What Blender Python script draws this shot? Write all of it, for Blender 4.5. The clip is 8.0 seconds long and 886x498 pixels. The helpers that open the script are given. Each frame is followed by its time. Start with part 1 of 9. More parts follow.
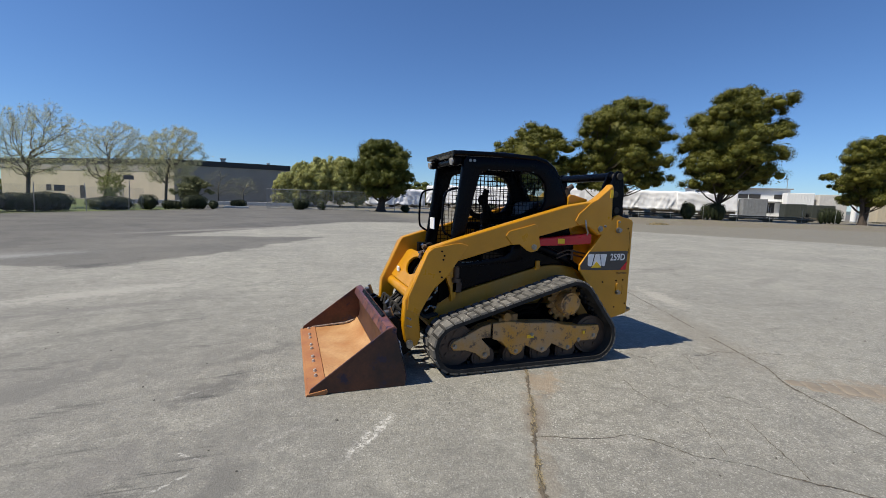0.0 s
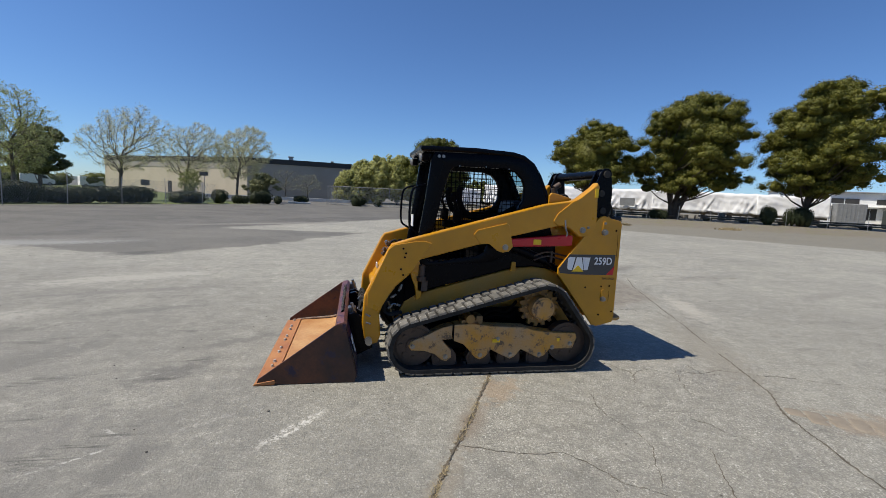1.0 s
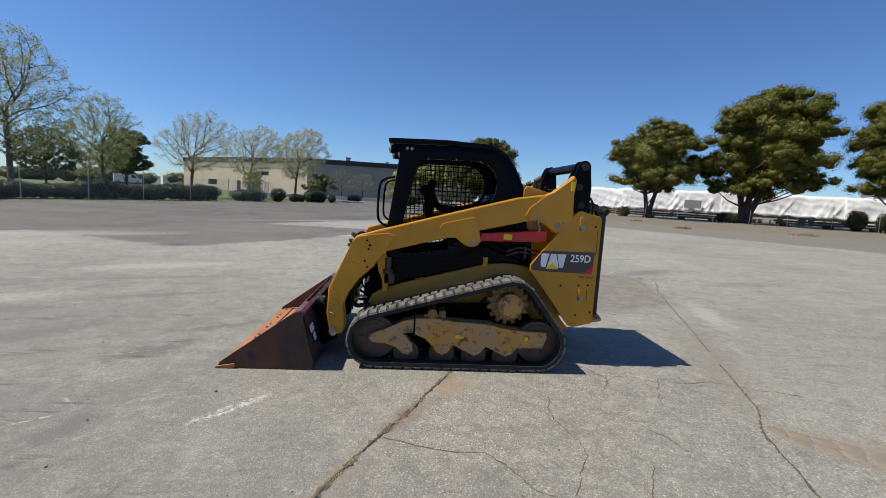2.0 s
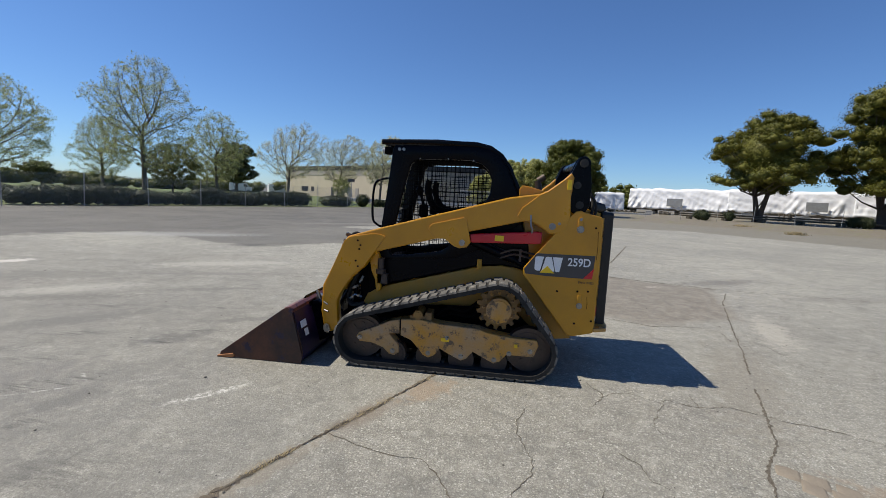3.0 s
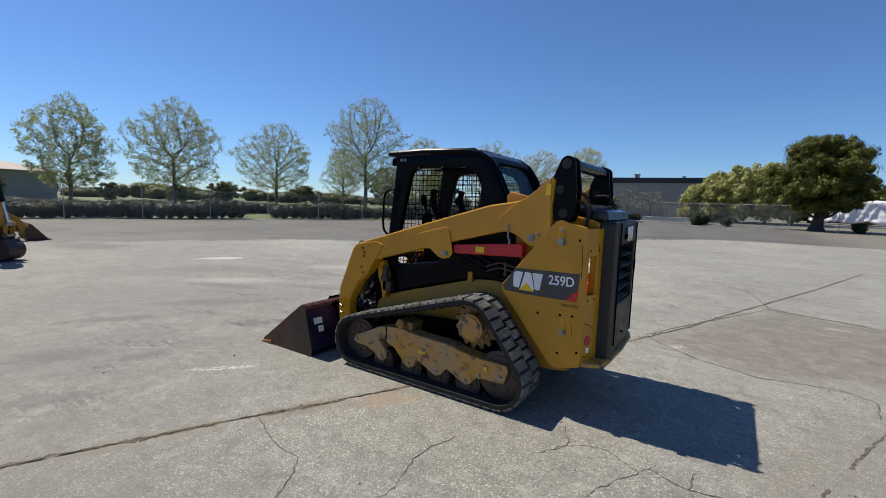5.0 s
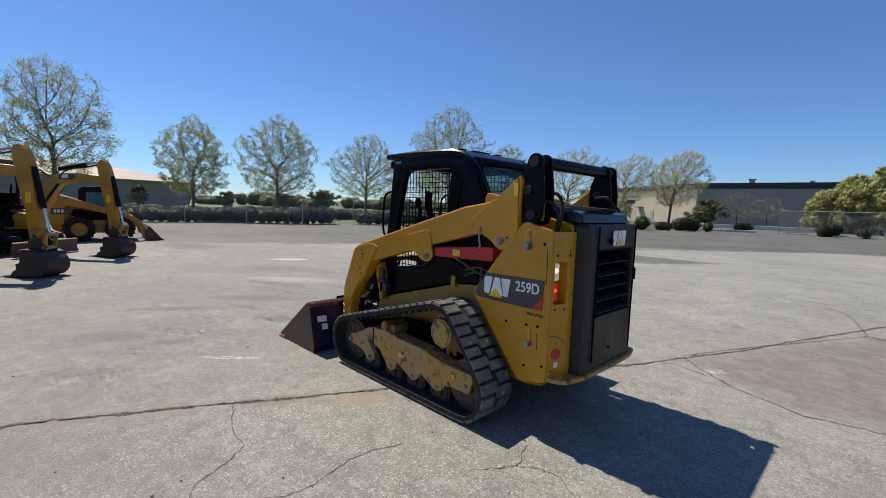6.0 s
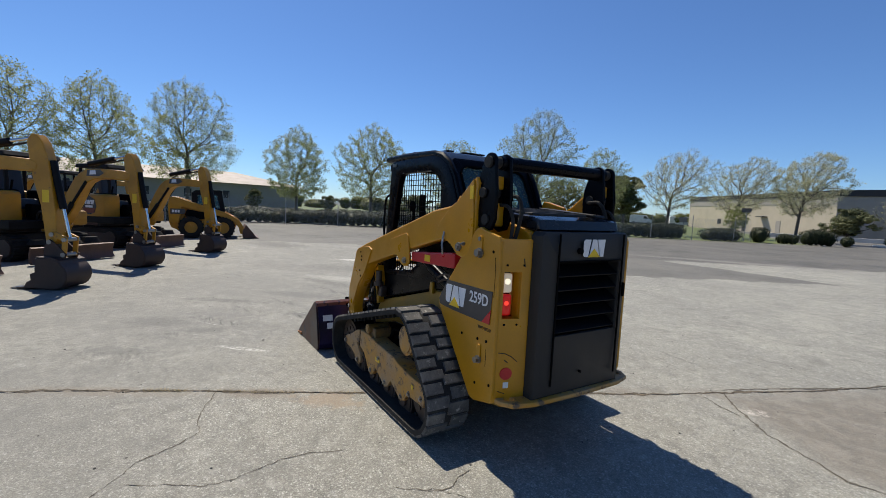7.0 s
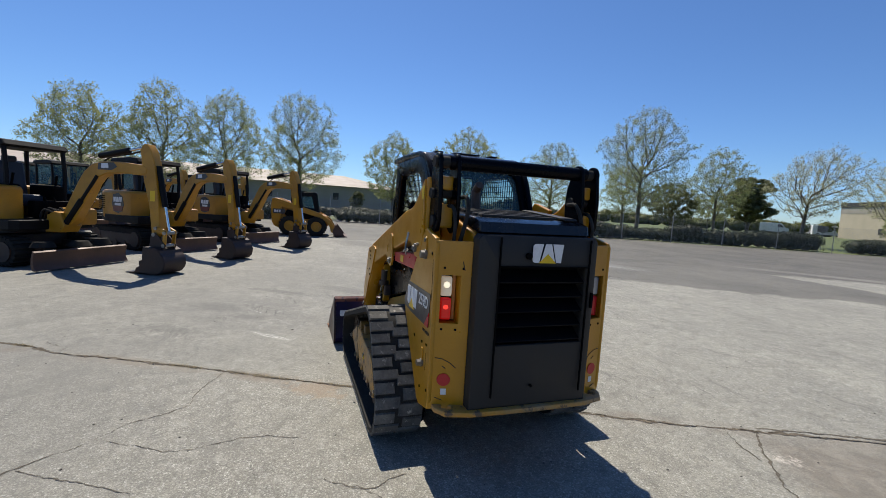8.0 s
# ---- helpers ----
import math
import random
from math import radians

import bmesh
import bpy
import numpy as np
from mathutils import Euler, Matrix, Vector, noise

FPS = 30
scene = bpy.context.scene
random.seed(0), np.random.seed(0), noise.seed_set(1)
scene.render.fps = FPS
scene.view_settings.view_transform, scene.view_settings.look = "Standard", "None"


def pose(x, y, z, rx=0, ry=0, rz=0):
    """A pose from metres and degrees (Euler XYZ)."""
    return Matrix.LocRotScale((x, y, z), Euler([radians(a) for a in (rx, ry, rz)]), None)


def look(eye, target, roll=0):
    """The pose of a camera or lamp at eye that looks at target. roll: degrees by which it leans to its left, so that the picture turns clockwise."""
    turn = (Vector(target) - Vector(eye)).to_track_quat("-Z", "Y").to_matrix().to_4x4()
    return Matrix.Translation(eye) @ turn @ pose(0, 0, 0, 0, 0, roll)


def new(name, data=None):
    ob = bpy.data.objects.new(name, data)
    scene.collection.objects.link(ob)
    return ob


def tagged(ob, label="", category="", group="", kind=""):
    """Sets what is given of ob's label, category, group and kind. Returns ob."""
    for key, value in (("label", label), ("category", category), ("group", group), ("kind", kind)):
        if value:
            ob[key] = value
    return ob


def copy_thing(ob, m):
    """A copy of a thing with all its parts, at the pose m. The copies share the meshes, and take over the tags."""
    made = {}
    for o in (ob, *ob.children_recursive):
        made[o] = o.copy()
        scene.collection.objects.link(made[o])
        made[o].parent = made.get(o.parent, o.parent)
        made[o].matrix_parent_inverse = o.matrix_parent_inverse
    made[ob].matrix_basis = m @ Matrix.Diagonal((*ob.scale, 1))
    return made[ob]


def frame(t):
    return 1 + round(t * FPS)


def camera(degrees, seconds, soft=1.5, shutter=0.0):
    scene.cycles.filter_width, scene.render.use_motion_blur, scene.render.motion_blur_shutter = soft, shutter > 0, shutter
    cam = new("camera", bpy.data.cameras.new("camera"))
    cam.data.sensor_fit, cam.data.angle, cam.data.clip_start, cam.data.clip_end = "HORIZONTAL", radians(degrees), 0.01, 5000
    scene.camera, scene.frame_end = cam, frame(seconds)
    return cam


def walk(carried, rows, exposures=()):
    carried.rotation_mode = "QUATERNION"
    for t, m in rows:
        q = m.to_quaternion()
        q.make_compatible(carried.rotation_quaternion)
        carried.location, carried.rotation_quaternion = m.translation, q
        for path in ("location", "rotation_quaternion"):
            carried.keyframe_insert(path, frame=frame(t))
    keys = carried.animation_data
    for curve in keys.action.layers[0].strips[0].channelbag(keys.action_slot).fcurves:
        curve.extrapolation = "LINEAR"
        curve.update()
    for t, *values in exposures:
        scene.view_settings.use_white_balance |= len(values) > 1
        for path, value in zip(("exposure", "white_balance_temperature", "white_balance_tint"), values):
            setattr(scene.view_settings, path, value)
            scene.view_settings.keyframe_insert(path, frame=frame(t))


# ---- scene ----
cam = camera(90.7, 8.0, soft=0.7)
METRES, EYE, TILT, LEAN, TURN = 7.394, 1.575, 0.0, 0.0, -19.4
ROWS = [
    (0.0, 0.0, 0.0, 0.0, 0.21, -6.29, -1.88),
    (0.5, 0.0605, 0.0101, 0.0002, 4.61, -6.43, -2.23),
    (1.0, 0.1188, 0.0221, 0.0018, 8.18, -6.73, -2.82),
    (2.5, 0.2821, 0.0688, -0.004, 20.47, -7.08, -3.08),
    (3.0, 0.3354, 0.1016, -0.002, 26.75, -6.97, -2.72),
    (3.5, 0.387, 0.1442, 0.0011, 33.68, -6.94, -2.44),
    (4.0, 0.443, 0.1778, 0.0015, 40.56, -6.85, -2.33),
    (4.5, 0.4868, 0.2243, 0.0025, 47.05, -6.54, -2.1),
    (6.0, 0.5785, 0.388, -0.001, 64.91, -5.54, -1.95),
    (6.5, 0.5951, 0.4486, -0.0001, 71.06, -5.44, -2.4),
    (7.0, 0.6021, 0.5156, 0.002, 77.34, -5.32, -2.76),
    (7.5, 0.6142, 0.5803, 0.0037, 83.81, -5.41, -3.22),
    (8.0, 0.6112, 0.644, 0.0067, 90.57, -5.63, -3.45),
]
walk(cam, [(t, pose(0, 0, EYE, TILT, LEAN, TURN) @ pose(METRES * x, METRES * y, METRES * z, 90 + pitch, roll, yaw)) for t, x, y, z, yaw, pitch, roll in ROWS],
     [(0.0, 0.11), (2.5, 0.13), (4.5, 0.10), (6, 0.13), (7, 0.13), (8, 0.11)])

# ---- sky and sun ----
K = 1.05  # metres in one unit of the plan
SUN_UP, SUN_FROM = 56.5, 180.0  # elevation; the sun stands towards minus x
world = bpy.data.worlds.new("sky")
scene.world = world
world.use_nodes = True
wt = world.node_tree
sky = wt.nodes.new("ShaderNodeTexSky")
sky.sky_type, sky.sun_disc = "NISHITA", False
sky.sun_elevation, sky.sun_rotation = radians(SUN_UP), radians(270)
sky.altitude, sky.air_density, sky.dust_density, sky.ozone_density = 900, 1.0, 0.3, 5.0
clear = wt.nodes.new("ShaderNodeMix")  # the clear, dry blue of the day
clear.data_type, clear.blend_type = "RGBA", "MULTIPLY"
clear.inputs[0].default_value, clear.inputs[7].default_value = 1.0, (0.755, 0.95, 1.19, 1)
wt.links.new(sky.outputs[0], clear.inputs[6])
wt.links.new(clear.outputs[2], wt.nodes["Background"].inputs[0])
wt.nodes["Background"].inputs[1].default_value = 0.092
sun_data = bpy.data.lights.new("sun", "SUN")
sun_data.energy, sun_data.angle, sun_data.color = 5.4, radians(0.53), (1.0, 0.93, 0.80)
sun = new("sun", sun_data)
sun.matrix_world = look((-30 * math.cos(radians(SUN_UP)), -0.5, 30 * math.sin(radians(SUN_UP))), (0, 0, 0))


# ---- materials ----
def base_mat(name):
    m = bpy.data.materials.new(name)
    m.use_nodes = True
    return m, m.node_tree, m.node_tree.nodes["Principled BSDF"]


def node(tree, kind, **values):
    n = tree.nodes.new(kind)
    for k, v in values.items():
        if isinstance(v, (bpy.types.NodeSocket,)):
            tree.links.new(v, n.inputs[k])
        else:
            n.inputs[k].default_value = v
    return n


def mixed(tree, fac, a, b, blend="MIX"):
    n = tree.nodes.new("ShaderNodeMix")
    n.data_type, n.blend_type = "RGBA", blend
    for sock, v in ((n.inputs[0], fac), (n.inputs[6], a), (n.inputs[7], b)):
        if isinstance(v, bpy.types.NodeSocket):
            tree.links.new(v, sock)
        elif isinstance(v, tuple):
            sock.default_value = (*v[:3], 1)
        else:
            sock.default_value = v
    return n.outputs[2]


def calc(tree, op, a, b=0.0, clamp=False):
    n = tree.nodes.new("ShaderNodeMath")
    n.operation, n.use_clamp = op, clamp
    for sock, v in zip(n.inputs, (a, b)):
        if isinstance(v, bpy.types.NodeSocket):
            tree.links.new(v, sock)
        else:
            sock.default_value = v
    return n.outputs[0]


def ramp(tree, fac, lo, hi, a=0.0, b=1.0):
    n = tree.nodes.new("ShaderNodeMapRange")
    tree.links.new(fac, n.inputs[0])
    for i, v in enumerate((lo, hi, a, b), 1):
        n.inputs[i].default_value = v
    return n.outputs[0]


def grain(tree, vec, scale, detail=4.0, rough=0.55, distort=0.0):
    n = tree.nodes.new("ShaderNodeTexNoise")
    tree.links.new(vec, n.inputs["Vector"])
    n.inputs["Scale"].default_value, n.inputs["Detail"].default_value = scale, detail
    n.inputs["Roughness"].default_value, n.inputs["Distortion"].default_value = rough, distort
    return n.outputs["Fac"]


def bumped(tree, bsdf, height, strength, distance=0.01):
    n = tree.nodes.new("ShaderNodeBump")
    n.inputs["Strength"].default_value, n.inputs["Distance"].default_value = strength, distance
    tree.links.new(height, n.inputs["Height"])
    tree.links.new(n.outputs[0], bsdf.inputs["Normal"])


def surface(name, main, second, scale=6.0, fine=60.0, rough=0.5, metal=0.0, bump=0.15, wear=None, wear_amount=0.62, coat=0.0, distance=0.004, vary=0.0, shine=0.5):
    """A surface with large stains, fine grain and, where given, worn spots of a third colour."""
    m, tree, b = base_mat(name)
    vec = tree.nodes.new("ShaderNodeTexCoord").outputs["Object"]
    big, small = grain(tree, vec, scale, 5, 0.6), grain(tree, vec, fine, 3, 0.6)
    col = mixed(tree, ramp(tree, big, 0.35, 0.7), main, second)
    col = mixed(tree, ramp(tree, small, 0.3, 0.7, 0.0, 0.35), col, tuple(c * 0.7 for c in main))
    if wear:
        spots = grain(tree, vec, scale * 3.1, 8, 0.7)
        col = mixed(tree, ramp(tree, spots, wear_amount, wear_amount + 0.08), col, wear)
    if vary:
        info = tree.nodes.new("ShaderNodeObjectInfo")
        col = mixed(tree, ramp(tree, info.outputs["Random"], 0, 1, 0.0, vary), col, tuple(c * 0.45 for c in main))
    tree.links.new(col, b.inputs["Base Color"])
    tree.links.new(ramp(tree, big, 0.3, 0.75, max(0.05, rough - 0.12), min(1, rough + 0.15)), b.inputs["Roughness"])
    b.inputs["Metallic"].default_value, b.inputs["Coat Weight"].default_value = metal, coat
    b.inputs["Specular IOR Level"].default_value = shine
    if bump:
        bumped(tree, b, small, bump, distance)
    return m


def leafy(name, a, c, translucent=0.35):
    m, tree, b = base_mat(name)
    geo = tree.nodes.new("ShaderNodeNewGeometry")
    col = mixed(tree, geo.outputs["Random Per Island"], a, c)
    tree.links.new(col, b.inputs["Base Color"])
    b.inputs["Roughness"].default_value = 0.55
    b.inputs["Specular IOR Level"].default_value = 0.25
    tr = tree.nodes.new("ShaderNodeBsdfTranslucent")
    tree.links.new(col, tr.inputs[0])
    mix = tree.nodes.new("ShaderNodeMixShader")
    mix.inputs[0].default_value = translucent
    tree.links.new(b.outputs[0], mix.inputs[1])
    tree.links.new(tr.outputs[0], mix.inputs[2])
    tree.links.new(mix.outputs[0], tree.nodes["Material Output"].inputs[0])
    return m


def glowing(name, colour, power, rough=0.2):
    m, tree, b = base_mat(name)
    b.inputs["Base Color"].default_value, b.inputs["Roughness"].default_value = (*colour, 1), rough
    b.inputs["Emission Color"].default_value, b.inputs["Emission Strength"].default_value = (*colour, 1), power
    return m


YELLOW = surface("yellow_paint", (0.555, 0.252, 0.003), (0.445, 0.202, 0.004), 3, 90, 0.36, 0, 0.05, (0.27, 0.145, 0.035), 0.68, 0.15)
DIRTY = surface("dirty_yellow_paint", (0.53, 0.255, 0.028), (0.37, 0.275, 0.18), 4.2, 60, 0.65, 0, 0.25, (0.13, 0.085, 0.05), 0.53)
BLACK = surface("black_paint", (0.0012, 0.0016, 0.0035), (0.002, 0.0024, 0.005), 4, 120, 0.27, 0, 0.03, (0.018, 0.017, 0.017), 0.77, 0.0, shine=0.09)
GLOSS = surface("glossy_black_panel", (0.006, 0.007, 0.010), (0.009, 0.010, 0.013), 4, 120, 0.25, 0, 0.03, (0.04, 0.038, 0.036), 0.76, 0.0, shine=0.5)
FLATBLACK = surface("matt_black", (0.002, 0.002, 0.0025), (0.005, 0.0045, 0.0045), 6, 100, 0.7, 0, 0.1, shine=0.06)
GREY = surface("dark_grey_plastic", (0.026, 0.0235, 0.0215), (0.033, 0.030, 0.027), 3, 160, 0.52, 0, 0.06, (0.06, 0.055, 0.05), 0.76, shine=0.3)
RUBBER = surface("black_rubber", (0.075, 0.072, 0.067), (0.205, 0.194, 0.176), 6, 70, 0.85, 0, 0.3, (0.34, 0.32, 0.285), 0.58, shine=0.15)
STEEL = surface("worn_steel", (0.32, 0.31, 0.30), (0.22, 0.21, 0.20), 9, 120, 0.35, 0.9, 0.05)
CHROME = surface("chrome_rod", (0.7, 0.7, 0.7), (0.62, 0.62, 0.63), 5, 200, 0.12, 1.0, 0.0)
RUST = surface("rusty_steel", (0.33, 0.125, 0.045), (0.42, 0.20, 0.075), 4, 50, 0.62, 0.15, 0.25, (0.15, 0.07, 0.04), 0.62)
RUSTDARK = surface("dark_rusty_plate", (0.016, 0.008, 0.012), (0.15, 0.048, 0.019), 2.1, 45, 0.45, 0.1, 0.2, (0.014, 0.009, 0.034), 0.55)
RED = surface("red_paint", (0.55, 0.012, 0.02), (0.46, 0.012, 0.018), 5, 90, 0.35, 0, 0.04)
WHITE = surface("white_decal", (0.78, 0.78, 0.78), (0.72, 0.72, 0.72), 8, 90, 0.4, 0, 0.0)
DECAL = surface("charcoal_decal", (0.045, 0.043, 0.045), (0.055, 0.05, 0.05), 8, 90, 0.38, 0, 0.0)
BRIGHT = surface("bright_yellow_decal", (0.80, 0.52, 0.01), (0.76, 0.48, 0.01), 8, 90, 0.4, 0, 0.0)
MACHINE = surface("excavator_yellow_paint", (0.50, 0.232, 0.007), (0.37, 0.172, 0.012), 3, 70, 0.42, 0, 0.06, (0.13, 0.07, 0.028), 0.62)
BARK = surface("grey_brown_bark", (0.11, 0.092, 0.078), (0.17, 0.145, 0.12), 2, 25, 0.85, 0, 0.6, distance=0.02)
DARKBARK = surface("dark_bark", (0.05, 0.037, 0.028), (0.10, 0.075, 0.055), 2, 20, 0.9, 0, 0.6, distance=0.03)
POST = surface("galvanised_post", (0.40, 0.40, 0.39), (0.28, 0.27, 0.26), 5, 60, 0.5, 0.4, 0.1)
BEIGE = surface("beige_stucco", (0.52, 0.45, 0.33), (0.45, 0.39, 0.29), 0.4, 20, 0.85, 0, 0.2)
BEIGEGREY = surface("grey_and_shaded_stucco", (0.36, 0.33, 0.28), (0.31, 0.285, 0.24), 0.4, 20, 0.85, 0, 0.2)
ROOFDARK = surface("dark_roof_fascia", (0.028, 0.028, 0.03), (0.045, 0.043, 0.04), 0.6, 12, 0.7, 0, 0.1)
TARP = surface("white_tarpaulin", (0.78, 0.78, 0.79), (0.66, 0.67, 0.70), 0.8, 9, 0.42, 0, 0.25, distance=0.04)
WHITEWALL = surface("white_wall", (0.80, 0.80, 0.78), (0.74, 0.74, 0.72), 0.5, 10, 0.8, 0, 0.1)
CURB = surface("pale_kerb", (0.62, 0.60, 0.56), (0.5, 0.48, 0.45), 1, 20, 0.85, 0, 0.2)
DIRT = surface("crack_dirt", (0.088, 0.075, 0.056), (0.16, 0.136, 0.102), 9, 60, 0.95, 0, 0.8, (0.05, 0.04, 0.03), 0.55, distance=0.01)
JOINTDIRT = surface("joint_dirt", (0.145, 0.118, 0.084), (0.085, 0.068, 0.050), 14, 120, 0.95, 0, 0.9, (0.24, 0.19, 0.12), 0.56, distance=0.012)
STRAW = surface("dry_grass", (0.40, 0.32, 0.18), (0.25, 0.20, 0.105), 5, 40, 0.9, 0, 0.0)
SEAT = surface("seat_vinyl", (0.012, 0.015, 0.026), (0.02, 0.023, 0.035), 5, 90, 0.5, 0, 0.2)
LEAF = leafy("plane_tree_leaves", (0.19, 0.225, 0.07), (0.43, 0.44, 0.23), 0.55)
LEAFGREY = leafy("sparse_tree_leaves", (0.38, 0.39, 0.21), (0.54, 0.52, 0.34), 0.6)
PINELEAF = leafy("cypress_foliage", (0.060, 0.068, 0.010), (0.150, 0.142, 0.020), 0.12)
OAKLEAF = leafy("oak_foliage", (0.052, 0.066, 0.010), (0.128, 0.132, 0.020), 0.18)
HEDGELEAF = leafy("hedge_foliage", (0.017, 0.025, 0.009), (0.042, 0.052, 0.020), 0.15)
PALELEAF = leafy("willow_foliage", (0.33, 0.34, 0.11), (0.50, 0.49, 0.21), 0.5)
LENS = glowing("clear_lamp_lens", (0.72, 0.60, 0.44), 0.22)
BULB = glowing("lit_bulb", (1.0, 0.86, 0.62), 0.8)
REDBULB = glowing("lit_red_bulb", (1.0, 0.05, 0.03), 0.9)
REDLENS = glowing("red_lamp_lens", (0.50, 0.008, 0.006), 0.28)


def glass_mat(name, tint, alpha):
    m, tree, b = base_mat(name)
    b.inputs["Base Color"].default_value, b.inputs["Roughness"].default_value = (*tint, 1), 0.04
    tr = tree.nodes.new("ShaderNodeBsdfTransparent")
    tr.inputs[0].default_value = (*[0.5 + 0.5 * c for c in tint], 1)
    mix = tree.nodes.new("ShaderNodeMixShader")
    mix.inputs[0].default_value = alpha
    tree.links.new(tr.outputs[0], mix.inputs[1])
    tree.links.new(b.outputs[0], mix.inputs[2])
    tree.links.new(mix.outputs[0], tree.nodes["Material Output"].inputs[0])
    return m


GLASS = glass_mat("tinted_glass", (0.30, 0.52, 0.56), 0.12)


def wire_mat(name, pitch, wire):
    """Chain-link wire: two crossing families of thin lines, with open gaps between them."""
    m, tree, b = base_mat(name)
    b.inputs["Base Color"].default_value, b.inputs["Metallic"].default_value, b.inputs["Roughness"].default_value = (0.36, 0.36, 0.35, 1), 0.3, 0.55
    sep = tree.nodes.new("ShaderNodeSeparateXYZ")
    tree.links.new(tree.nodes.new("ShaderNodeTexCoord").outputs["Object"], sep.inputs[0])
    lines = []
    for op in ("ADD", "SUBTRACT"):
        s = calc(tree, op, sep.outputs[0], sep.outputs[2])
        f = calc(tree, "FRACT", calc(tree, "DIVIDE", s, pitch))
        lines.append(calc(tree, "LESS_THAN", f, wire))
    tr = tree.nodes.new("ShaderNodeBsdfTransparent")
    mix = tree.nodes.new("ShaderNodeMixShader")
    tree.links.new(calc(tree, "MAXIMUM", *lines), mix.inputs[0])
    tree.links.new(tr.outputs[0], mix.inputs[1])
    tree.links.new(b.outputs[0], mix.inputs[2])
    tree.links.new(mix.outputs[0], tree.nodes["Material Output"].inputs[0])
    return m


CHAIN = wire_mat("chain_link_wire", 0.075, 0.075)


# ---- the ground ----
def ground_material():
    m, tree, b = base_mat("worn_concrete_and_asphalt")
    pos = tree.nodes.new("ShaderNodeNewGeometry").outputs["Position"]
    sep = tree.nodes.new("ShaderNodeSeparateXYZ")
    tree.links.new(pos, sep.inputs[0])
    X, Y = sep.outputs[0], sep.outputs[1]
    n1, n2 = grain(tree, pos, 0.28, 5, 0.6), grain(tree, pos, 1.3, 6, 0.65)
    n3, n4 = grain(tree, pos, 9, 5, 0.7), grain(tree, pos, 75, 3, 0.75)
    wob = calc(tree, "MULTIPLY", calc(tree, "SUBTRACT", n2, 0.5), 2.4)

    def inside(corners, soft=0.25, wobble=1.0):
        """1 inside a convex outline given anticlockwise, with a ragged edge."""
        acc = None
        for (x0, y0), (x1, y1) in zip(corners, corners[1:]):
            ln = math.hypot(x1 - x0, y1 - y0)
            a, c = -(y1 - y0) / ln, (x1 - x0) / ln
            d = calc(tree, "ADD", calc(tree, "MULTIPLY", X, a), calc(tree, "MULTIPLY", Y, c))
            d = calc(tree, "SUBTRACT", d, (a * x0 + c * y0) * K)
            acc = d if acc is None else calc(tree, "MINIMUM", acc, d)
        acc = calc(tree, "ADD", acc, calc(tree, "MULTIPLY", wob, wobble))
        return ramp(tree, acc, -soft, soft)

    def blot(cx, cy, rx, ry, turn=0, soft=0.5, wobble=0.35):
        """1 inside a ragged oval stain."""
        c, s = math.cos(radians(turn)), math.sin(radians(turn))
        dx, dy = calc(tree, "SUBTRACT", X, cx * K), calc(tree, "SUBTRACT", Y, cy * K)
        u = calc(tree, "ADD", calc(tree, "MULTIPLY", dx, c / rx), calc(tree, "MULTIPLY", dy, s / rx))
        v = calc(tree, "ADD", calc(tree, "MULTIPLY", dx, -s / ry), calc(tree, "MULTIPLY", dy, c / ry))
        d = calc(tree, "SQRT", calc(tree, "ADD", calc(tree, "MULTIPLY", u, u), calc(tree, "MULTIPLY", v, v)))
        d = calc(tree, "ADD", d, calc(tree, "MULTIPLY", calc(tree, "SUBTRACT", n3, 0.5), wobble * 8))
        return calc(tree, "MULTIPLY", ramp(tree, d, 1.0, 1 - soft), ramp(tree, n4, 0.3, 0.6, 0.35, 1.0))

    # pale worn concrete with exposed aggregate
    conc = mixed(tree, ramp(tree, n1, 0.35, 0.65), (0.352, 0.340, 0.286), (0.248, 0.240, 0.205))
    conc = mixed(tree, ramp(tree, n2, 0.42, 0.72, 0.0, 0.6), conc, (0.178, 0.173, 0.152))
    conc = mixed(tree, ramp(tree, n3, 0.5, 0.75, 0.0, 0.5), conc, (0.27, 0.262, 0.235))
    stones = tree.nodes.new("ShaderNodeTexVoronoi")
    stones.inputs["Scale"].default_value = 85
    tree.links.new(pos, stones.inputs["Vector"])
    sv = tree.nodes.new("ShaderNodeSeparateColor")
    tree.links.new(stones.outputs["Color"], sv.inputs[0])
    conc = mixed(tree, ramp(tree, sv.outputs[0], 0.74, 0.90, 0.0, 0.42), conc, (0.12, 0.115, 0.102))
    conc = mixed(tree, ramp(tree, sv.outputs[1], 0.90, 0.96, 0.0, 0.55), conc, (0.52, 0.51, 0.465))
    conc = mixed(tree, ramp(tree, n4, 0.50, 0.72, 0.0, 0.5), conc, (0.115, 0.11, 0.098))
    conc = mixed(tree, ramp(tree, grain(tree, pos, 28, 4, 0.7), 0.54, 0.74, 0.0, 0.35), conc, (0.17, 0.163, 0.147))
    lumps = tree.nodes.new("ShaderNodeTexVoronoi")
    lumps.inputs["Scale"].default_value = 34
    tree.links.new(pos, lumps.inputs["Vector"])
    lv = tree.nodes.new("ShaderNodeSeparateColor")
    tree.links.new(lumps.outputs["Color"], lv.inputs[0])
    conc = mixed(tree, ramp(tree, lv.outputs[0], 0.84, 0.97, 0.0, 0.28), conc, (0.12, 0.116, 0.105))
    conc = mixed(tree, ramp(tree, lv.outputs[1], 0.86, 0.97, 0.0, 0.22), conc, (0.50, 0.49, 0.44))
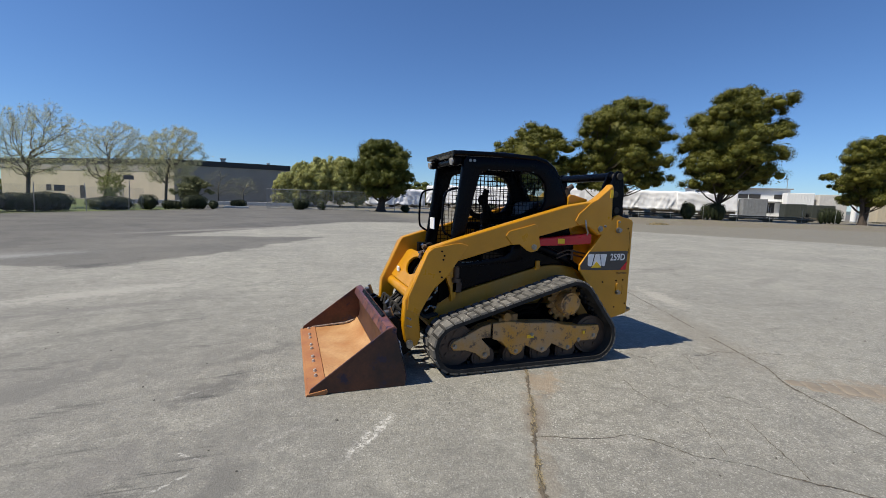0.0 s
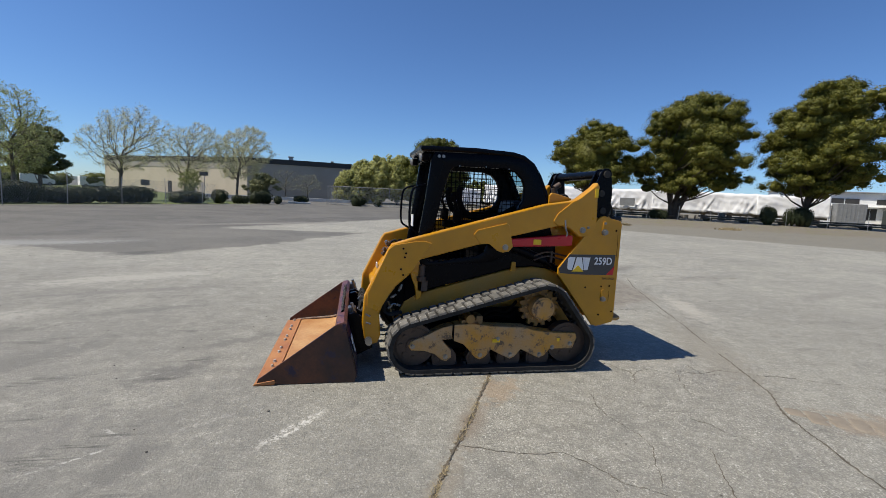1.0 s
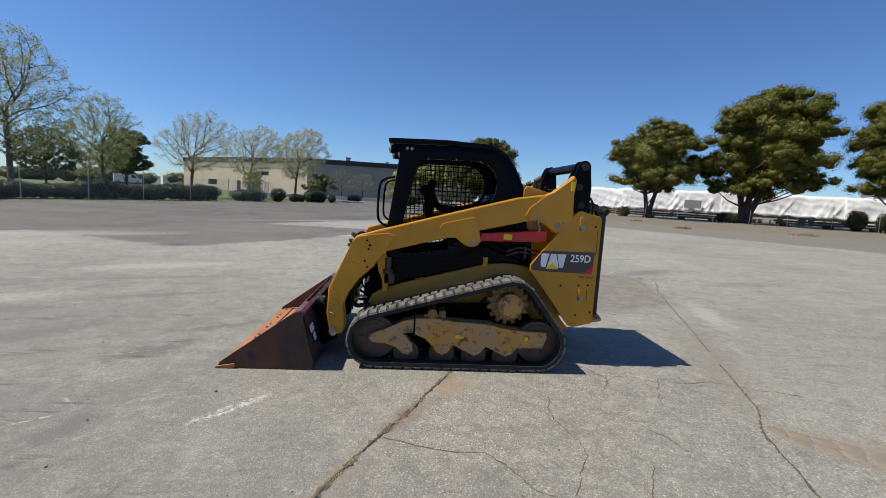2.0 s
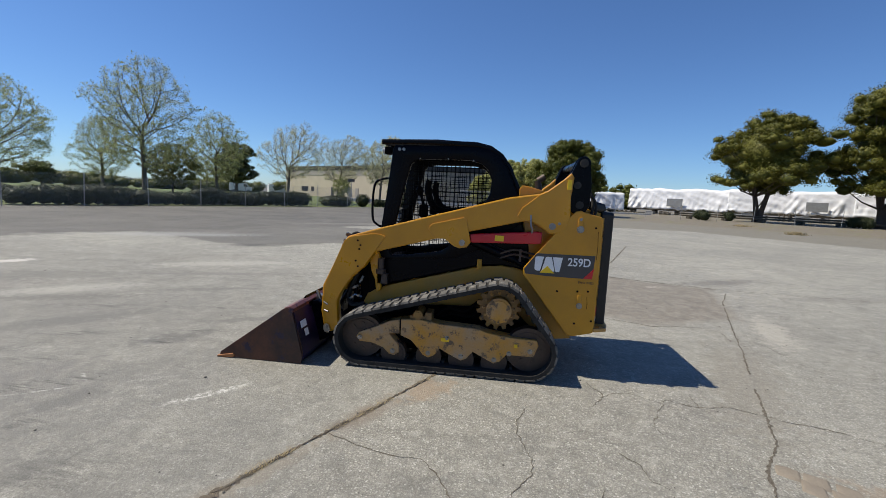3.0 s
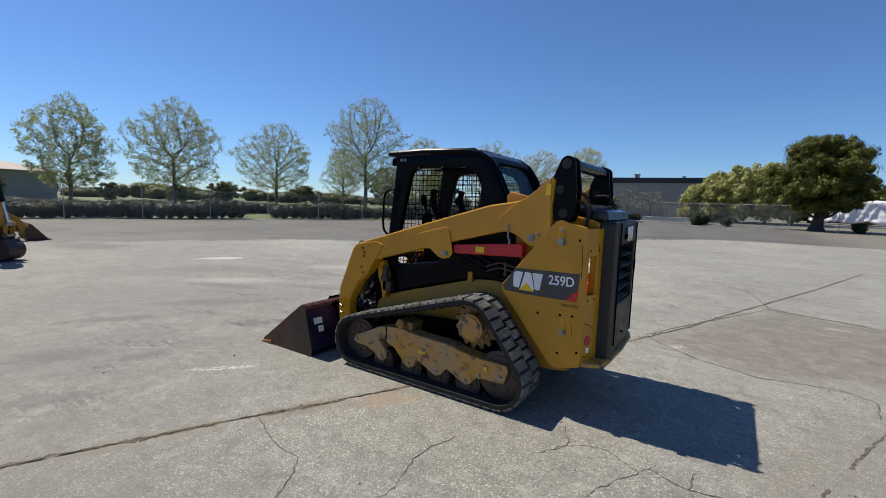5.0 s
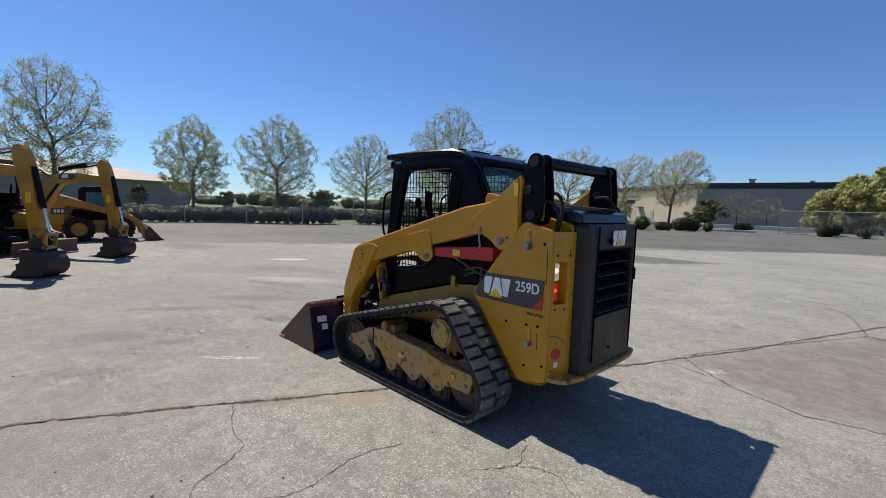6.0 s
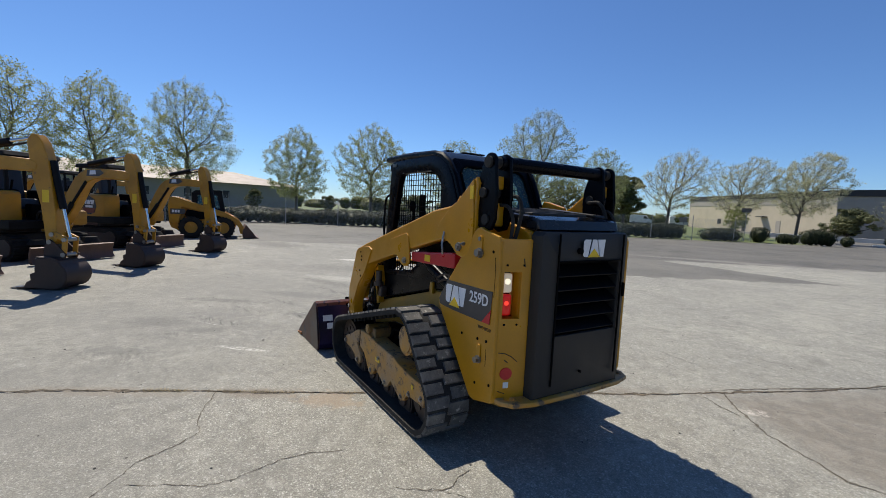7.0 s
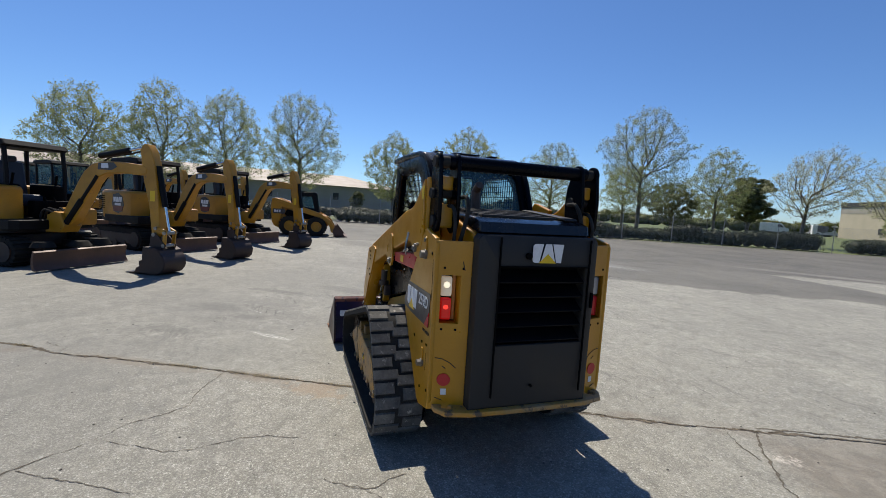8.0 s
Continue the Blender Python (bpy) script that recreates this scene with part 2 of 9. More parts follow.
    # bright chips of bare stone and dark pits, thinly strewn
    chips = tree.nodes.new("ShaderNodeTexVoronoi")
    chips.inputs["Scale"].default_value = 88
    tree.links.new(pos, chips.inputs["Vector"])
    cv = tree.nodes.new("ShaderNodeSeparateColor")
    tree.links.new(chips.outputs["Color"], cv.inputs[0])
    middle = ramp(tree, chips.outputs["Distance"], 0.38, 0.26)
    strewn = ramp(tree, grain(tree, pos, 0.9, 4, 0.6), 0.36, 0.62, 0.25, 1.0)
    bright = calc(tree, "MULTIPLY", calc(tree, "MULTIPLY", calc(tree, "GREATER_THAN", cv.outputs[0], 0.92), middle), strewn)
    pits = calc(tree, "MULTIPLY", calc(tree, "GREATER_THAN", cv.outputs[1], 0.95), middle)
    conc = mixed(tree, calc(tree, "MULTIPLY", bright, 0.7), conc, (0.62, 0.60, 0.545))
    conc = mixed(tree, calc(tree, "MULTIPLY", pits, 0.7), conc, (0.06, 0.055, 0.048))
    smudge = grain(tree, pos, 3.2, 9, 0.72, 0.8)
    conc = mixed(tree, ramp(tree, smudge, 0.54, 0.64, 0.0, 0.55), conc, (0.150, 0.145, 0.128))
    conc = mixed(tree, ramp(tree, smudge, 0.42, 0.32, 0.0, 0.45), conc, (0.34, 0.33, 0.28))
    # drag marks: noise stretched along the way the machines drive
    mapping = tree.nodes.new("ShaderNodeMapping")
    mapping.inputs["Scale"].default_value = (0.45, 3.2, 1)
    mapping.inputs["Rotation"].default_value = (0, 0, radians(-62))
    tree.links.new(pos, mapping.inputs[0])
    drag = grain(tree, mapping.outputs[0], 1.1, 6, 0.65, 0.6)
    conc = mixed(tree, ramp(tree, drag, 0.55, 0.70, 0.0, 0.42), conc, (0.14, 0.134, 0.12))
    conc = mixed(tree, ramp(tree, drag, 0.36, 0.27, 0.0, 0.4), conc, (0.38, 0.372, 0.345))
    # short scuffs, dark and pale
    scuff = tree.nodes.new("ShaderNodeMapping")
    scuff.inputs["Scale"].default_value = (1.1, 6.5, 1)
    scuff.inputs["Rotation"].default_value = (0, 0, radians(-50))
    tree.links.new(pos, scuff.inputs[0])
    sc = grain(tree, scuff.outputs[0], 1.6, 8, 0.74, 1.2)
    patchy = ramp(tree, grain(tree, pos, 0.55, 4, 0.6), 0.46, 0.60)
    conc = mixed(tree, calc(tree, "MULTIPLY", ramp(tree, sc, 0.57, 0.63, 0.0, 0.75), patchy), conc, (0.115, 0.11, 0.10))
    conc = mixed(tree, calc(tree, "MULTIPLY", ramp(tree, sc, 0.36, 0.31, 0.0, 0.7), patchy), conc, (0.47, 0.46, 0.42))
    # past the joint the top coat is worn down to coarse stone
    jx = calc(tree, "SUBTRACT", calc(tree, "MULTIPLY", calc(tree, "SUBTRACT", X, 1.99 * K), 0.900), calc(tree, "MULTIPLY", calc(tree, "SUBTRACT", Y, 3.30 * K), 0.436))
    coarse = ramp(tree, calc(tree, "ADD", jx, calc(tree, "MULTIPLY", wob, 0.1)), -0.04, 0.04)
    gravel = tree.nodes.new("ShaderNodeTexVoronoi")
    gravel.inputs["Scale"].default_value = 105
    tree.links.new(pos, gravel.inputs["Vector"])
    gv = tree.nodes.new("ShaderNodeSeparateColor")
    tree.links.new(gravel.outputs["Color"], gv.inputs[0])
    worn = mixed(tree, ramp(tree, gv.outputs[0], 0.15, 0.95, 0.0, 0.8), conc, (0.365, 0.347, 0.292))
    worn = mixed(tree, ramp(tree, gravel.outputs["Distance"], 0.30, 0.66, 0.0, 0.62), worn, (0.088, 0.080, 0.066))
    worn = mixed(tree, ramp(tree, gv.outputs[1], 0.91, 0.97, 0.0, 0.6), worn, (0.66, 0.64, 0.58))
    coarse = calc(tree, "MULTIPLY", calc(tree, "MAXIMUM", coarse, 0.62), ramp(tree, Y, 9.0, 4.5, 0.12, 1.0))
    conc = mixed(tree, calc(tree, "MULTIPLY", coarse, ramp(tree, n2, 0.30, 0.62, 0.95, 0.55)), conc, worn)
    # blotches a hand to a foot across, rubbed dark and scoured pale
    mott = grain(tree, pos, 6.5, 7, 0.78, 0.5)
    conc = mixed(tree, ramp(tree, mott, 0.53, 0.66, 0.0, 0.50), conc, (0.135, 0.130, 0.115))
    conc = mixed(tree, ramp(tree, mott, 0.46, 0.34, 0.0, 0.42), conc, (0.43, 0.415, 0.36))
    # darker asphalt beyond
    asph = mixed(tree, ramp(tree, n1, 0.40, 0.60), (0.138, 0.130, 0.113), (0.088, 0.084, 0.074))
    asph = mixed(tree, ramp(tree, smudge, 0.50, 0.64, 0.0, 0.6), asph, (0.085, 0.08, 0.07))
    asph = mixed(tree, ramp(tree, n2, 0.45, 0.75, 0.0, 0.6), asph, (0.17, 0.16, 0.14))
    asph = mixed(tree, ramp(tree, n4, 0.4, 0.75, 0.0, 0.4), asph, (0.07, 0.068, 0.06))
    gritty = inside([(9, 27), (40, -10), (140, -30), (140, 140), (9, 140), (9, 27)], 1.5, 1.6)
    asph = mixed(tree, calc(tree, "MULTIPLY", gritty, ramp(tree, n2, 0.35, 0.65, 0.9, 0.6)), asph, (0.195, 0.180, 0.142))
    slab = inside([(34, -40), (30, 0), (26, 14.5), (14, 28.5), (0.9, 27.5), (-4.5, 19), (-9, 10.5), (-13, 5), (-18, -12), (-24, -40)])
    col = mixed(tree, slab, asph, conc)
    old = inside([(-9, 12.0), (-3.7, 10.1), (-1.8, 12.0), (1.2, 17.0), (-5.5, 17.2), (-9, 12.0)], 0.10, 0.5)
    col = mixed(tree, calc(tree, "MULTIPLY", old, 0.85), col, asph)
    broken = grain(tree, pos, 22, 5, 0.75)
    # brown earth worked out of the joint
    near = calc(tree, "ABSOLUTE", calc(tree, "ADD", jx, calc(tree, "MULTIPLY", calc(tree, "SUBTRACT", n3, 0.5), 0.16)))
    earth = calc(tree, "MULTIPLY", ramp(tree, near, 0.13, 0.015), ramp(tree, grain(tree, pos, 1.7, 4, 0.6), 0.40, 0.62))
    col = mixed(tree, calc(tree, "MULTIPLY", calc(tree, "MULTIPLY", earth, ramp(tree, Y, 9.0, 5.0)), 0.85), col, (0.18, 0.14, 0.102))
    # a sunken, darker field between the cracks, with the pale top coat left in scabs
    sunk = inside([(3.45, 6.1), (4.4, 5.5), (5.8, 6.2), (6.4, 8.4), (4.76, 9.02), (3.45, 6.1)], 0.12, 0.16)
    scab = ramp(tree, grain(tree, pos, 4.2, 9, 0.80, 0.7), 0.46, 0.60)
    field = mixed(tree, ramp(tree, n3, 0.35, 0.65), (0.190, 0.164, 0.130), (0.140, 0.126, 0.104))
    field = mixed(tree, calc(tree, "MULTIPLY", scab, 0.6), field, (0.285, 0.26, 0.215))
    col = mixed(tree, calc(tree, "MULTIPLY", sunk, 0.85), col, field)
    # broad ragged field on the left of the slab, unevenly darker
    left_field = inside([(-16, -8), (3.2, -8), (1.6, 1.2), (0.9, 3.0), (-1.2, 7.5), (-13, 9.5), (-16, -8)], 0.9, 0.9)
    col = mixed(tree, calc(tree, "MULTIPLY", left_field, ramp(tree, grain(tree, pos, 2.1, 8, 0.75, 0.6), 0.36, 0.62, 0.08, 0.62)), col, (0.150, 0.144, 0.128))
    # single stains and scrapes, and a few broad ovals of darker tone
    def stain(below, cx, cy, rx, ry, turn, tone, amount):
        inked = calc(tree, "MULTIPLY", blot(cx, cy, rx * K, ry * K, turn), amount)
        if tone[0] > 0.45 and ry < 0.12:  # thin scrapes skip over the stones
            inked = calc(tree, "MULTIPLY", inked, ramp(tree, broken, 0.46, 0.56))
        return mixed(tree, inked, below, tone)
    col = stain(col, 4.75, 2.10, 0.62, 0.28, -30, (0.24, 0.185, 0.13), 0.8)
    col = stain(col, 3.72, 6.0, 0.12, 0.09, 30, (0.60, 0.54, 0.47), 0.85)
    col = stain(col, 5.35, 8.2, 0.20, 0.10, 10, (0.57, 0.52, 0.46), 0.8)
    col = stain(col, 0.47, 2.62, 0.33, 0.055, 47, (0.60, 0.58, 0.53), 0.95)
    col = stain(col, -0.1, 2.75, 0.30, 0.035, 35, (0.48, 0.46, 0.42), 0.45)
    col = stain(col, -0.35, 2.35, 0.30, 0.12, 70, (0.11, 0.105, 0.095), 0.9)
    col = stain(col, -0.6, 3.6, 0.35, 0.16, 40, (0.11, 0.105, 0.095), 0.9)
    col = stain(col, -1.0, 2.6, 0.5, 0.2, 60, (0.15, 0.14, 0.13), 0.6)
    col = stain(col, 2.0, 3.05, 0.30, 0.15, 45, (0.27, 0.205, 0.14), 0.85)
    col = stain(col, 1.15, 1.62, 0.9, 0.10, 62, (0.26, 0.215, 0.155), 0.6)
    col = stain(col, 4.7, 3.9, 0.35, 1.5, -22, (0.19, 0.17, 0.135), 0.55)
    # two broad ovals that lower the tone of the near slab
    col = stain(col, 1.9, 0.9, 2.4, 1.4, 10, (0.15, 0.144, 0.128), 0.5)
    col = stain(col, -0.9, 1.9, 1.5, 0.9, 40, (0.16, 0.155, 0.14), 0.6)
    col = stain(col, -6.6, 11.7, 2.6, 0.75, 30, (0.30, 0.30, 0.285), 0.8)
    col = stain(col, -3.6, 10.35, 0.75, 0.35, 25, (0.075, 0.072, 0.066), 0.9)
    col = stain(col, -5.6, 12.6, 1.6, 0.35, 28, (0.14, 0.132, 0.115), 0.7)
    col = stain(col, -0.55, 2.68, 0.16, 0.014, -38, (0.56, 0.55, 0.51), 0.6)
    col = stain(col, -0.62, 2.43, 0.13, 0.014, 40, (0.56, 0.55, 0.51), 0.6)
    col = stain(col, -0.72, 3.57, 0.16, 0.016, 25, (0.56, 0.55, 0.51), 0.6)
    col = stain(col, -0.67, 2.40, 0.26, 0.014, 35, (0.52, 0.51, 0.47), 0.55)
    col = stain(col, -6.0, 6.35, 0.55, 0.22, 55, (0.60, 0.57, 0.52), 0.85)
    col = stain(col, 1.2, 5.2, 0.4, 0.09, 20, (0.15, 0.145, 0.13), 0.6)
    col = stain(col, -2.2, 6.6, 1.5, 0.16, 20, (0.15, 0.14, 0.13), 0.6)
    col = stain(col, -5.0, 4.5, 1.8, 0.7, 35, (0.16, 0.15, 0.135), 0.6)
    col = stain(col, -10.5, 5.2, 1.6, 0.9, 20, (0.10, 0.095, 0.085), 0.8)
    col = stain(col, 8.5, 8.2, 1.4, 0.3, 15, (0.15, 0.14, 0.125), 0.6)
    col = stain(col, 9.5, 6.4, 1.2, 0.2, 20, (0.14, 0.13, 0.12), 0.5)
    col = stain(col, -1.9, 3.9, 0.9, 0.22, 48, (0.12, 0.115, 0.105), 0.85)
    col = stain(col, -0.2, 4.4, 0.6, 0.10, 30, (0.13, 0.125, 0.112), 0.8)
    col = stain(col, -1.5, 5.6, 0.7, 0.12, 25, (0.13, 0.125, 0.112), 0.8)
    col = stain(col, -0.9, 1.9, 0.5, 0.25, 55, (0.12, 0.115, 0.105), 0.8)
    col = stain(col, 0.1, 1.6, 0.45, 0.16, 60, (0.13, 0.125, 0.112), 0.7)
    col = stain(col, -3.2, 5.0, 1.0, 0.3, 40, (0.42, 0.40, 0.35), 0.6)
    col = stain(col, -2.6, 7.6, 1.6, 0.35, 30, (0.40, 0.38, 0.335), 0.6)
    col = stain(col, 5.9, 5.6, 0.9, 0.25, 70, (0.40, 0.375, 0.32), 0.7)
    col = stain(col, 6.9, 9.2, 1.4, 0.3, 30, (0.14, 0.13, 0.115), 0.8)
    col = stain(col, -2.5, 20.5, 5.0, 0.5, 38, (0.24, 0.225, 0.20), 0.8)
    col = stain(col, -2.6, 3.6, 2.6, 1.6, 40, (0.165, 0.158, 0.14), 0.5)
    col = stain(col, -4.4, 5.6, 1.6, 0.5, 30, (0.13, 0.124, 0.11), 0.6)
    col = stain(col, -2.9, 4.6, 0.9, 0.16, 25, (0.12, 0.114, 0.10), 0.7)
    col = stain(col, -1.9, 2.7, 0.7, 0.14, 55, (0.11, 0.105, 0.095), 0.75)
    # churned rubber marks left by turning tracks
    churn = tree.nodes.new("ShaderNodeMapping")
    churn.inputs["Scale"].default_value = (2.0, 13.0, 1)
    churn.inputs["Rotation"].default_value = (0, 0, radians(-18))
    tree.links.new(pos, churn.inputs[0])
    cs = ramp(tree, grain(tree, churn.outputs[0], 1.0, 6, 0.7, 0.5), 0.47, 0.60)
    for cx, cy, rx, ry, turn, amount in ((-0.62, 2.60, 0.34, 0.20, 45, 1.0), (-0.80, 2.45, 0.40, 0.14, 30, 1.0), (-0.58, 3.50, 0.30, 0.09, 20, 1.0), (-0.50, 3.88, 0.30, 0.08, 15, 0.9), (-1.5, 3.5, 0.6, 0.12, 25, 0.8), (-0.30, 2.05, 0.35, 0.2, 60, 0.8), (-1.2, 2.9, 0.5, 0.15, 35, 0.8), (-2.2, 4.4, 0.8, 0.16, 20, 0.8), (-0.9, 4.7, 0.6, 0.08, 12, 0.8), (-1.6, 6.3, 0.7, 0.1, 15, 0.7), (0.3, 1.6, 0.5, 0.3, 60, 0.6)):
        col = mixed(tree, calc(tree, "MULTIPLY", calc(tree, "MULTIPLY", blot(cx, cy, rx * K, ry * K, turn, 0.8, 0.2), cs), amount), col, (0.070, 0.067, 0.061))
    # brown verge on the far side and the lawn past the hedge
    verge = inside([(10, 44), (26, 33), (60, 20), (140, 5), (140, 140), (10, 140), (10, 44)], 1.5, 2.5)
    soil = mixed(tree, ramp(tree, n2, 0.4, 0.65), (0.15, 0.128, 0.098), (0.19, 0.168, 0.13))
    soil = mixed(tree, ramp(tree, grain(tree, pos, 0.6, 5, 0.7), 0.52, 0.66), soil, (0.15, 0.15, 0.055))
    col = mixed(tree, verge, col, soil)
    grass = mixed(tree, ramp(tree, n2, 0.35, 0.7), (0.075, 0.105, 0.022), (0.13, 0.15, 0.04))
    lawn = inside([(-8.5, 45), (-60, 130), (-400, 260), (-400, -60), (-52, -40), (-8.5, 45)], 0.6, 0.8)
    col = mixed(tree, lawn, col, grass)
    tree.links.new(col, b.inputs["Base Color"])
    b.inputs["Roughness"].default_value, b.inputs["Specular IOR Level"].default_value = 0.74, 0.45
    h = calc(tree, "ADD", calc(tree, "MULTIPLY", n4, 0.6), calc(tree, "MULTIPLY", n3, 1.0))
    h = calc(tree, "ADD", h, calc(tree, "MULTIPLY", sv.outputs[2], 0.25))
    bumped(tree, b, h, 0.75, 0.013)
    return m


def mesh_object(name, verts, faces, material, smooth=False):
    me = bpy.data.meshes.new(name)
    me.from_pydata([tuple(v) for v in verts], [], [tuple(int(i) for i in f) for f in faces])
    me.materials.append(material)
    if smooth:
        me.polygons.foreach_set("use_smooth", [True] * len(me.polygons))
    me.update()
    return new(name, me)


def build_ground():
    steps = [-2500, -800, -250, -100, -50, -25, -12, 0, 12, 25, 50, 100, 250, 800, 2500]
    n = len(steps)
    verts = [(x, y, 0.0) for y in steps for x in steps]
    faces = [(j * n + i, j * n + i + 1, (j + 1) * n + i + 1, (j + 1) * n + i) for j in range(n - 1) for i in range(n - 1)]
    return tagged(mesh_object("ground", verts, faces, ground_material()), "worn pale concrete yard running into darker asphalt", "ground", kind="structure")


build_ground()


# ---- mesh helpers ----
def box(bm, x0, x1, y0, y1, z0, z1, bevel=0.0):
    made = bmesh.ops.create_cube(bm, size=1, matrix=Matrix.Translation(((x0 + x1) / 2, (y0 + y1) / 2, (z0 + z1) / 2)) @ Matrix.Diagonal((x1 - x0, y1 - y0, z1 - z0, 1)))
    if bevel:
        edges = list({e for v in made["verts"] for e in v.link_edges})
        bmesh.ops.bevel(bm, geom=edges, offset=bevel, segments=2, affect="EDGES", profile=0.5)
    return bm


def prism(bm, points, y0, y1, bevel=0.0, holes=()):
    """A plate with the outline given in x and z, from y0 to y1, with holes through it."""
    sub = bmesh.new()
    edges = []
    for loop in (points, *holes):
        vs = [sub.verts.new((x, y0, z)) for x, z in loop]
        edges += [sub.edges.new((a, b)) for a, b in zip(vs, vs[1:] + vs[:1])]
    if holes:
        faces = [g for g in bmesh.ops.triangle_fill(sub, edges=edges, use_beauty=True)["geom"] if isinstance(g, bmesh.types.BMFace)]
    else:
        faces = [sub.faces.new(vs)]
    out = bmesh.ops.extrude_face_region(sub, geom=faces)
    moved = [g for g in out["geom"] if isinstance(g, bmesh.types.BMVert)]
    bmesh.ops.translate(sub, verts=moved, vec=(0, y1 - y0, 0))
    bmesh.ops.recalc_face_normals(sub, faces=sub.faces)
    if bevel:
        rim = [e for e in sub.edges if len(e.link_faces) == 2 and abs(e.verts[0].co.y - e.verts[1].co.y) < 1e-6 and e.calc_face_angle(0) > 0.6]
        bmesh.ops.bevel(sub, geom=rim, offset=bevel, segments=2, affect="EDGES", profile=0.5)
    tmp = bpy.data.meshes.new("tmp")
    sub.to_mesh(tmp)
    sub.free()
    bm.from_mesh(tmp)
    bpy.data.meshes.remove(tmp)
    return bm


def cyl(bm, a, b, r, seg=20, r2=None, caps=True):
    a, b = Vector(a), Vector(b)
    m = Matrix.Translation((a + b) / 2) @ (b - a).to_track_quat("Z", "Y").to_matrix().to_4x4()
    bmesh.ops.create_cone(bm, cap_ends=caps, segments=seg, radius1=r, radius2=r if r2 is None else r2, depth=(b - a).length, matrix=m)
    return bm


def tube(bm, path, r, seg=8):
    """A bent round bar through the points of path."""
    pts = [Vector(p) for p in path]
    rings = []
    up = Vector((0.13, 0.37, 0.92))
    for i, p in enumerate(pts):
        d = (pts[min(i + 1, len(pts) - 1)] - pts[max(i - 1, 0)]).normalized()
        u = d.cross(up).normalized()
        w = d.cross(u)
        rings.append([bm.verts.new(p + r * (math.cos(2 * math.pi * k / seg) * u + math.sin(2 * math.pi * k / seg) * w)) for k in range(seg)])
    for ra, rb in zip(rings, rings[1:]):
        for k in range(seg):
            bm.faces.new((ra[k], ra[(k + 1) % seg], rb[(k + 1) % seg], rb[k]))
    bm.faces.new(rings[0][::-1]), bm.faces.new(rings[-1])
    return bm


def arc(cx, cz, r, a0, a1, n=8):
    return [(cx + r * math.cos(radians(a0 + (a1 - a0) * i / n)), cz + r * math.sin(radians(a0 + (a1 - a0) * i / n))) for i in range(n + 1)]


def smooth_path(pts, n=6):
    """A rounded path through points, by Catmull-Rom."""
    p = [Vector(q) for q in pts]
    p = [2 * p[0] - p[1], *p, 2 * p[-1] - p[-2]]
    out = []
    for i in range(1, len(p) - 2):
        for k in range(n):
            t = k / n
            out.append(0.5 * (2 * p[i] + (p[i + 1] - p[i - 1]) * t + (2 * p[i - 1] - 5 * p[i] + 4 * p[i + 1] - p[i + 2]) * t * t + (3 * p[i] - p[i - 1] - 3 * p[i + 1] + p[i + 2]) * t ** 3))
    return out + [p[-2]]


def thing(name, x, y, z=0.0, turn=0.0, label="", category="", group="", kind=""):
    """An Empty at a thing's base, placed in plan units."""
    ob = new(name)
    ob.empty_display_size = 0.2
    ob.matrix_basis = pose(x * K, y * K, z * K, 0, 0, turn)
    return tagged(ob, label, category, group, kind)


def shade(bm, angle):
    """Smooth shading for round shapes; broad flat faces keep their own normals beside narrow bevels."""
    for e in bm.edges:
        if len(e.link_faces) == 2:
            turn = e.calc_face_angle(0)
            a, b = sorted(f.calc_area() for f in e.link_faces)
            e.smooth = turn < radians(angle) and not (turn > 0.05 and a < 0.12 * b)
        else:
            e.smooth = False
    for f in bm.faces:
        f.smooth = True


def link_mesh(name, bm, material, parent, label=""):
    me = bpy.data.meshes.new(name)
    bm.to_mesh(me)
    me.materials.append(material)
    ob = new(name, me)
    ob.parent = parent
    if label:
        tagged(ob, label)
    return ob


def part(name, bm, material, parent, label="", origin=(0, 0, 0), angle=35):
    """Links a bmesh, in plan units, as one mesh under a thing or a part."""
    bmesh.ops.translate(bm, verts=bm.verts, vec=[-c for c in origin])
    bmesh.ops.scale(bm, verts=bm.verts, vec=(K, K, K))
    shade(bm, angle)
    ob = link_mesh(name, bm, material, parent, label)
    bm.free()
    return ob


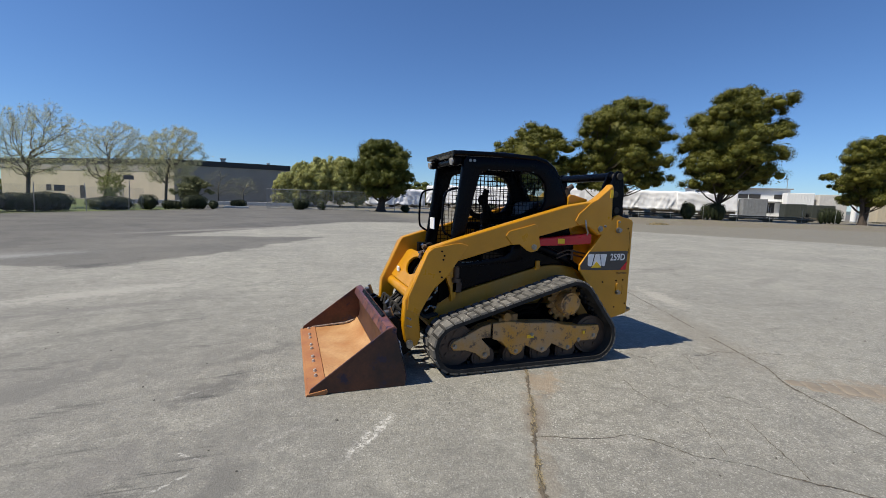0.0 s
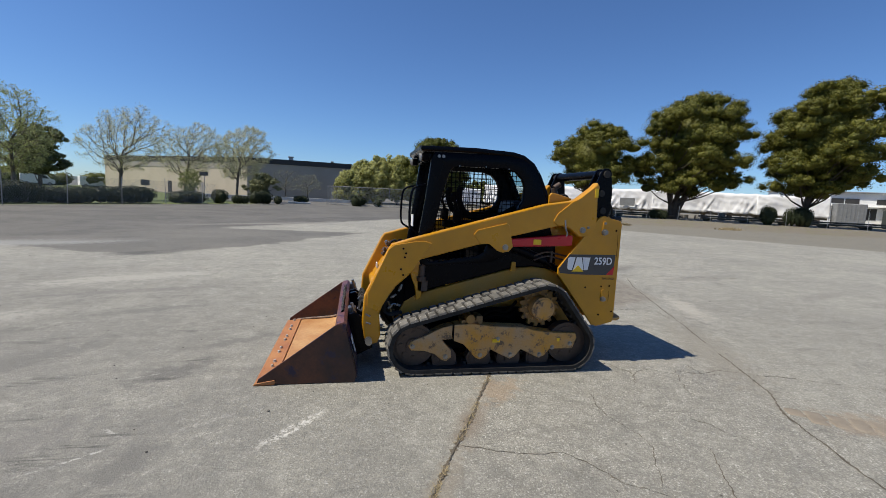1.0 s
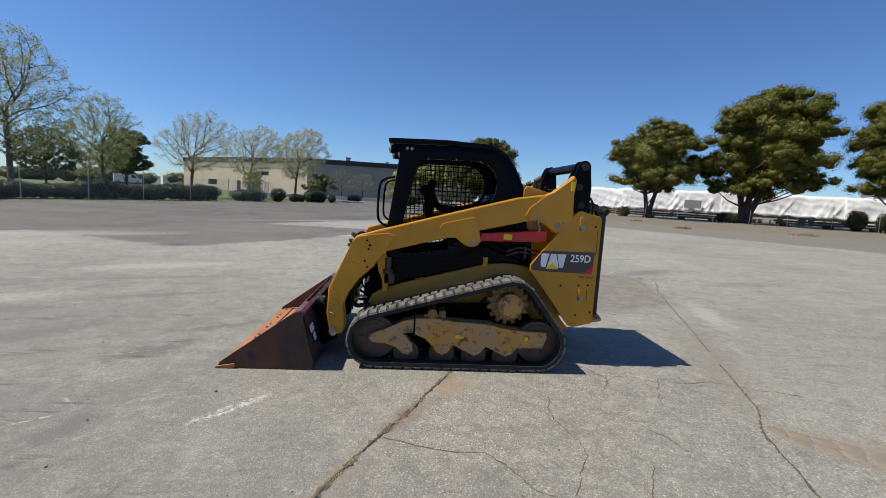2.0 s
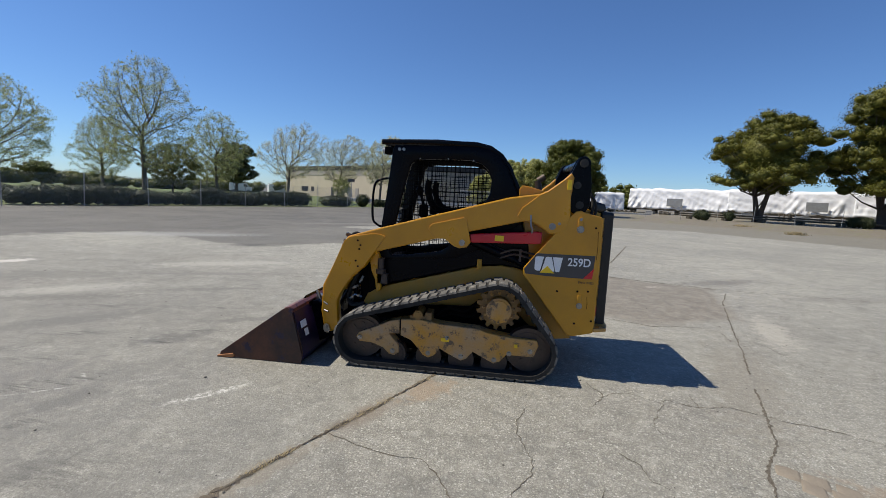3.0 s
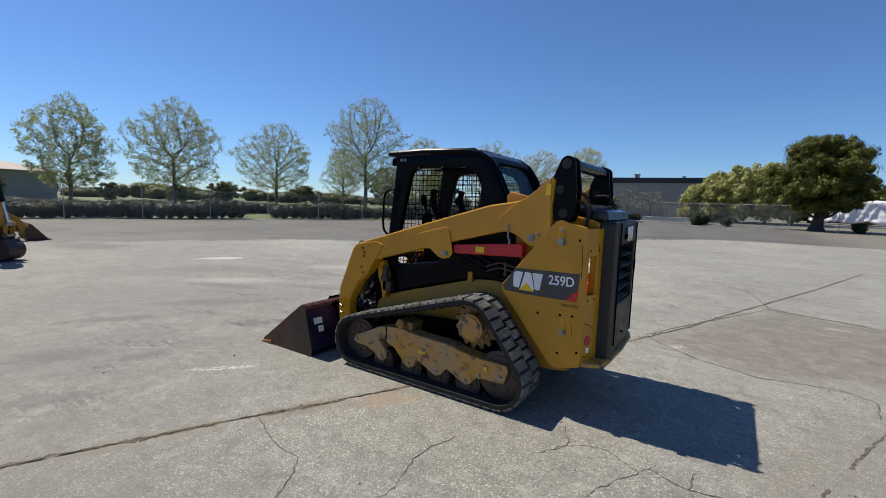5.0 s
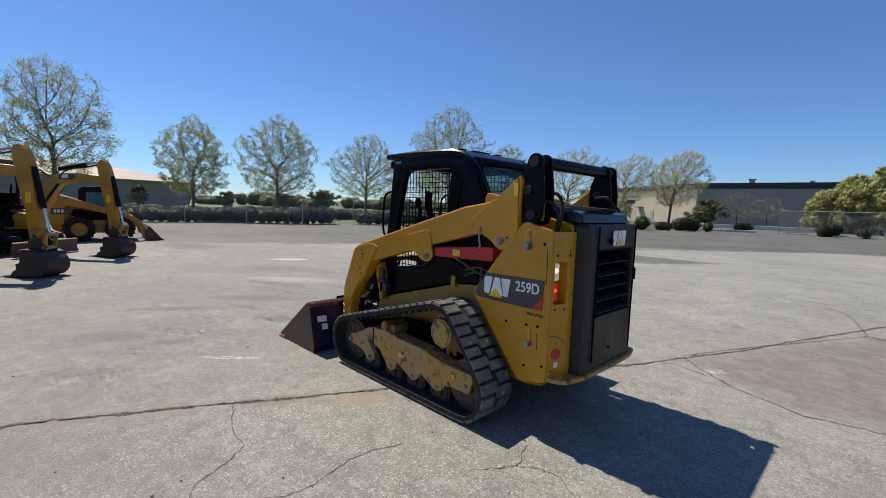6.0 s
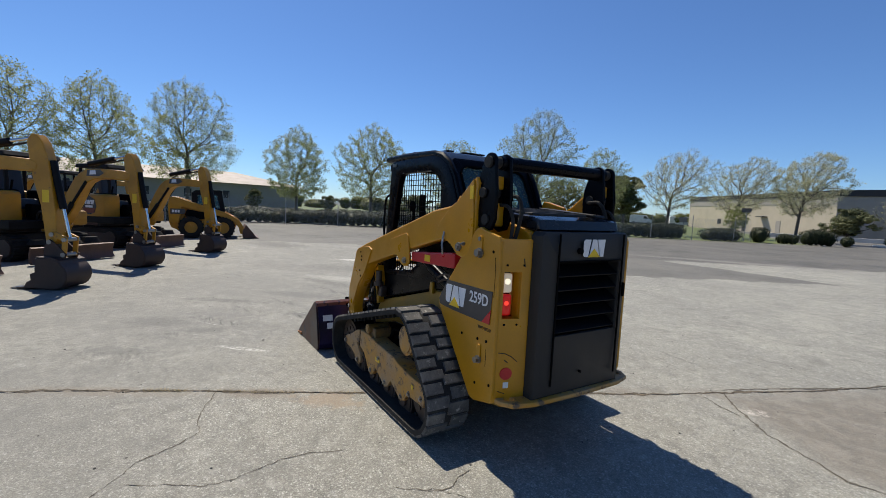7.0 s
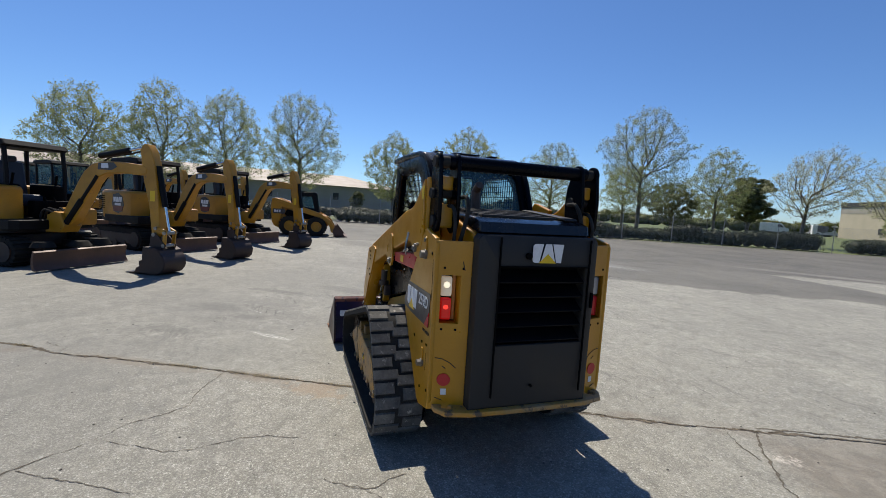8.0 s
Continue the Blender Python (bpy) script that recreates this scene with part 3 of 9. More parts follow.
def pieces(name, bm, material, parent, label="", origin=(0, 0, 0), angle=35, join=True):
    """Links each separate piece of a bmesh as a part of its own; shapes that touch stay together."""
    bmesh.ops.translate(bm, verts=bm.verts, vec=[-c for c in origin])
    bmesh.ops.scale(bm, verts=bm.verts, vec=(K, K, K))
    shade(bm, angle)
    seen, groups = set(), []
    for v in bm.verts:
        if v in seen:
            continue
        stack, isle = [v], []
        seen.add(v)
        while stack:
            q = stack.pop()
            isle.append(q)
            for e in q.link_edges:
                o = e.other_vert(q)
                if o not in seen:
                    seen.add(o)
                    stack.append(o)
        lo = [min(q.co[k] for q in isle) - 1e-3 for k in range(3)]
        hi = [max(q.co[k] for q in isle) + 1e-3 for k in range(3)]
        groups.append([isle, lo, hi])
    merged = join
    while merged:
        merged = False
        for i in range(len(groups)):
            for j in range(i + 1, len(groups)):
                if all(groups[i][1][k] <= groups[j][2][k] and groups[j][1][k] <= groups[i][2][k] for k in range(3)):
                    groups[i][0] += groups[j][0]
                    groups[i][1] = [min(a, b) for a, b in zip(groups[i][1], groups[j][1])]
                    groups[i][2] = [max(a, b) for a, b in zip(groups[i][2], groups[j][2])]
                    del groups[j]
                    merged = True
                    break
            if merged:
                break
    for isle, lo, hi in groups:
        keep = set(isle)
        one = bm.copy()
        index = {v.index for v in keep}
        bmesh.ops.delete(one, geom=[v for v in one.verts if v.index not in index], context="VERTS")
        link_mesh(name, one, material, parent, label)
        one.free()
    bm.free()


def lettering(name, text, size, material, parent, m, depth=0.002, bold=0.0, squeeze=1.0):
    """Letters as a mesh of their own, lying in the local x-y plane of the pose m (metres)."""
    cu = bpy.data.curves.new(name, "FONT")
    cu.body, cu.size, cu.extrude, cu.align_x, cu.align_y, cu.offset = text, size, depth, "CENTER", "CENTER", bold
    tmp = bpy.data.objects.new(name, cu)
    me = bpy.data.meshes.new_from_object(tmp)
    bpy.data.objects.remove(tmp)
    bpy.data.curves.remove(cu)
    me.transform(m @ Matrix.Diagonal((squeeze, 1, 1, 1)))
    me.materials.clear()
    me.materials.append(material)
    ob = new(name, me)
    ob.parent = parent
    return ob


# ---- the compact track loader ----
LENSOFF = surface("clear_lens", (0.40, 0.40, 0.39), (0.3, 0.3, 0.3), 9, 90, 0.12, 0.2, 0.0)
RUSTFLOOR = surface("scoured_rusty_floor", (0.38, 0.165, 0.055), (0.56, 0.36, 0.17), 1.9, 40, 0.6, 0.1, 0.25, (0.22, 0.10, 0.05), 0.63)
RUSTBACK = surface("dark_brown_rust", (0.050, 0.022, 0.015), (0.12, 0.052, 0.026), 3.0, 45, 0.6, 0.1, 0.25, (0.30, 0.15, 0.07), 0.66)
PURPLE = surface("purple_black_paint", (0.010, 0.007, 0.020), (0.028, 0.014, 0.075), 4, 60, 0.4, 0.0, 0.1, (0.05, 0.02, 0.012), 0.66, shine=0.3)
AMBER = surface("amber_lamp_reflection", (0.55, 0.20, 0.03), (0.48, 0.17, 0.03), 9, 90, 0.2, 0, 0.0)
RUSTWHEEL = surface("worn_wheel_steel", (0.055, 0.039, 0.030), (0.105, 0.068, 0.050), 7, 60, 0.55, 0.3, 0.2, (0.17, 0.15, 0.13), 0.68)
DUSTY = surface("dust_coated_yellow_paint", (0.48, 0.225, 0.006), (0.38, 0.225, 0.06), 2.6, 60, 0.55, 0, 0.12, (0.20, 0.13, 0.06), 0.64)
BOLTHEAD = surface("scoured_bolt_steel", (0.50, 0.45, 0.40), (0.36, 0.28, 0.22), 20, 90, 0.5, 0.3, 0.1)
BELT = surface("belt_rubber", (0.022, 0.021, 0.020), (0.055, 0.052, 0.047), 6, 70, 0.85, 0, 0.3, (0.11, 0.10, 0.09), 0.64, shine=0.15)
REDRUST = surface("reddish_worn_steel", (0.11, 0.040, 0.042), (0.23, 0.095, 0.075), 5, 50, 0.45, 0.2, 0.2, (0.022, 0.013, 0.040), 0.52)
GREASY = surface("greasy_yellow_paint", (0.30, 0.155, 0.03), (0.13, 0.08, 0.04), 6, 60, 0.5, 0, 0.2, (0.05, 0.035, 0.025), 0.58)
CX, CY = 2.2, 4.17  # its middle on the plan
LO = (CX, CY, 0.0)
loader = thing("compact_track_loader", CX, CY, 0, 0, "yellow and black compact track loader with its rusty bucket lowered", "loader")


def lp(name, bm, material, label="", parent=None, angle=35):
    return part(name, bm, material, parent or loader, label, LO, angle=angle)


def ls(name, bm, material, label="", parent=None, join=True):
    pieces(name, bm, material, parent or loader, label, LO, join=join)


def track_path():
    """The belt's run round front idler, sprocket and rear idler: (x, z, outward x, outward z), evenly spaced."""
    wheels = [(1.36, 0.245, 0.195), (2.515, 0.565, 0.205), (2.775, 0.245, 0.195)]
    segs = []
    order = [wheels[0], wheels[1], wheels[2]]
    norms = []
    for (x0, z0, r0), (x1, z1, r1) in zip(order, order[1:] + order[:1]):
        d = math.hypot(x1 - x0, z1 - z0)
        base, tilt = math.atan2(z1 - z0, x1 - x0), math.asin((r0 - r1) / d)
        norms.append(base + math.pi / 2 - tilt)
    pts = []
    for i, (x, z, r) in enumerate(order):
        a_in, a_out = norms[i - 1], norms[i]
        while a_out > a_in:
            a_out -= 2 * math.pi
        n = 14
        for k in range(n + 1):
            a = a_in + (a_out - a_in) * k / n
            pts.append((x + r * math.cos(a), z + r * math.sin(a)))
    out = []
    closed = pts + pts[:1]
    lens = [math.dist(a, b) for a, b in zip(closed, closed[1:])]
    count = 312
    step = sum(lens) / count
    i, left = 0, 0.0
    for k in range(count):
        want = k * step
        while left + lens[i] < want:
            left += lens[i]
            i += 1
        f = (want - left) / lens[i]
        a, b = closed[i], closed[i + 1]
        dx, dz = (b[0] - a[0]) / lens[i], (b[1] - a[1]) / lens[i]
        out.append((a[0] + f * (b[0] - a[0]), a[1] + f * (b[1] - a[1]), -dz, dx))
    return out


PATH_BELT = track_path()


def belt_mesh(ya, yb):
    """The rubber belt with its staggered tread blocks and the drive teeth inside."""
    bm = bmesh.new()
    n = len(PATH_BELT)
    rings = []
    for x, z, ox, oz in PATH_BELT:
        rings.append([bm.verts.new((x + ox * h, y, z + oz * h)) for h, y in ((-0.010, ya), (0.028, ya), (0.028, yb), (-0.010, yb))])
    for i in range(n):
        a, b = rings[i], rings[(i + 1) % n]
        for k in range(4):
            bm.faces.new((a[k], a[(k + 1) % 4], b[(k + 1) % 4], b[k]))
    bmesh.ops.recalc_face_normals(bm, faces=bm.faces)
    return bm


def tread_mesh(ya, yb):
    """The staggered tread blocks outside the belt and the drive lugs inside it."""
    n, w = len(PATH_BELT), yb - ya
    outside, inside = bmesh.new(), bmesh.new()

    def block(bm, i0, i1, y0, y1, h0, h1, slim=0.004):
        lo = [PATH_BELT[i0 % n], PATH_BELT[i1 % n]]
        vs = []
        for h, inset in ((h0, 0), (h1, slim)):
            for (x, z, ox, oz), s in zip(lo, (1, -1)):
                tx, tz = oz, -ox
                for y, sy in ((y0, 1), (y1, -1)):
                    vs.append(bm.verts.new((x + ox * h + s * tx * inset, y + sy * inset, z + oz * h + s * tz * inset)))
        for f in ((0, 1, 3, 2), (4, 6, 7, 5), (0, 4, 5, 1), (2, 3, 7, 6), (0, 2, 6, 4), (1, 5, 7, 3)):
            bm.faces.new([vs[k] for k in f])

    for i in range(0, n, 6):
        odd = (i // 6) % 2
        block(outside, i, i + 5, ya - 0.003, ya + w * (0.42 if odd else 0.53), 0.024, 0.040, 0.006)
        block(outside, i + 3, i + 8, yb - w * (0.42 if odd else 0.53), yb + 0.003, 0.024, 0.040, 0.006)
        block(inside, i + 1, i + 3, ya + w * 0.36, ya + w * 0.44, -0.035, 0.001)
        block(inside, i + 1, i + 3, yb - w * 0.44, yb - w * 0.36, -0.035, 0.001)
    for bm in (outside, inside):
        bmesh.ops.recalc_face_normals(bm, faces=bm.faces)
    return outside, inside


def wheel_disc(cx, cz, r, ya, yb, spokes=0):
    """An idler or roller: a rim, a dished web and a hub."""
    bm = bmesh.new()
    s = 1 if yb > ya else -1
    for r0, d0, d1 in ((r, 0.02, 0.11), (r * 0.82, 0.012, 0.10), (r * 0.34, -0.004, 0.12)):
        cyl(bm, (cx, ya + s * d0, cz), (cx, ya + s * d1, cz), r0, 28)
    for k in range(spokes):
        a = 2 * math.pi * k / spokes
        cyl(bm, (cx + r * 0.58 * math.cos(a), ya + s * 0.004, cz + r * 0.58 * math.sin(a)), (cx + r * 0.58 * math.cos(a), ya + s * 0.02, cz + r * 0.58 * math.sin(a)), r * 0.1, 10)
    return bm


def bolt(bm, x, y, z, r, s):
    cyl(bm, (x, y - s * 0.012, z), (x, y + s * 0.004, z), r, 6)
    cyl(bm, (x, y - s * 0.003, z), (x, y + s * 0.004, z), r * 1.5, 14)


def undercarriage(flip):
    """One side's track, wheels and frame. flip: mirror to the far side."""
    def Y(y):
        return 2 * CY - y if flip else y
    s = -1 if flip else 1  # inward
    y_out, y_in = Y(3.362), Y(3.667)
    belt = lp("rubber_track", belt_mesh(min(y_out, y_in), max(y_out, y_in)), BELT, "dusty black rubber track with staggered tread blocks", angle=30)
    outside, inside = tread_mesh(min(y_out, y_in), max(y_out, y_in))
    ls("tread_block", outside, RUBBER, parent=belt, join=False)
    ls("drive_lug", inside, BELT, parent=belt, join=False)
    lp("front_idler", wheel_disc(1.36, 0.245, 0.185, Y(3.45), Y(3.6), 8), RUSTWHEEL)
    lp("rear_idler", wheel_disc(2.775, 0.245, 0.185, Y(3.45), Y(3.6), 6), RUSTWHEEL)
    for x in (1.633, 1.944, 2.222, 2.5):
        lp("roller", wheel_disc(x, 0.115, 0.11, Y(3.445), Y(3.6)), RUSTWHEEL)
    # toothed sprocket with its final drive
    bm = bmesh.new()
    teeth = []
    for k in range(15):
        for da, r in ((-8, 0.158), (-4.5, 0.190), (4.5, 0.190), (8, 0.158)):
            a = radians(24 * k + da)
            teeth.append((2.515 + r * math.cos(a), 0.565 + r * math.sin(a)))
    prism(bm, teeth, Y(3.54), Y(3.575), 0.004)
    sprocket = lp("sprocket", bm, GREASY, "greasy brown-yellow toothed drive sprocket")
    bm = bmesh.new()
    cyl(bm, (2.515, Y(3.44), 0.565), (2.515, Y(3.60), 0.565), 0.105, 32)
    cyl(bm, (2.515, Y(3.43), 0.565), (2.515, Y(3.45), 0.565), 0.085, 32)
    for k in range(12):
        a = 2 * math.pi * k / 12
        bolt(bm, 2.515 + 0.127 * math.cos(a), Y(3.537), 0.565 + 0.127 * math.sin(a), 0.009, s)
    lp("final_drive", bm, DIRTY, parent=sprocket)
    # main beam, scalloped round the roller pins
    low = [(2.82, 0.20)]
    for x in (2.5, 2.222, 1.944):
        low += [(x + 0.10, 0.20), (x + 0.045, 0.135), (x, 0.115), (x - 0.045, 0.135)]
    beam = [(1.70, 0.43), (1.86, 0.44), (2.05, 0.415), (2.36, 0.40), (2.43, 0.375), (2.63, 0.35), (2.84, 0.345), (2.855, 0.30)] + low + [(1.85, 0.195), (1.79, 0.255), (1.70, 0.29)]
    bm = bmesh.new()
    prism(bm, beam, Y(3.425), Y(3.56), 0.008)
    frame_part = lp("track_frame", bm, DIRTY, "scuffed yellow steel track frame with dust and bare spots")
    bm = bmesh.new()
    front = [(1.69, 0.425), (1.60, 0.405), (1.48, 0.345), (1.335, 0.285), (1.31, 0.245), (1.34, 0.205), (1.45, 0.20), (1.55, 0.165), (1.60, 0.115), (1.65, 0.105), (1.69, 0.135), (1.685, 0.20), (1.62, 0.27), (1.60, 0.295), (1.69, 0.30)]
    prism(bm, front, Y(3.435), Y(3.55), 0.007)
    lp("idler_arm", bm, DIRTY, parent=frame_part)
    bm = bmesh.new()
    for x, z in ((1.345, 0.245), (1.636, 0.148), (1.944, 0.157), (2.222, 0.154), (2.5, 0.151), (2.79, 0.248), (2.62, 0.215), (2.10, 0.30)):
        bolt(bm, x, Y(3.425), z, 0.014, s)
    ls("bolt", bm, STEEL, parent=frame_part)
    bm = bmesh.new()
    cyl(bm, (1.845, Y(3.43), 0.475), (1.845, Y(3.62), 0.475), 0.04, 20)
    cyl(bm, (1.845, Y(3.425), 0.475), (1.845, Y(3.44), 0.475), 0.026, 16)
    box(bm, 1.77, 1.92, min(Y(3.45), Y(3.60)), max(Y(3.45), Y(3.60)), 0.43, 0.465, 0.006)
    box(bm, 1.90, 1.96, min(Y(3.45), Y(3.60)), max(Y(3.45), Y(3.60)), 0.42, 0.50, 0.008)
    ls("tension_valve", bm, GREASY, parent=frame_part)
    bm = bmesh.new()
    box(bm, 2.66, 2.685, min(Y(3.42), Y(3.4265)), max(Y(3.42), Y(3.4265)), 0.27, 0.30)
    box(bm, 2.05, 2.12, min(Y(3.42), Y(3.426)), max(Y(3.42), Y(3.426)), 0.27, 0.30)
    ls("warning_sticker", bm, BRIGHT, parent=frame_part)
    bm = bmesh.new()
    prism(bm, [(1.693, 0.29), (1.693, 0.428), (1.701, 0.428), (1.701, 0.29)], Y(3.4225), Y(3.43))
    lp("frame_seam", bm, FLATBLACK, parent=frame_part)
    # black sheet added behind the frame; it paints the shade inside the track
    bm = bmesh.new()
    prism(bm, [(1.34, 0.08), (1.34, 0.38), (1.80, 0.50), (2.30, 0.52), (2.66, 0.50), (2.93, 0.26), (2.84, 0.08)], Y(3.712), Y(3.722))
    lp("inner_dark_sheet", bm, FLATBLACK, "black sheet inside the track in place of its deep shade", parent=frame_part)
    # axles that tie the frame to the hull
    bm = bmesh.new()
    for x in (1.75, 2.62):
        cyl(bm, (x, Y(3.56), 0.33), (x, Y(3.80), 0.33), 0.05, 16)
    box(bm, 1.45, 2.72, min(Y(3.56), Y(3.72)), max(Y(3.56), Y(3.72)), 0.17, 0.40, 0.02)
    tube(bm, smooth_path([(1.95, Y(3.60), 0.42), (2.08, Y(3.58), 0.52), (2.22, Y(3.60), 0.50), (2.34, Y(3.66), 0.58)]), 0.014)
    tube(bm, smooth_path([(2.0, Y(3.62), 0.42), (2.12, Y(3.60), 0.47), (2.26, Y(3.62), 0.45), (2.36, Y(3.68), 0.50)]), 0.012)
    lp("inner_frame", bm, FLATBLACK, parent=frame_part)


undercarriage(False)
undercarriage(True)

# hull, engine bay and belly
bm = bmesh.new()
prism(bm, [(1.21, 0.36), (1.30, 0.55), (1.40, 0.615), (2.34, 0.875), (2.52, 0.89), (2.66, 0.88), (2.78, 0.84), (3.10, 0.36), (3.17, 0.28), (3.05, 0.262), (1.30, 0.25)], 3.775, 2 * CY - 3.775, 0.012)
hull = lp("hull", bm, DUSTY, "yellow steel lower hull, dusty along the bottom")
bm = bmesh.new()
prism(bm, [(2.70, 0.80), (3.08, 0.40), (3.33, 0.40), (3.335, 1.40), (2.98, 1.485), (2.68, 1.47)], 3.80, 2 * CY - 3.80, 0.012)
lp("engine_housing", bm, YELLOW, parent=hull)
for flip in (0, 1):
    def Y(y, flip=flip):
        return 2 * CY - y if flip else y
    bm = bmesh.new()
    prism(bm, [(1.42, 0.64), (1.42, 0.885), (2.10, 0.945), (2.30, 1.03), (2.66, 1.30), (2.74, 1.10), (2.76, 0.86), (2.52, 0.90), (2.34, 0.885)], Y(3.765), Y(3.80), 0.01)
    lp("side_cover", bm, BLACK, "smooth black side cover below the cab", parent=hull)
    bm = bmesh.new()
    box(bm, 2.30, 2.345, min(Y(3.745), Y(3.78)), max(Y(3.745), Y(3.78)), 0.85, 0.94, 0.006)
    lp("hinge_tab", bm, YELLOW, parent=hull)
bm = bmesh.new()
box(bm, 1.22, 1.42, 3.80, 4.54, 0.36, 0.80, 0.02)
box(bm, 1.30, 1.46, 3.78, 3.86, 0.55, 1.05, 0.01)
box(bm, 1.30, 1.46, 4.48, 4.56, 0.55, 1.05, 0.01)
ls("front_bulkhead", bm, FLATBLACK, "black front bulkhead under the cab", parent=hull)

# rear towers with lamps
TOWER = [(2.70, 0.915), (2.70, 0.86), (2.74, 0.81), (3.09, 0.37), (3.14, 0.355), (3.30, 0.395), (3.315, 0.45), (3.315, 1.345), (3.30, 1.37)] + [(3.17, 1.40), (3.13, 1.415), (3.09, 1.405), (3.06, 1.375)]
for flip in (0, 1):
    def Y(y, flip=flip):
        return 2 * CY - y if flip else y
    s = -1 if flip else 1
    bm = bmesh.new()
    prism(bm, TOWER, Y(3.59), Y(3.615), 0.006)
    tower = lp("rear_tower", bm, YELLOW, "yellow steel rear tower plate with scratches and bolts")
    bm = bmesh.new()
    prism(bm, [(2.86, 0.80), (3.10, 0.42), (3.225, 0.42), (3.225, 1.05), (2.95, 1.05)], Y(3.617), Y(3.80), 0.006)
    lp("tower_box", bm, YELLOW, parent=tower)
    # rear face, turned a little outwards, with an opening for the lamp cluster
    def rear(name, bm, material, label="", flip=flip):
        for v in bm.verts:
            v.co.x += 0.30 * abs(v.co.y - (2 * CY - 3.592 if flip else 3.592)) - 0.012
        return lp(name, bm, material, label, parent=tower)
    bm = bmesh.new()
    ya, yb = sorted((Y(3.592), Y(3.79)))
    la, lb = sorted((Y(3.632), Y(3.735)))
    sub = [(ya, 0.40), (yb, 0.40), (yb, 1.36), (ya, 1.36)]
    prism(bm, sub, 0, 0.022, 0.004, holes=[[(la, 0.90), (lb, 0.90), (lb, 1.17), (la, 1.17)]])
    for v in bm.verts:
        v.co = Vector((3.297 + v.co.y, v.co.x, v.co.z))
    bmesh.ops.recalc_face_normals(bm, faces=bm.faces)
    face = rear("tower_rear_plate", bm, YELLOW)
    bm = bmesh.new()
    box(bm, 3.226, 3.238, la - 0.012, lb + 0.012, 0.888, 1.182)
    rear("lamp_backing", bm, FLATBLACK, "black plate behind the lamps")
    bm = bmesh.new()
    for y0, y1, z0, z1 in ((la - 0.012, la - 0.001, 0.888, 1.182), (lb + 0.001, lb + 0.012, 0.888, 1.182), (la, lb, 0.888, 0.899), (la, lb, 1.171, 1.182)):
        box(bm, 3.239, 3.296, y0, y1, z0, z1, 0.002)
    rear("lamp_recess", bm, YELLOW, "yellow walls of the lamp recess")
    lw = (lb - la) * 0.60
    l0, l1 = (la + 0.008, la + 0.008 + lw) if not flip else (lb - 0.008 - lw, lb - 0.008)
    bm = bmesh.new()
    for z0, z1 in ((0.905, 1.166),):
        box(bm, 3.239, 3.262, l0 - 0.006, l1 + 0.006, z0, z1, 0.006)
    rear("lamp_housing", bm, FLATBLACK, "black lamp housing")
    bm = bmesh.new()
    box(bm, 3.258, 3.292, l0, l1, 1.045, 1.16, 0.012)
    rear("reversing_lamp", bm, LENS if not flip else LENSOFF, "clear lit lamp lens" if not flip else "clear lamp lens")
    bm = bmesh.new()
    box(bm, 3.258, 3.292, l0, l1, 0.91, 1.037, 0.012)
    rear("tail_lamp", bm, REDLENS if not flip else RED, "red lit lamp lens" if not flip else "red lamp lens")
    if not flip:
        for z, r, mt in ((1.112, 0.024, BULB), (0.985, 0.018, REDBULB)):
            bm = bmesh.new()
            cyl(bm, (3.288, (l0 + l1) / 2, z), (3.2945, (l0 + l1) / 2, z), r, 18, r * 0.6)
            rear("bulb", bm, mt, "lit bulb")
    # amber strip: the lamp's reflection on the recess wall, put in as colour
    bm = bmesh.new()
    box(bm, 3.239, 3.250, *sorted((l1 + 0.010, lb - 0.002) if not flip else (la + 0.002, l0 - 0.010)), 0.905, 1.166, 0.004)
    rear("reflection_strip", bm, AMBER, "amber strip painted for the lamp light in the recess")
    bm = bmesh.new()
    cyl(bm, (3.316, Y(3.672), 0.575), (3.3235, Y(3.672), 0.575), 0.036, 28)
    rear("round_reflector", bm, RED, "round red reflector")
    bm = bmesh.new()
    box(bm, 3.316, 3.3225, *sorted((Y(3.66), Y(3.69))), 0.488, 0.523)
    rear("small_sticker", bm, WHITE, "small white sticker")
    bm = bmesh.new()
    for y, z in ((3.645, 1.21), (3.745, 1.21), (3.645, 0.865), (3.72, 0.865)):
        x = 3.304 + 0.30 * (y - 3.592)
        cyl(bm, (x, Y(y), z), (x + 0.0065, Y(y), z), 0.007, 8)
    ls("screw", bm, FLATBLACK, parent=tower)
    bm = bmesh.new()
    for pts in ([(3.62, 0.70), (3.66, 0.695), (3.70, 0.675), (3.735, 0.645)], [(3.66, 0.655), (3.68, 0.64)], [(3.602, 1.26), (3.604, 1.20), (3.601, 1.14)], [(3.603, 1.10), (3.606, 1.04), (3.602, 0.97)], [(3.604, 0.80), (3.601, 0.74)], [(3.603, 0.62), (3.605, 0.56)], [(3.74, 1.25), (3.752, 1.20)], [(3.63, 0.47), (3.67, 0.455)]):
        tube(bm, [(3.3085 + 0.30 * (y - 3.592), Y(y), z) for y, z in pts], 0.0026, 4)
    ls("scratch", bm, RUSTWHEEL, parent=tower, join=False)
    # slotted latch, bolts and holes on the plate
    bm = bmesh.new()
    prism(bm, arc(3.135, 1.345, 0.02, 0, 180, 6) + arc(3.135, 1.27, 0.02, 180, 360, 6), Y(3.582), Y(3.592), 0.003)
    prism(bm, arc(3.175, 0.70, 0.018, 0, 180, 6) + arc(3.175, 0.63, 0.018, 180, 360, 6), Y(3.582), Y(3.592), 0.003)
    ls("latch_plate", bm, YELLOW, parent=tower)
    bm = bmesh.new()
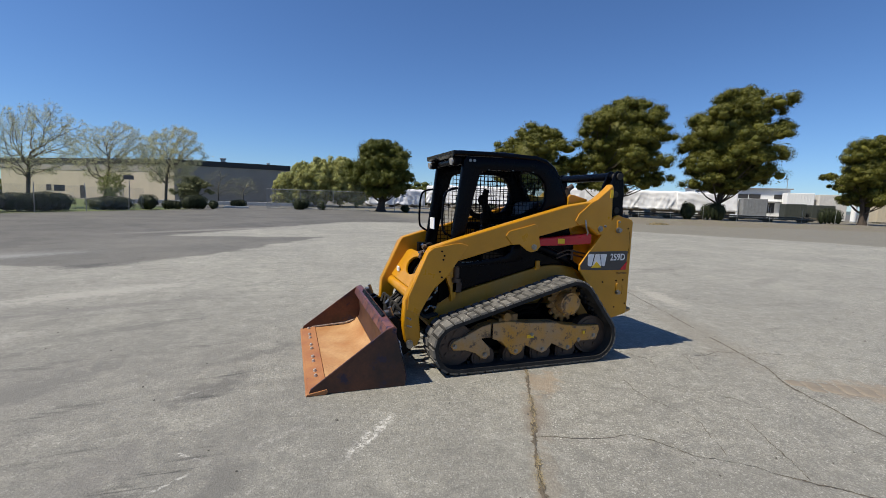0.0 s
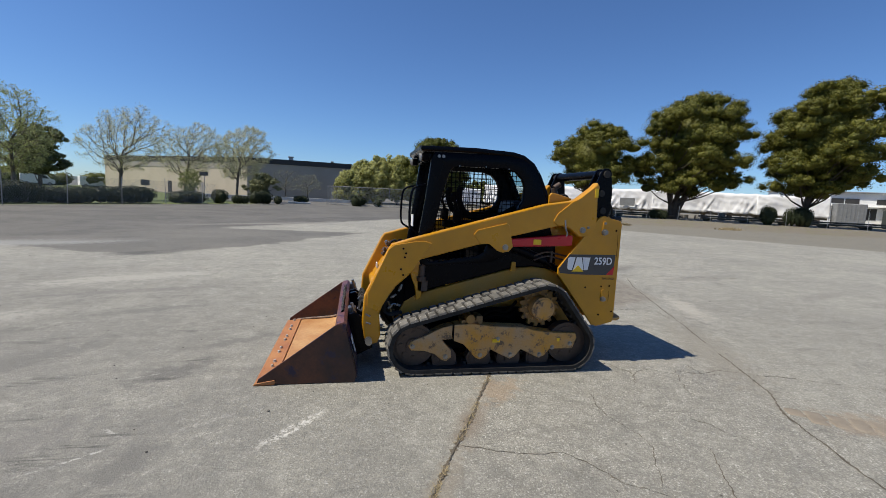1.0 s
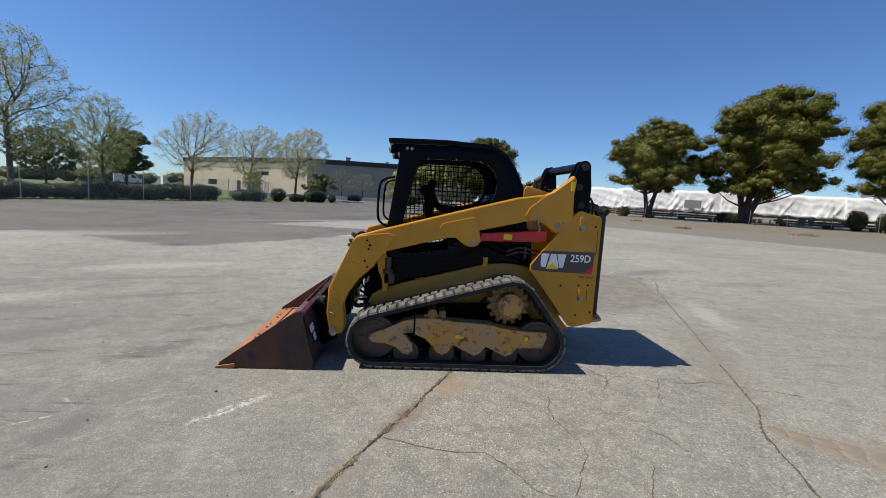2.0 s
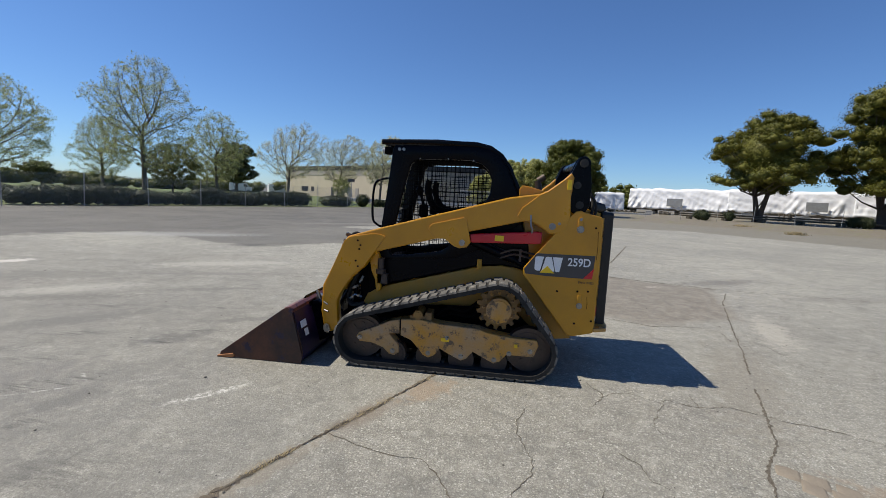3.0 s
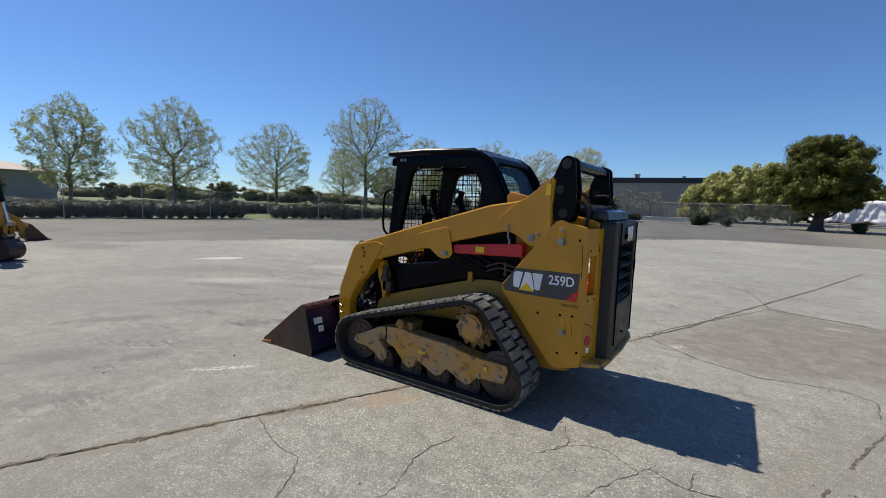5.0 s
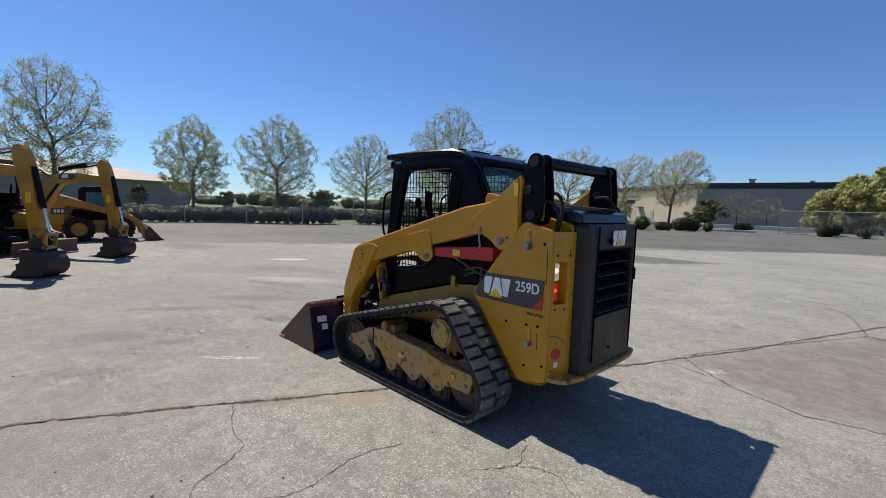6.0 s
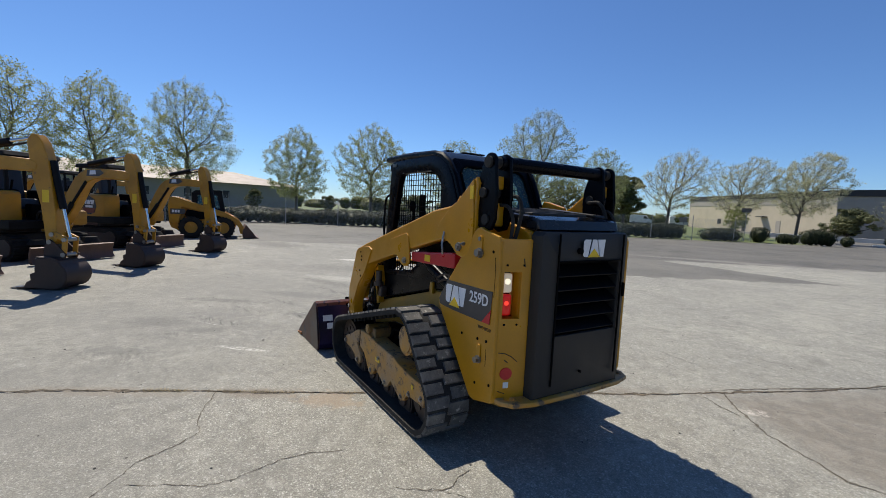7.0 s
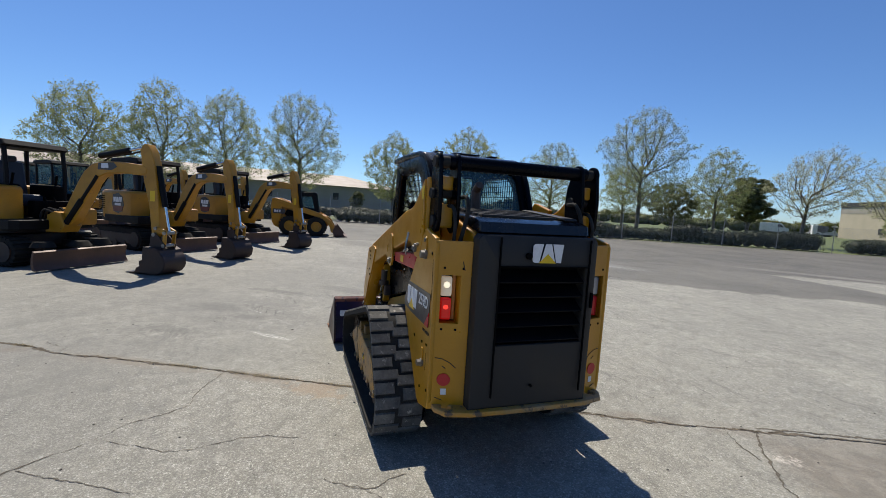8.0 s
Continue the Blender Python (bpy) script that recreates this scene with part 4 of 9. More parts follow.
    for x, z, r in ((3.137, 1.262, 0.024), (3.177, 0.625, 0.02)):
        cyl(bm, (x, Y(3.555), z), (x, Y(3.59), z), r, 6)
        cyl(bm, (x, Y(3.578), z), (x, Y(3.59), z), r * 1.25, 18)
    cyl(bm, (3.135, Y(3.575), 1.345), (3.135, Y(3.59), 1.345), 0.012, 12)
    ls("bolt", bm, STEEL, "zinc bolts", parent=tower)
    bm = bmesh.new()
    for x, z in ((3.155, 0.745), (2.99, 0.735), (3.24, 0.75), (3.285, 0.50), (3.15, 0.47), (3.24, 1.0), (3.26, 1.28)):
        cyl(bm, (x, Y(3.587), z), (x, Y(3.592), z), 0.009, 10)
    for x0, z0, x1, z1 in ((3.235, 0.70, 3.24, 0.60), (3.28, 1.25, 3.285, 1.02)):
        tube(bm, [(x0, Y(3.5905), z0), ((x0 + x1) / 2 + 0.004, Y(3.5905), (z0 + z1) / 2), (x1, Y(3.5905), z1)], 0.0022, 4)
    ls("scratch", bm, FLATBLACK, parent=tower)
    # side decal
    y_face = Y(3.59)
    def onface(pts, lift, y_face=y_face, s=s):
        b = bmesh.new()
        prism(b, pts, y_face - s * lift, y_face - s * (lift - 0.003))
        return b
    decal = lp("side_decal", onface([(2.705, 0.905), (2.80, 1.045), (3.275, 1.05), (3.262, 0.855), (2.88, 0.858), (2.72, 0.868)], 0.0035), DECAL, "charcoal decal with emblem blocks and model number", parent=tower)
    for pts, mt in (([(3.19, 0.857), (3.262, 0.857), (3.272, 0.945)], RED), ([(2.835, 0.885), (2.955, 0.885), (2.895, 0.945)], BRIGHT)):
        lp("decal_accent", onface(pts, 0.008 if mt is BRIGHT else 0.007), mt, parent=decal)
    for pts in (arc(2.812, 0.998, 0.022, 90, 180, 4) + arc(2.812, 0.922, 0.022, 180, 270, 4) + [(2.836, 0.90), (2.862, 1.02)], [(2.848, 0.90), (2.878, 1.02), (2.925, 1.02), (2.955, 0.90)], [(2.935, 1.02), (3.015, 1.02), (2.995, 0.90), (2.962, 0.90)]):
        lp("emblem_block", onface(pts, 0.006), WHITE, parent=decal)
    turn = pose(0, 0, 0, 90, 0, 180 if flip else 0)
    lettering("model_number", "259D", 0.094 * K, WHITE, tower, Matrix.Translation(((3.15 - CX) * K, (y_face - s * 0.006 - CY) * K, 0.985 * K)) @ turn, 0.001, 0.0018, 0.88)
    lettering("speed_note", "TWO SPEED", 0.026 * K, RUSTWHEEL, tower, Matrix.Translation(((3.215 - CX) * K, (y_face - s * 0.002 - CY) * K, 0.82 * K)) @ turn, 0.001, 0.0, 0.9)

# tail plate, rear door, grille and hood
bm = bmesh.new()
prism(bm, [(3.28, 3.615), (3.36, 3.615), (3.43, 3.66), (3.465, 3.80), (3.475, CY), (3.465, 2 * CY - 3.80), (3.43, 2 * CY - 3.66), (3.36, 2 * CY - 3.615), (3.28, 2 * CY - 3.615)], 0.40, 0.43, 0.008,
      holes=[[(3.33, y), (3.345, y - 0.02), (3.375, y - 0.005), (3.385, y + 0.04), (3.36, y + 0.05), (3.335, y + 0.03)] for y in (3.67, 2 * CY - 3.71)])
for v in bm.verts:
    v.co = Vector((v.co.x, v.co.z, v.co.y))
bmesh.ops.recalc_face_normals(bm, faces=bm.faces)
lp("tail_plate", bm, DIRTY, "yellow tail plate with tie-down loops, worn at the edge")
LOUVRE = surface("dark_louvre_plastic", (0.003, 0.003, 0.004), (0.005, 0.005, 0.006), 4, 90, 0.45, 0, 0.05, shine=0.12)
DOORY0, DOORY1 = 3.79, 2 * CY - 3.79
bm = bmesh.new()
hole = [(3.925, 0.795), (4.475, 0.795), (4.475, 1.235), (3.925, 1.235)]
prism(bm, [(DOORY0, 0.43), (DOORY1, 0.43), (DOORY1, 1.385), (DOORY1 - 0.02, 1.41), (DOORY0 + 0.02, 1.41), (DOORY0, 1.385)], 0, 0.10, 0.012, holes=[hole])
for v in bm.verts:
    v.co = Vector((3.34 + v.co.y + 0.02 * (1 - ((v.co.x - CY) / 0.4) ** 2), v.co.x, v.co.z))
bmesh.ops.recalc_face_normals(bm, faces=bm.faces)
door = lp("rear_door", bm, GREY, "dark grey plastic rear door with louvred grille")
bm = bmesh.new()
for y in (3.912, 4.488):
    box(bm, 3.452, 3.462, y - 0.004, y + 0.004, 0.50, 1.40, 0.001)
box(bm, 3.452, 3.4665, 3.92, 4.48, 1.238, 1.243)
ls("door_seam", bm, FLATBLACK, parent=door)
bm = bmesh.new()
box(bm, 3.345, 3.36, 3.90, 4.50, 0.78, 1.25)
lp("grille_backing", bm, FLATBLACK, parent=door)
for k in range(5):
    bm = bmesh.new()
    box(bm, -0.058, 0.058, 3.927, 4.473, -0.005, 0.005, 0.003)
    bmesh.ops.rotate(bm, verts=bm.verts, matrix=Matrix.Rotation(radians(35), 3, "Y"))
    bmesh.ops.translate(bm, verts=bm.verts, vec=(3.395, 0, 0.845 + 0.084 * k))
    lp("grille_slat", bm, LOUVRE, parent=door)
bm = bmesh.new()
cyl(bm, (3.44, 4.085, 1.30), (3.468, 4.085, 1.30), 0.018, 18)
cyl(bm, (3.45, 4.16, 0.555), (3.466, 4.16, 0.555), 0.008, 12)
box(bm, 3.44, 3.4585, 4.52, 4.535, 1.0, 1.09, 0.003)
ls("door_latch", bm, FLATBLACK, "black round door latch", parent=door)
for pts, mt, lift in ((arc(-0.077, 0.037, 0.018, 90, 180, 4) + arc(-0.077, -0.032, 0.018, 180, 270, 4) + [(-0.052, -0.05), (-0.030, 0.055)], WHITE, 0.001), ([(-0.042, -0.05), (-0.016, 0.055), (0.022, 0.055), (0.05, -0.05)], WHITE, 0.001),
                      ([(0.03, 0.055), (0.10, 0.055), (0.088, -0.05), (0.058, -0.05)], WHITE, 0.001), ([(-0.055, -0.052), (0.055, -0.052), (0.0, 0.0)], BRIGHT, 0.003)):
    bm = bmesh.new()
    prism(bm, [(4.20 + a, 1.315 + b) for a, b in pts], 0, 0.003)
    for v in bm.verts:
        v.co = Vector((3.4597 + lift + v.co.y, v.co.x, v.co.z))
    bmesh.ops.recalc_face_normals(bm, faces=bm.faces)
    lp("emblem_block", bm, mt, "white and yellow emblem block", parent=door)
# hood top with slats
bm = bmesh.new()
prism(bm, [(2.72, 1.50), (2.72, 1.535), (3.30, 1.495), (3.37, 1.475), (3.385, 1.42), (3.34, 1.405), (2.9, 1.44)], 3.815, 2 * CY - 3.815, 0.015)
hood = lp("hood", bm, GLOSS, "glossy black engine hood with slots")
# slats greyer than the black hood: the sky's sheen is in their colour
for k in range(5):
    bm = bmesh.new()
    z = 1.533 - 0.0069 * k
    box(bm, 2.80 + 0.095 * k, 2.87 + 0.095 * k, 3.88, 4.36, z - 0.01, z + 0.010, 0.006)
    lp("hood_slat", bm, GREY, parent=hood)
bm = bmesh.new()
prism(bm, [(2.76, 1.540), (3.30, 1.503), (3.29, 1.515), (2.77, 1.552)], 4.40, 4.49, 0.004)
lp("hood_strip", bm, GREY, parent=hood)

# lift arms
ARM = [(0.99, 0.205), (0.945, 0.265), (0.921, 0.40), (0.935, 0.635), (1.02, 0.815), (1.13, 1.05), (1.16, 1.092), (1.336, 1.148), (1.9, 1.312), (2.551, 1.497), (2.80, 1.538), (2.861, 1.565), (2.989, 1.667), (3.035, 1.715), (3.06, 1.68), (3.045, 1.52), (3.055, 1.34), (3.02, 1.25), (2.96, 1.205), (2.89, 1.21), (2.80, 1.275), (2.724, 1.305), (2.665, 1.30), (2.225, 1.190),
       (2.10, 1.155), (1.939, 1.113), (1.413, 0.966), (1.36, 0.905), (1.317, 0.829), (1.20, 0.72), (1.10, 0.575), (1.068, 0.479), (1.085, 0.291), (1.059, 0.222)]
for flip in (0, 1):
    def Y(y, flip=flip):
        return 2 * CY - y if flip else y
    s = -1 if flip else 1
    bm = bmesh.new()
    prism(bm, ARM, Y(3.60), Y(3.70), 0.012)
    arm = lp("lift_arm", bm, YELLOW, "yellow box-section lift arm, scuffed at the front")
    for nm, pts in (("lug_plate", [(1.875, 1.20), (1.905, 1.243), (2.172, 1.31), (2.20, 1.29), (2.243, 1.10), (2.21, 1.058), (2.15, 1.045), (2.10, 1.06), (2.019, 1.12), (1.939, 1.116)]),
                    ("rear_gusset", [(2.62, 1.345), (2.655, 1.415), (2.79, 1.528), (2.861, 1.562), (2.985, 1.662), (3.03, 1.70), (3.04, 1.52), (3.048, 1.34), (3.01, 1.255), (2.96, 1.215), (2.89, 1.22), (2.80, 1.285), (2.724, 1.313), (2.665, 1.308)]),
                    ("front_gusset", [(1.13, 1.05), (1.18, 1.09), (1.36, 1.125), (1.44, 1.13), (1.50, 1.11), (1.413, 0.976), (1.33, 0.86), (1.20, 0.74), (1.11, 0.59), (1.06, 0.50), (0.96, 0.55), (0.96, 0.66)])):
        bm = bmesh.new()
        prism(bm, pts, Y(3.588), Y(3.602), 0.004)
        lp(nm, bm, YELLOW, parent=arm)
    bm = bmesh.new()
    for x, z, r in ((2.17, 1.095, 0.026), (2.91, 1.275, 0.028), (2.965, 1.30, 0.012), (0.98, 0.255, 0.03)):
        cyl(bm, (x, Y(3.575), z), (x, Y(3.59), z), r, 18)
        cyl(bm, (x, Y(3.565), z), (x, Y(3.59), z), r * 0.6, 6)
    tube(bm, smooth_path([(2.73, Y(3.585), 1.36), (2.735, Y(3.57), 1.28), (2.75, Y(3.565), 1.24), (2.745, Y(3.57), 1.21)]), 0.007, 6)
    ls("pin", bm, STEEL, "worn steel pins", parent=arm)
    bm = bmesh.new()
    for x, z in ((1.27, 0.985), (1.28, 1.02), (1.255, 1.06), (0.985, 0.47), (0.99, 0.40), (1.24, 0.88), (1.26, 0.83)):
        cyl(bm, (x, Y(3.583), z), (x, Y(3.59), z), 0.009, 8)
    ls("hole_rim", bm, FLATBLACK, parent=arm)
    bm = bmesh.new()
    tube(bm, [(0.95, Y(3.59), 0.485), (0.99, Y(3.58), 0.465)], 0.008, 6)
    tube(bm, [(0.955, Y(3.59), 0.41), (0.995, Y(3.58), 0.40)], 0.008, 6)
    ls("rivet", bm, STEEL, parent=arm)
    bm = bmesh.new()
    box(bm, 3.005, 3.04, *sorted((Y(3.583), Y(3.589))), 1.58, 1.66, 0.002)
    lp("lift_sticker", bm, BRIGHT, "small yellow warning sticker", parent=arm)
    # inner strut towards the tilt linkage
    bm = bmesh.new()
    prism(bm, [(1.33, 0.90), (1.41, 0.95), (1.46, 0.82), (1.44, 0.60), (1.40, 0.58), (1.385, 0.70), (1.35, 0.78)], Y(3.70), Y(3.76), 0.008)
    lp("arm_strut", bm, YELLOW, parent=arm)
    # lift cylinder and the red locking brace
    bm = bmesh.new()
    cyl(bm, (2.20, Y(3.735), 1.12), (2.62, Y(3.735), 0.96), 0.042, 20)
    cyl(bm, (2.62, Y(3.735), 0.96), (2.90, Y(3.735), 0.80), 0.03, 18)
    cyl(bm, (2.19, Y(3.70), 1.12), (2.19, Y(3.77), 1.12), 0.05, 18)
    lp("lift_cylinder", bm, BLACK, "black hydraulic lift cylinder", parent=arm)
    bm = bmesh.new()
    prism(bm, [(2.235, 1.168), (2.255, 1.172), (2.80, 1.222), (2.835, 1.215), (2.835, 1.125), (2.80, 1.118), (2.255, 1.098), (2.238, 1.105)], Y(3.61), Y(3.69), 0.01)
    brace = lp("locking_brace", bm, RED, "bright red lift-arm locking brace", parent=arm)
    bm = bmesh.new()
    box(bm, 2.445, 2.52, *sorted((Y(3.606), Y(3.611))), 1.125, 1.172)
    lp("brace_sticker", bm, BRIGHT, parent=brace)
    # rear link plates, black
    bm = bmesh.new()
    link = [(3.035, 1.42), (3.02, 1.60), (3.03, 1.70)] + arc(3.13, 1.80, 0.055, 170, -10, 8) + [(3.205, 1.62), (3.20, 1.46), (3.17, 1.40), (3.10, 1.385)]
    prism(bm, link, Y(3.625), Y(3.65), 0.006)
    prism(bm, link, Y(3.735), Y(3.76), 0.006)
    lk = lp("rear_link", bm, BLACK, "black rear link plate with pin ends")
    bm = bmesh.new()
    cyl(bm, (3.13, Y(3.61), 1.80), (3.13, Y(3.775), 1.80), 0.034, 24)
    cyl(bm, (3.09, Y(3.61), 1.62), (3.09, Y(3.775), 1.62), 0.03, 20)
    cyl(bm, (3.12, Y(3.615), 1.46), (3.12, Y(3.77), 1.46), 0.032, 20)
    ls("pin", bm, BELT, parent=lk)
    bm = bmesh.new()
    box(bm, 3.05, 3.16, *sorted((Y(3.652), Y(3.733))), 1.42, 1.56, 0.01)
    box(bm, 3.07, 3.15, *sorted((Y(3.655), Y(3.73))), 1.64, 1.72, 0.01)
    ls("link_block", bm, YELLOW, parent=lk)
    # hydraulic hoses over the tower
    bm = bmesh.new()
    tube(bm, smooth_path([(3.10, Y(3.79), 1.60), (3.20, Y(3.80), 1.60), (3.25, Y(3.79), 1.52), (3.25, Y(3.76), 1.38), (3.22, Y(3.74), 1.28)]), 0.0125)
    tube(bm, smooth_path([(3.12, Y(3.70), 1.55), (3.22, Y(3.71), 1.54), (3.27, Y(3.71), 1.46), (3.26, Y(3.71), 1.34)]), 0.011)
    ls("hydraulic_hose", bm, BELT, parent=lk)
    bm = bmesh.new()
    for z in (0.99, 1.03):
        tube(bm, smooth_path([(2.50, Y(3.70), z - 0.02), (2.62, Y(3.69), z + 0.02), (2.74, Y(3.69), z), (2.84, Y(3.70), z - 0.02)]), 0.009, 6)
    box(bm, 2.66, 2.68, *sorted((Y(3.68), Y(3.70))), 0.95, 1.06, 0.003)
    ls("steel_pipe", bm, RUSTWHEEL, "bare steel hydraulic pipes", parent=arm)
    # brackets on top of the arm near its rear pivot
    bm = bmesh.new()
    prism(bm, [(2.63, 1.50), (2.63, 1.575), (2.655, 1.605), (2.70, 1.60), (2.86, 1.56), (2.84, 1.52)], Y(3.745), Y(3.78), 0.006)
    lp("pivot_bracket", bm, YELLOW, parent=arm)

bm = bmesh.new()
cyl(bm, (3.13, 3.70, 1.80), (3.13, 2 * CY - 3.70, 1.80), 0.042, 24)
lp("cross_tube", bm, BLACK, "black cross tube between the rear links")

# cross member between the arms at the front bend
bm = bmesh.new()
slope = [(3.70, -0.16), (2 * CY - 3.70, -0.16), (2 * CY - 3.70, 0.16), (2 * CY - 3.80, 0.19), (3.80, 0.19), (3.70, 0.16)]
oval = [(CY - 0.02 + 0.215 * math.cos(a), 0.045 + 0.098 * math.sin(a)) for a in [2 * math.pi * k / 16 for k in range(16)]]
prism(bm, slope, 0, 0.03, 0.006, holes=[oval])
for v in bm.verts:
    u, d = v.co.z, v.co.y
    v.co = Vector((1.13 + 0.55 * u + 0.8 * d, v.co.x, 0.82 + 0.83 * u - 0.5 * d))
bmesh.ops.recalc_face_normals(bm, faces=bm.faces)
cross = lp("cross_member", bm, YELLOW, "yellow cross plate with an oval opening between the arms")
bm = bmesh.new()
cyl(bm, (1.06, 3.70, 0.62), (1.06, 2 * CY - 3.70, 0.62), 0.055, 20)
lp("torque_tube", bm, YELLOW, parent=cross)
bm = bmesh.new()
box(bm, 1.07, 1.085, 4.42, 4.50, 0.75, 0.80, 0.002)
lp("cross_sticker", bm, WHITE, parent=cross)
for y in (3.86, 2 * CY - 3.86):
    bm = bmesh.new()
    cyl(bm, (1.30, y, 0.90), (1.10, y, 0.56), 0.04, 18)
    cyl(bm, (1.10, y, 0.56), (0.98, y, 0.36), 0.022, 14)
    lp("tilt_cylinder", bm, BLACK, "black tilt cylinder with bright rod")
bm = bmesh.new()
for k, y in enumerate((3.73, 3.76, 3.79, 4.0, 4.3, 4.52)):
    tube(bm, smooth_path([(1.36, y, 0.98), (1.25, y + 0.01, 0.90 - 0.02 * k), (1.19, y, 0.70), (1.12, y + 0.02, 0.52), (1.16, y, 0.44), (1.28, y, 0.46)]), 0.013, 6)
tube(bm, smooth_path([(1.16, 3.72, 1.05), (1.15, 3.74, 1.09), (1.20, 3.76, 1.11), (1.28, 3.80, 1.04)]), 0.011, 6)
ls("front_hose", bm, BELT, "black hydraulic hoses looping behind the coupler")
bm = bmesh.new()
for x, z, dx, dz in ((1.17, 0.60, 0.05, 0.03), (1.20, 0.545, 0.06, -0.02), (1.15, 0.50, 0.05, 0.045), (1.24, 0.66, 0.03, 0.06)):
    cyl(bm, (x, 3.715, z), (x + dx, 3.725, z + dz), 0.011, 8)
    cyl(bm, (x + dx * 0.3, 3.717, z + dz * 0.3), (x + dx * 0.6, 3.721, z + dz * 0.6), 0.016, 6)
ls("hose_fitting", bm, STEEL, "bright hose fittings")
bm = bmesh.new()
for x, z in ((1.125, 1.03), (1.115, 0.99), (1.145, 1.085)):
    cyl(bm, (x + 0.02, 3.74, z - 0.02), (x - 0.02, 3.70, z + 0.01), 0.02, 12)
    cyl(bm, (x - 0.02, 3.70, z + 0.01), (x - 0.035, 3.69, z + 0.015), 0.014, 12)
cyl(bm, (1.44, 3.70, 0.80), (1.44, 3.70, 0.90), 0.03, 14)
cyl(bm, (1.44, 3.70, 0.76), (1.44, 3.70, 0.80), 0.045, 14)
box(bm, 1.40, 1.50, 3.70, 3.76, 0.66, 0.76, 0.008)
ls("hydraulic_coupling", bm, RUSTWHEEL, "worn steel quick couplings")

bm = bmesh.new()
for k, (x, y, z) in enumerate(((1.17, 3.735, 1.035), (1.20, 3.75, 0.985), (1.15, 3.745, 0.965), (1.235, 3.74, 0.945))):
    a, c = Vector((x, y, z)), Vector((x - 0.045, y - 0.012, z + 0.055))
    cyl(bm, a, c, 0.019, 14)
    cyl(bm, a.lerp(c, 0.3), a.lerp(c, 0.5), 0.026, 6)
    cyl(bm, c, c + (c - a) * 0.35, 0.013, 12)
ls("quick_coupler_tip", bm, CHROME, "bright steel quick-coupler tips")
bm = bmesh.new()
for k in range(5):
    y = 3.90 + 0.13 * k
    tube(bm, smooth_path([(1.16, y, 0.60), (1.05 + 0.01 * k, y + 0.02, 0.55), (0.98, y - 0.01, 0.47 + 0.02 * (k % 2)), (0.93, y + 0.03, 0.52), (0.90, y + 0.02, 0.44)]), 0.015, 6)
ls("coupler_hose", bm, BELT, "black hoses looping over the coupler")
bm = bmesh.new()
box(bm, 0.88, 1.00, 3.98, 4.10, 0.30, 0.42, 0.01)
box(bm, 0.90, 0.98, 4.26, 4.34, 0.32, 0.46, 0.01)
cyl(bm, (1.0, 4.17, 0.42), (0.90, 4.17, 0.50), 0.03, 14)
ls("valve_block", bm, STEEL, "oily steel valve blocks behind the bucket")

# coupler and bucket
bm = bmesh.new()
prism(bm, [(0.79, 0.05), (0.83, 0.05), (0.80, 0.46), (0.76, 0.52), (0.74, 0.49)], 3.62, 2 * CY - 3.62, 0.006)
for y in (3.66, 3.80, 2 * CY - 3.86, 2 * CY - 3.72):
    prism(bm, [(0.82, 0.06), (1.02, 0.16), (1.03, 0.28), (0.98, 0.40), (0.86, 0.48), (0.80, 0.46)], y, y + 0.05, 0.006)
coupler = lp("quick_coupler", bm, BLACK, "black quick-attach coupler")
bm = bmesh.new()
for y in (3.64, 2 * CY - 3.64):
    cyl(bm, (0.985, y - 0.06, 0.235), (0.985, y + 0.10, 0.235), 0.03, 18)
    tube(bm, [(0.83, y + 0.09, 0.55), (0.87, y + 0.09, 0.44), (0.90, y + 0.09, 0.36)], 0.016, 8)
    box(bm, 0.80, 0.87, y + 0.12, y + 0.20, 0.40, 0.50, 0.008)
ls("coupler_pin", bm, STEEL, "worn steel coupler pins", parent=coupler)
B0, B1 = 3.30, 2 * CY - 3.30
bm = bmesh.new()
shell = [(0.24, 0.006), (0.80, 0.004), (0.86, 0.02), (0.885, 0.07), (0.87, 0.15), (0.79, 0.44), (0.755, 0.475), (0.735, 0.465), (0.745, 0.41), (0.765, 0.22), (0.755, 0.15), (0.72, 0.09), (0.66, 0.055), (0.58, 0.04), (0.24, 0.024)]
prism(bm, shell, B0 + 0.018, B1 - 0.018, 0.003)
bucket = lp("bucket", bm, RUSTBACK, "rusty steel bucket with a dark brown back")
bm = bmesh.new()
prism(bm, [(0.255, 0.026), (0.58, 0.0415), (0.655, 0.056), (0.712, 0.088), (0.735, 0.125), (0.728, 0.128), (0.707, 0.093), (0.652, 0.061), (0.578, 0.0455), (0.255, 0.030)], B0 + 0.02, B1 - 0.02)
lp("bucket_floor", bm, RUSTFLOOR, "orange scoured rusty floor", parent=bucket)
bm = bmesh.new()
for yy, sg in ((B0 + 0.019, 1), (B1 - 0.019, -1)):
    prism(bm, [(0.20, 0.032), (0.24, 0.034), (0.60, 0.058), (0.66, 0.075), (0.70, 0.105), (0.60, 0.075), (0.24, 0.046)], yy, yy + sg * 0.012, 0.002)
ls("weld_bead", bm, BOLTHEAD, "pale worn weld along the floor", parent=bucket)
bm = bmesh.new()
prism(bm, [(0.60, -0.001), (0.805, -0.001), (0.866, 0.016), (0.892, 0.07), (0.877, 0.152), (0.797, 0.443), (0.76, 0.481), (0.757, 0.476), (0.791, 0.441), (0.871, 0.151), (0.886, 0.07), (0.861, 0.02), (0.801, 0.003), (0.60, 0.003)], B0 + 0.019, B1 - 0.019)
lp("bucket_back", bm, PURPLE, "purple-black painted outer back of the bucket", parent=bucket)
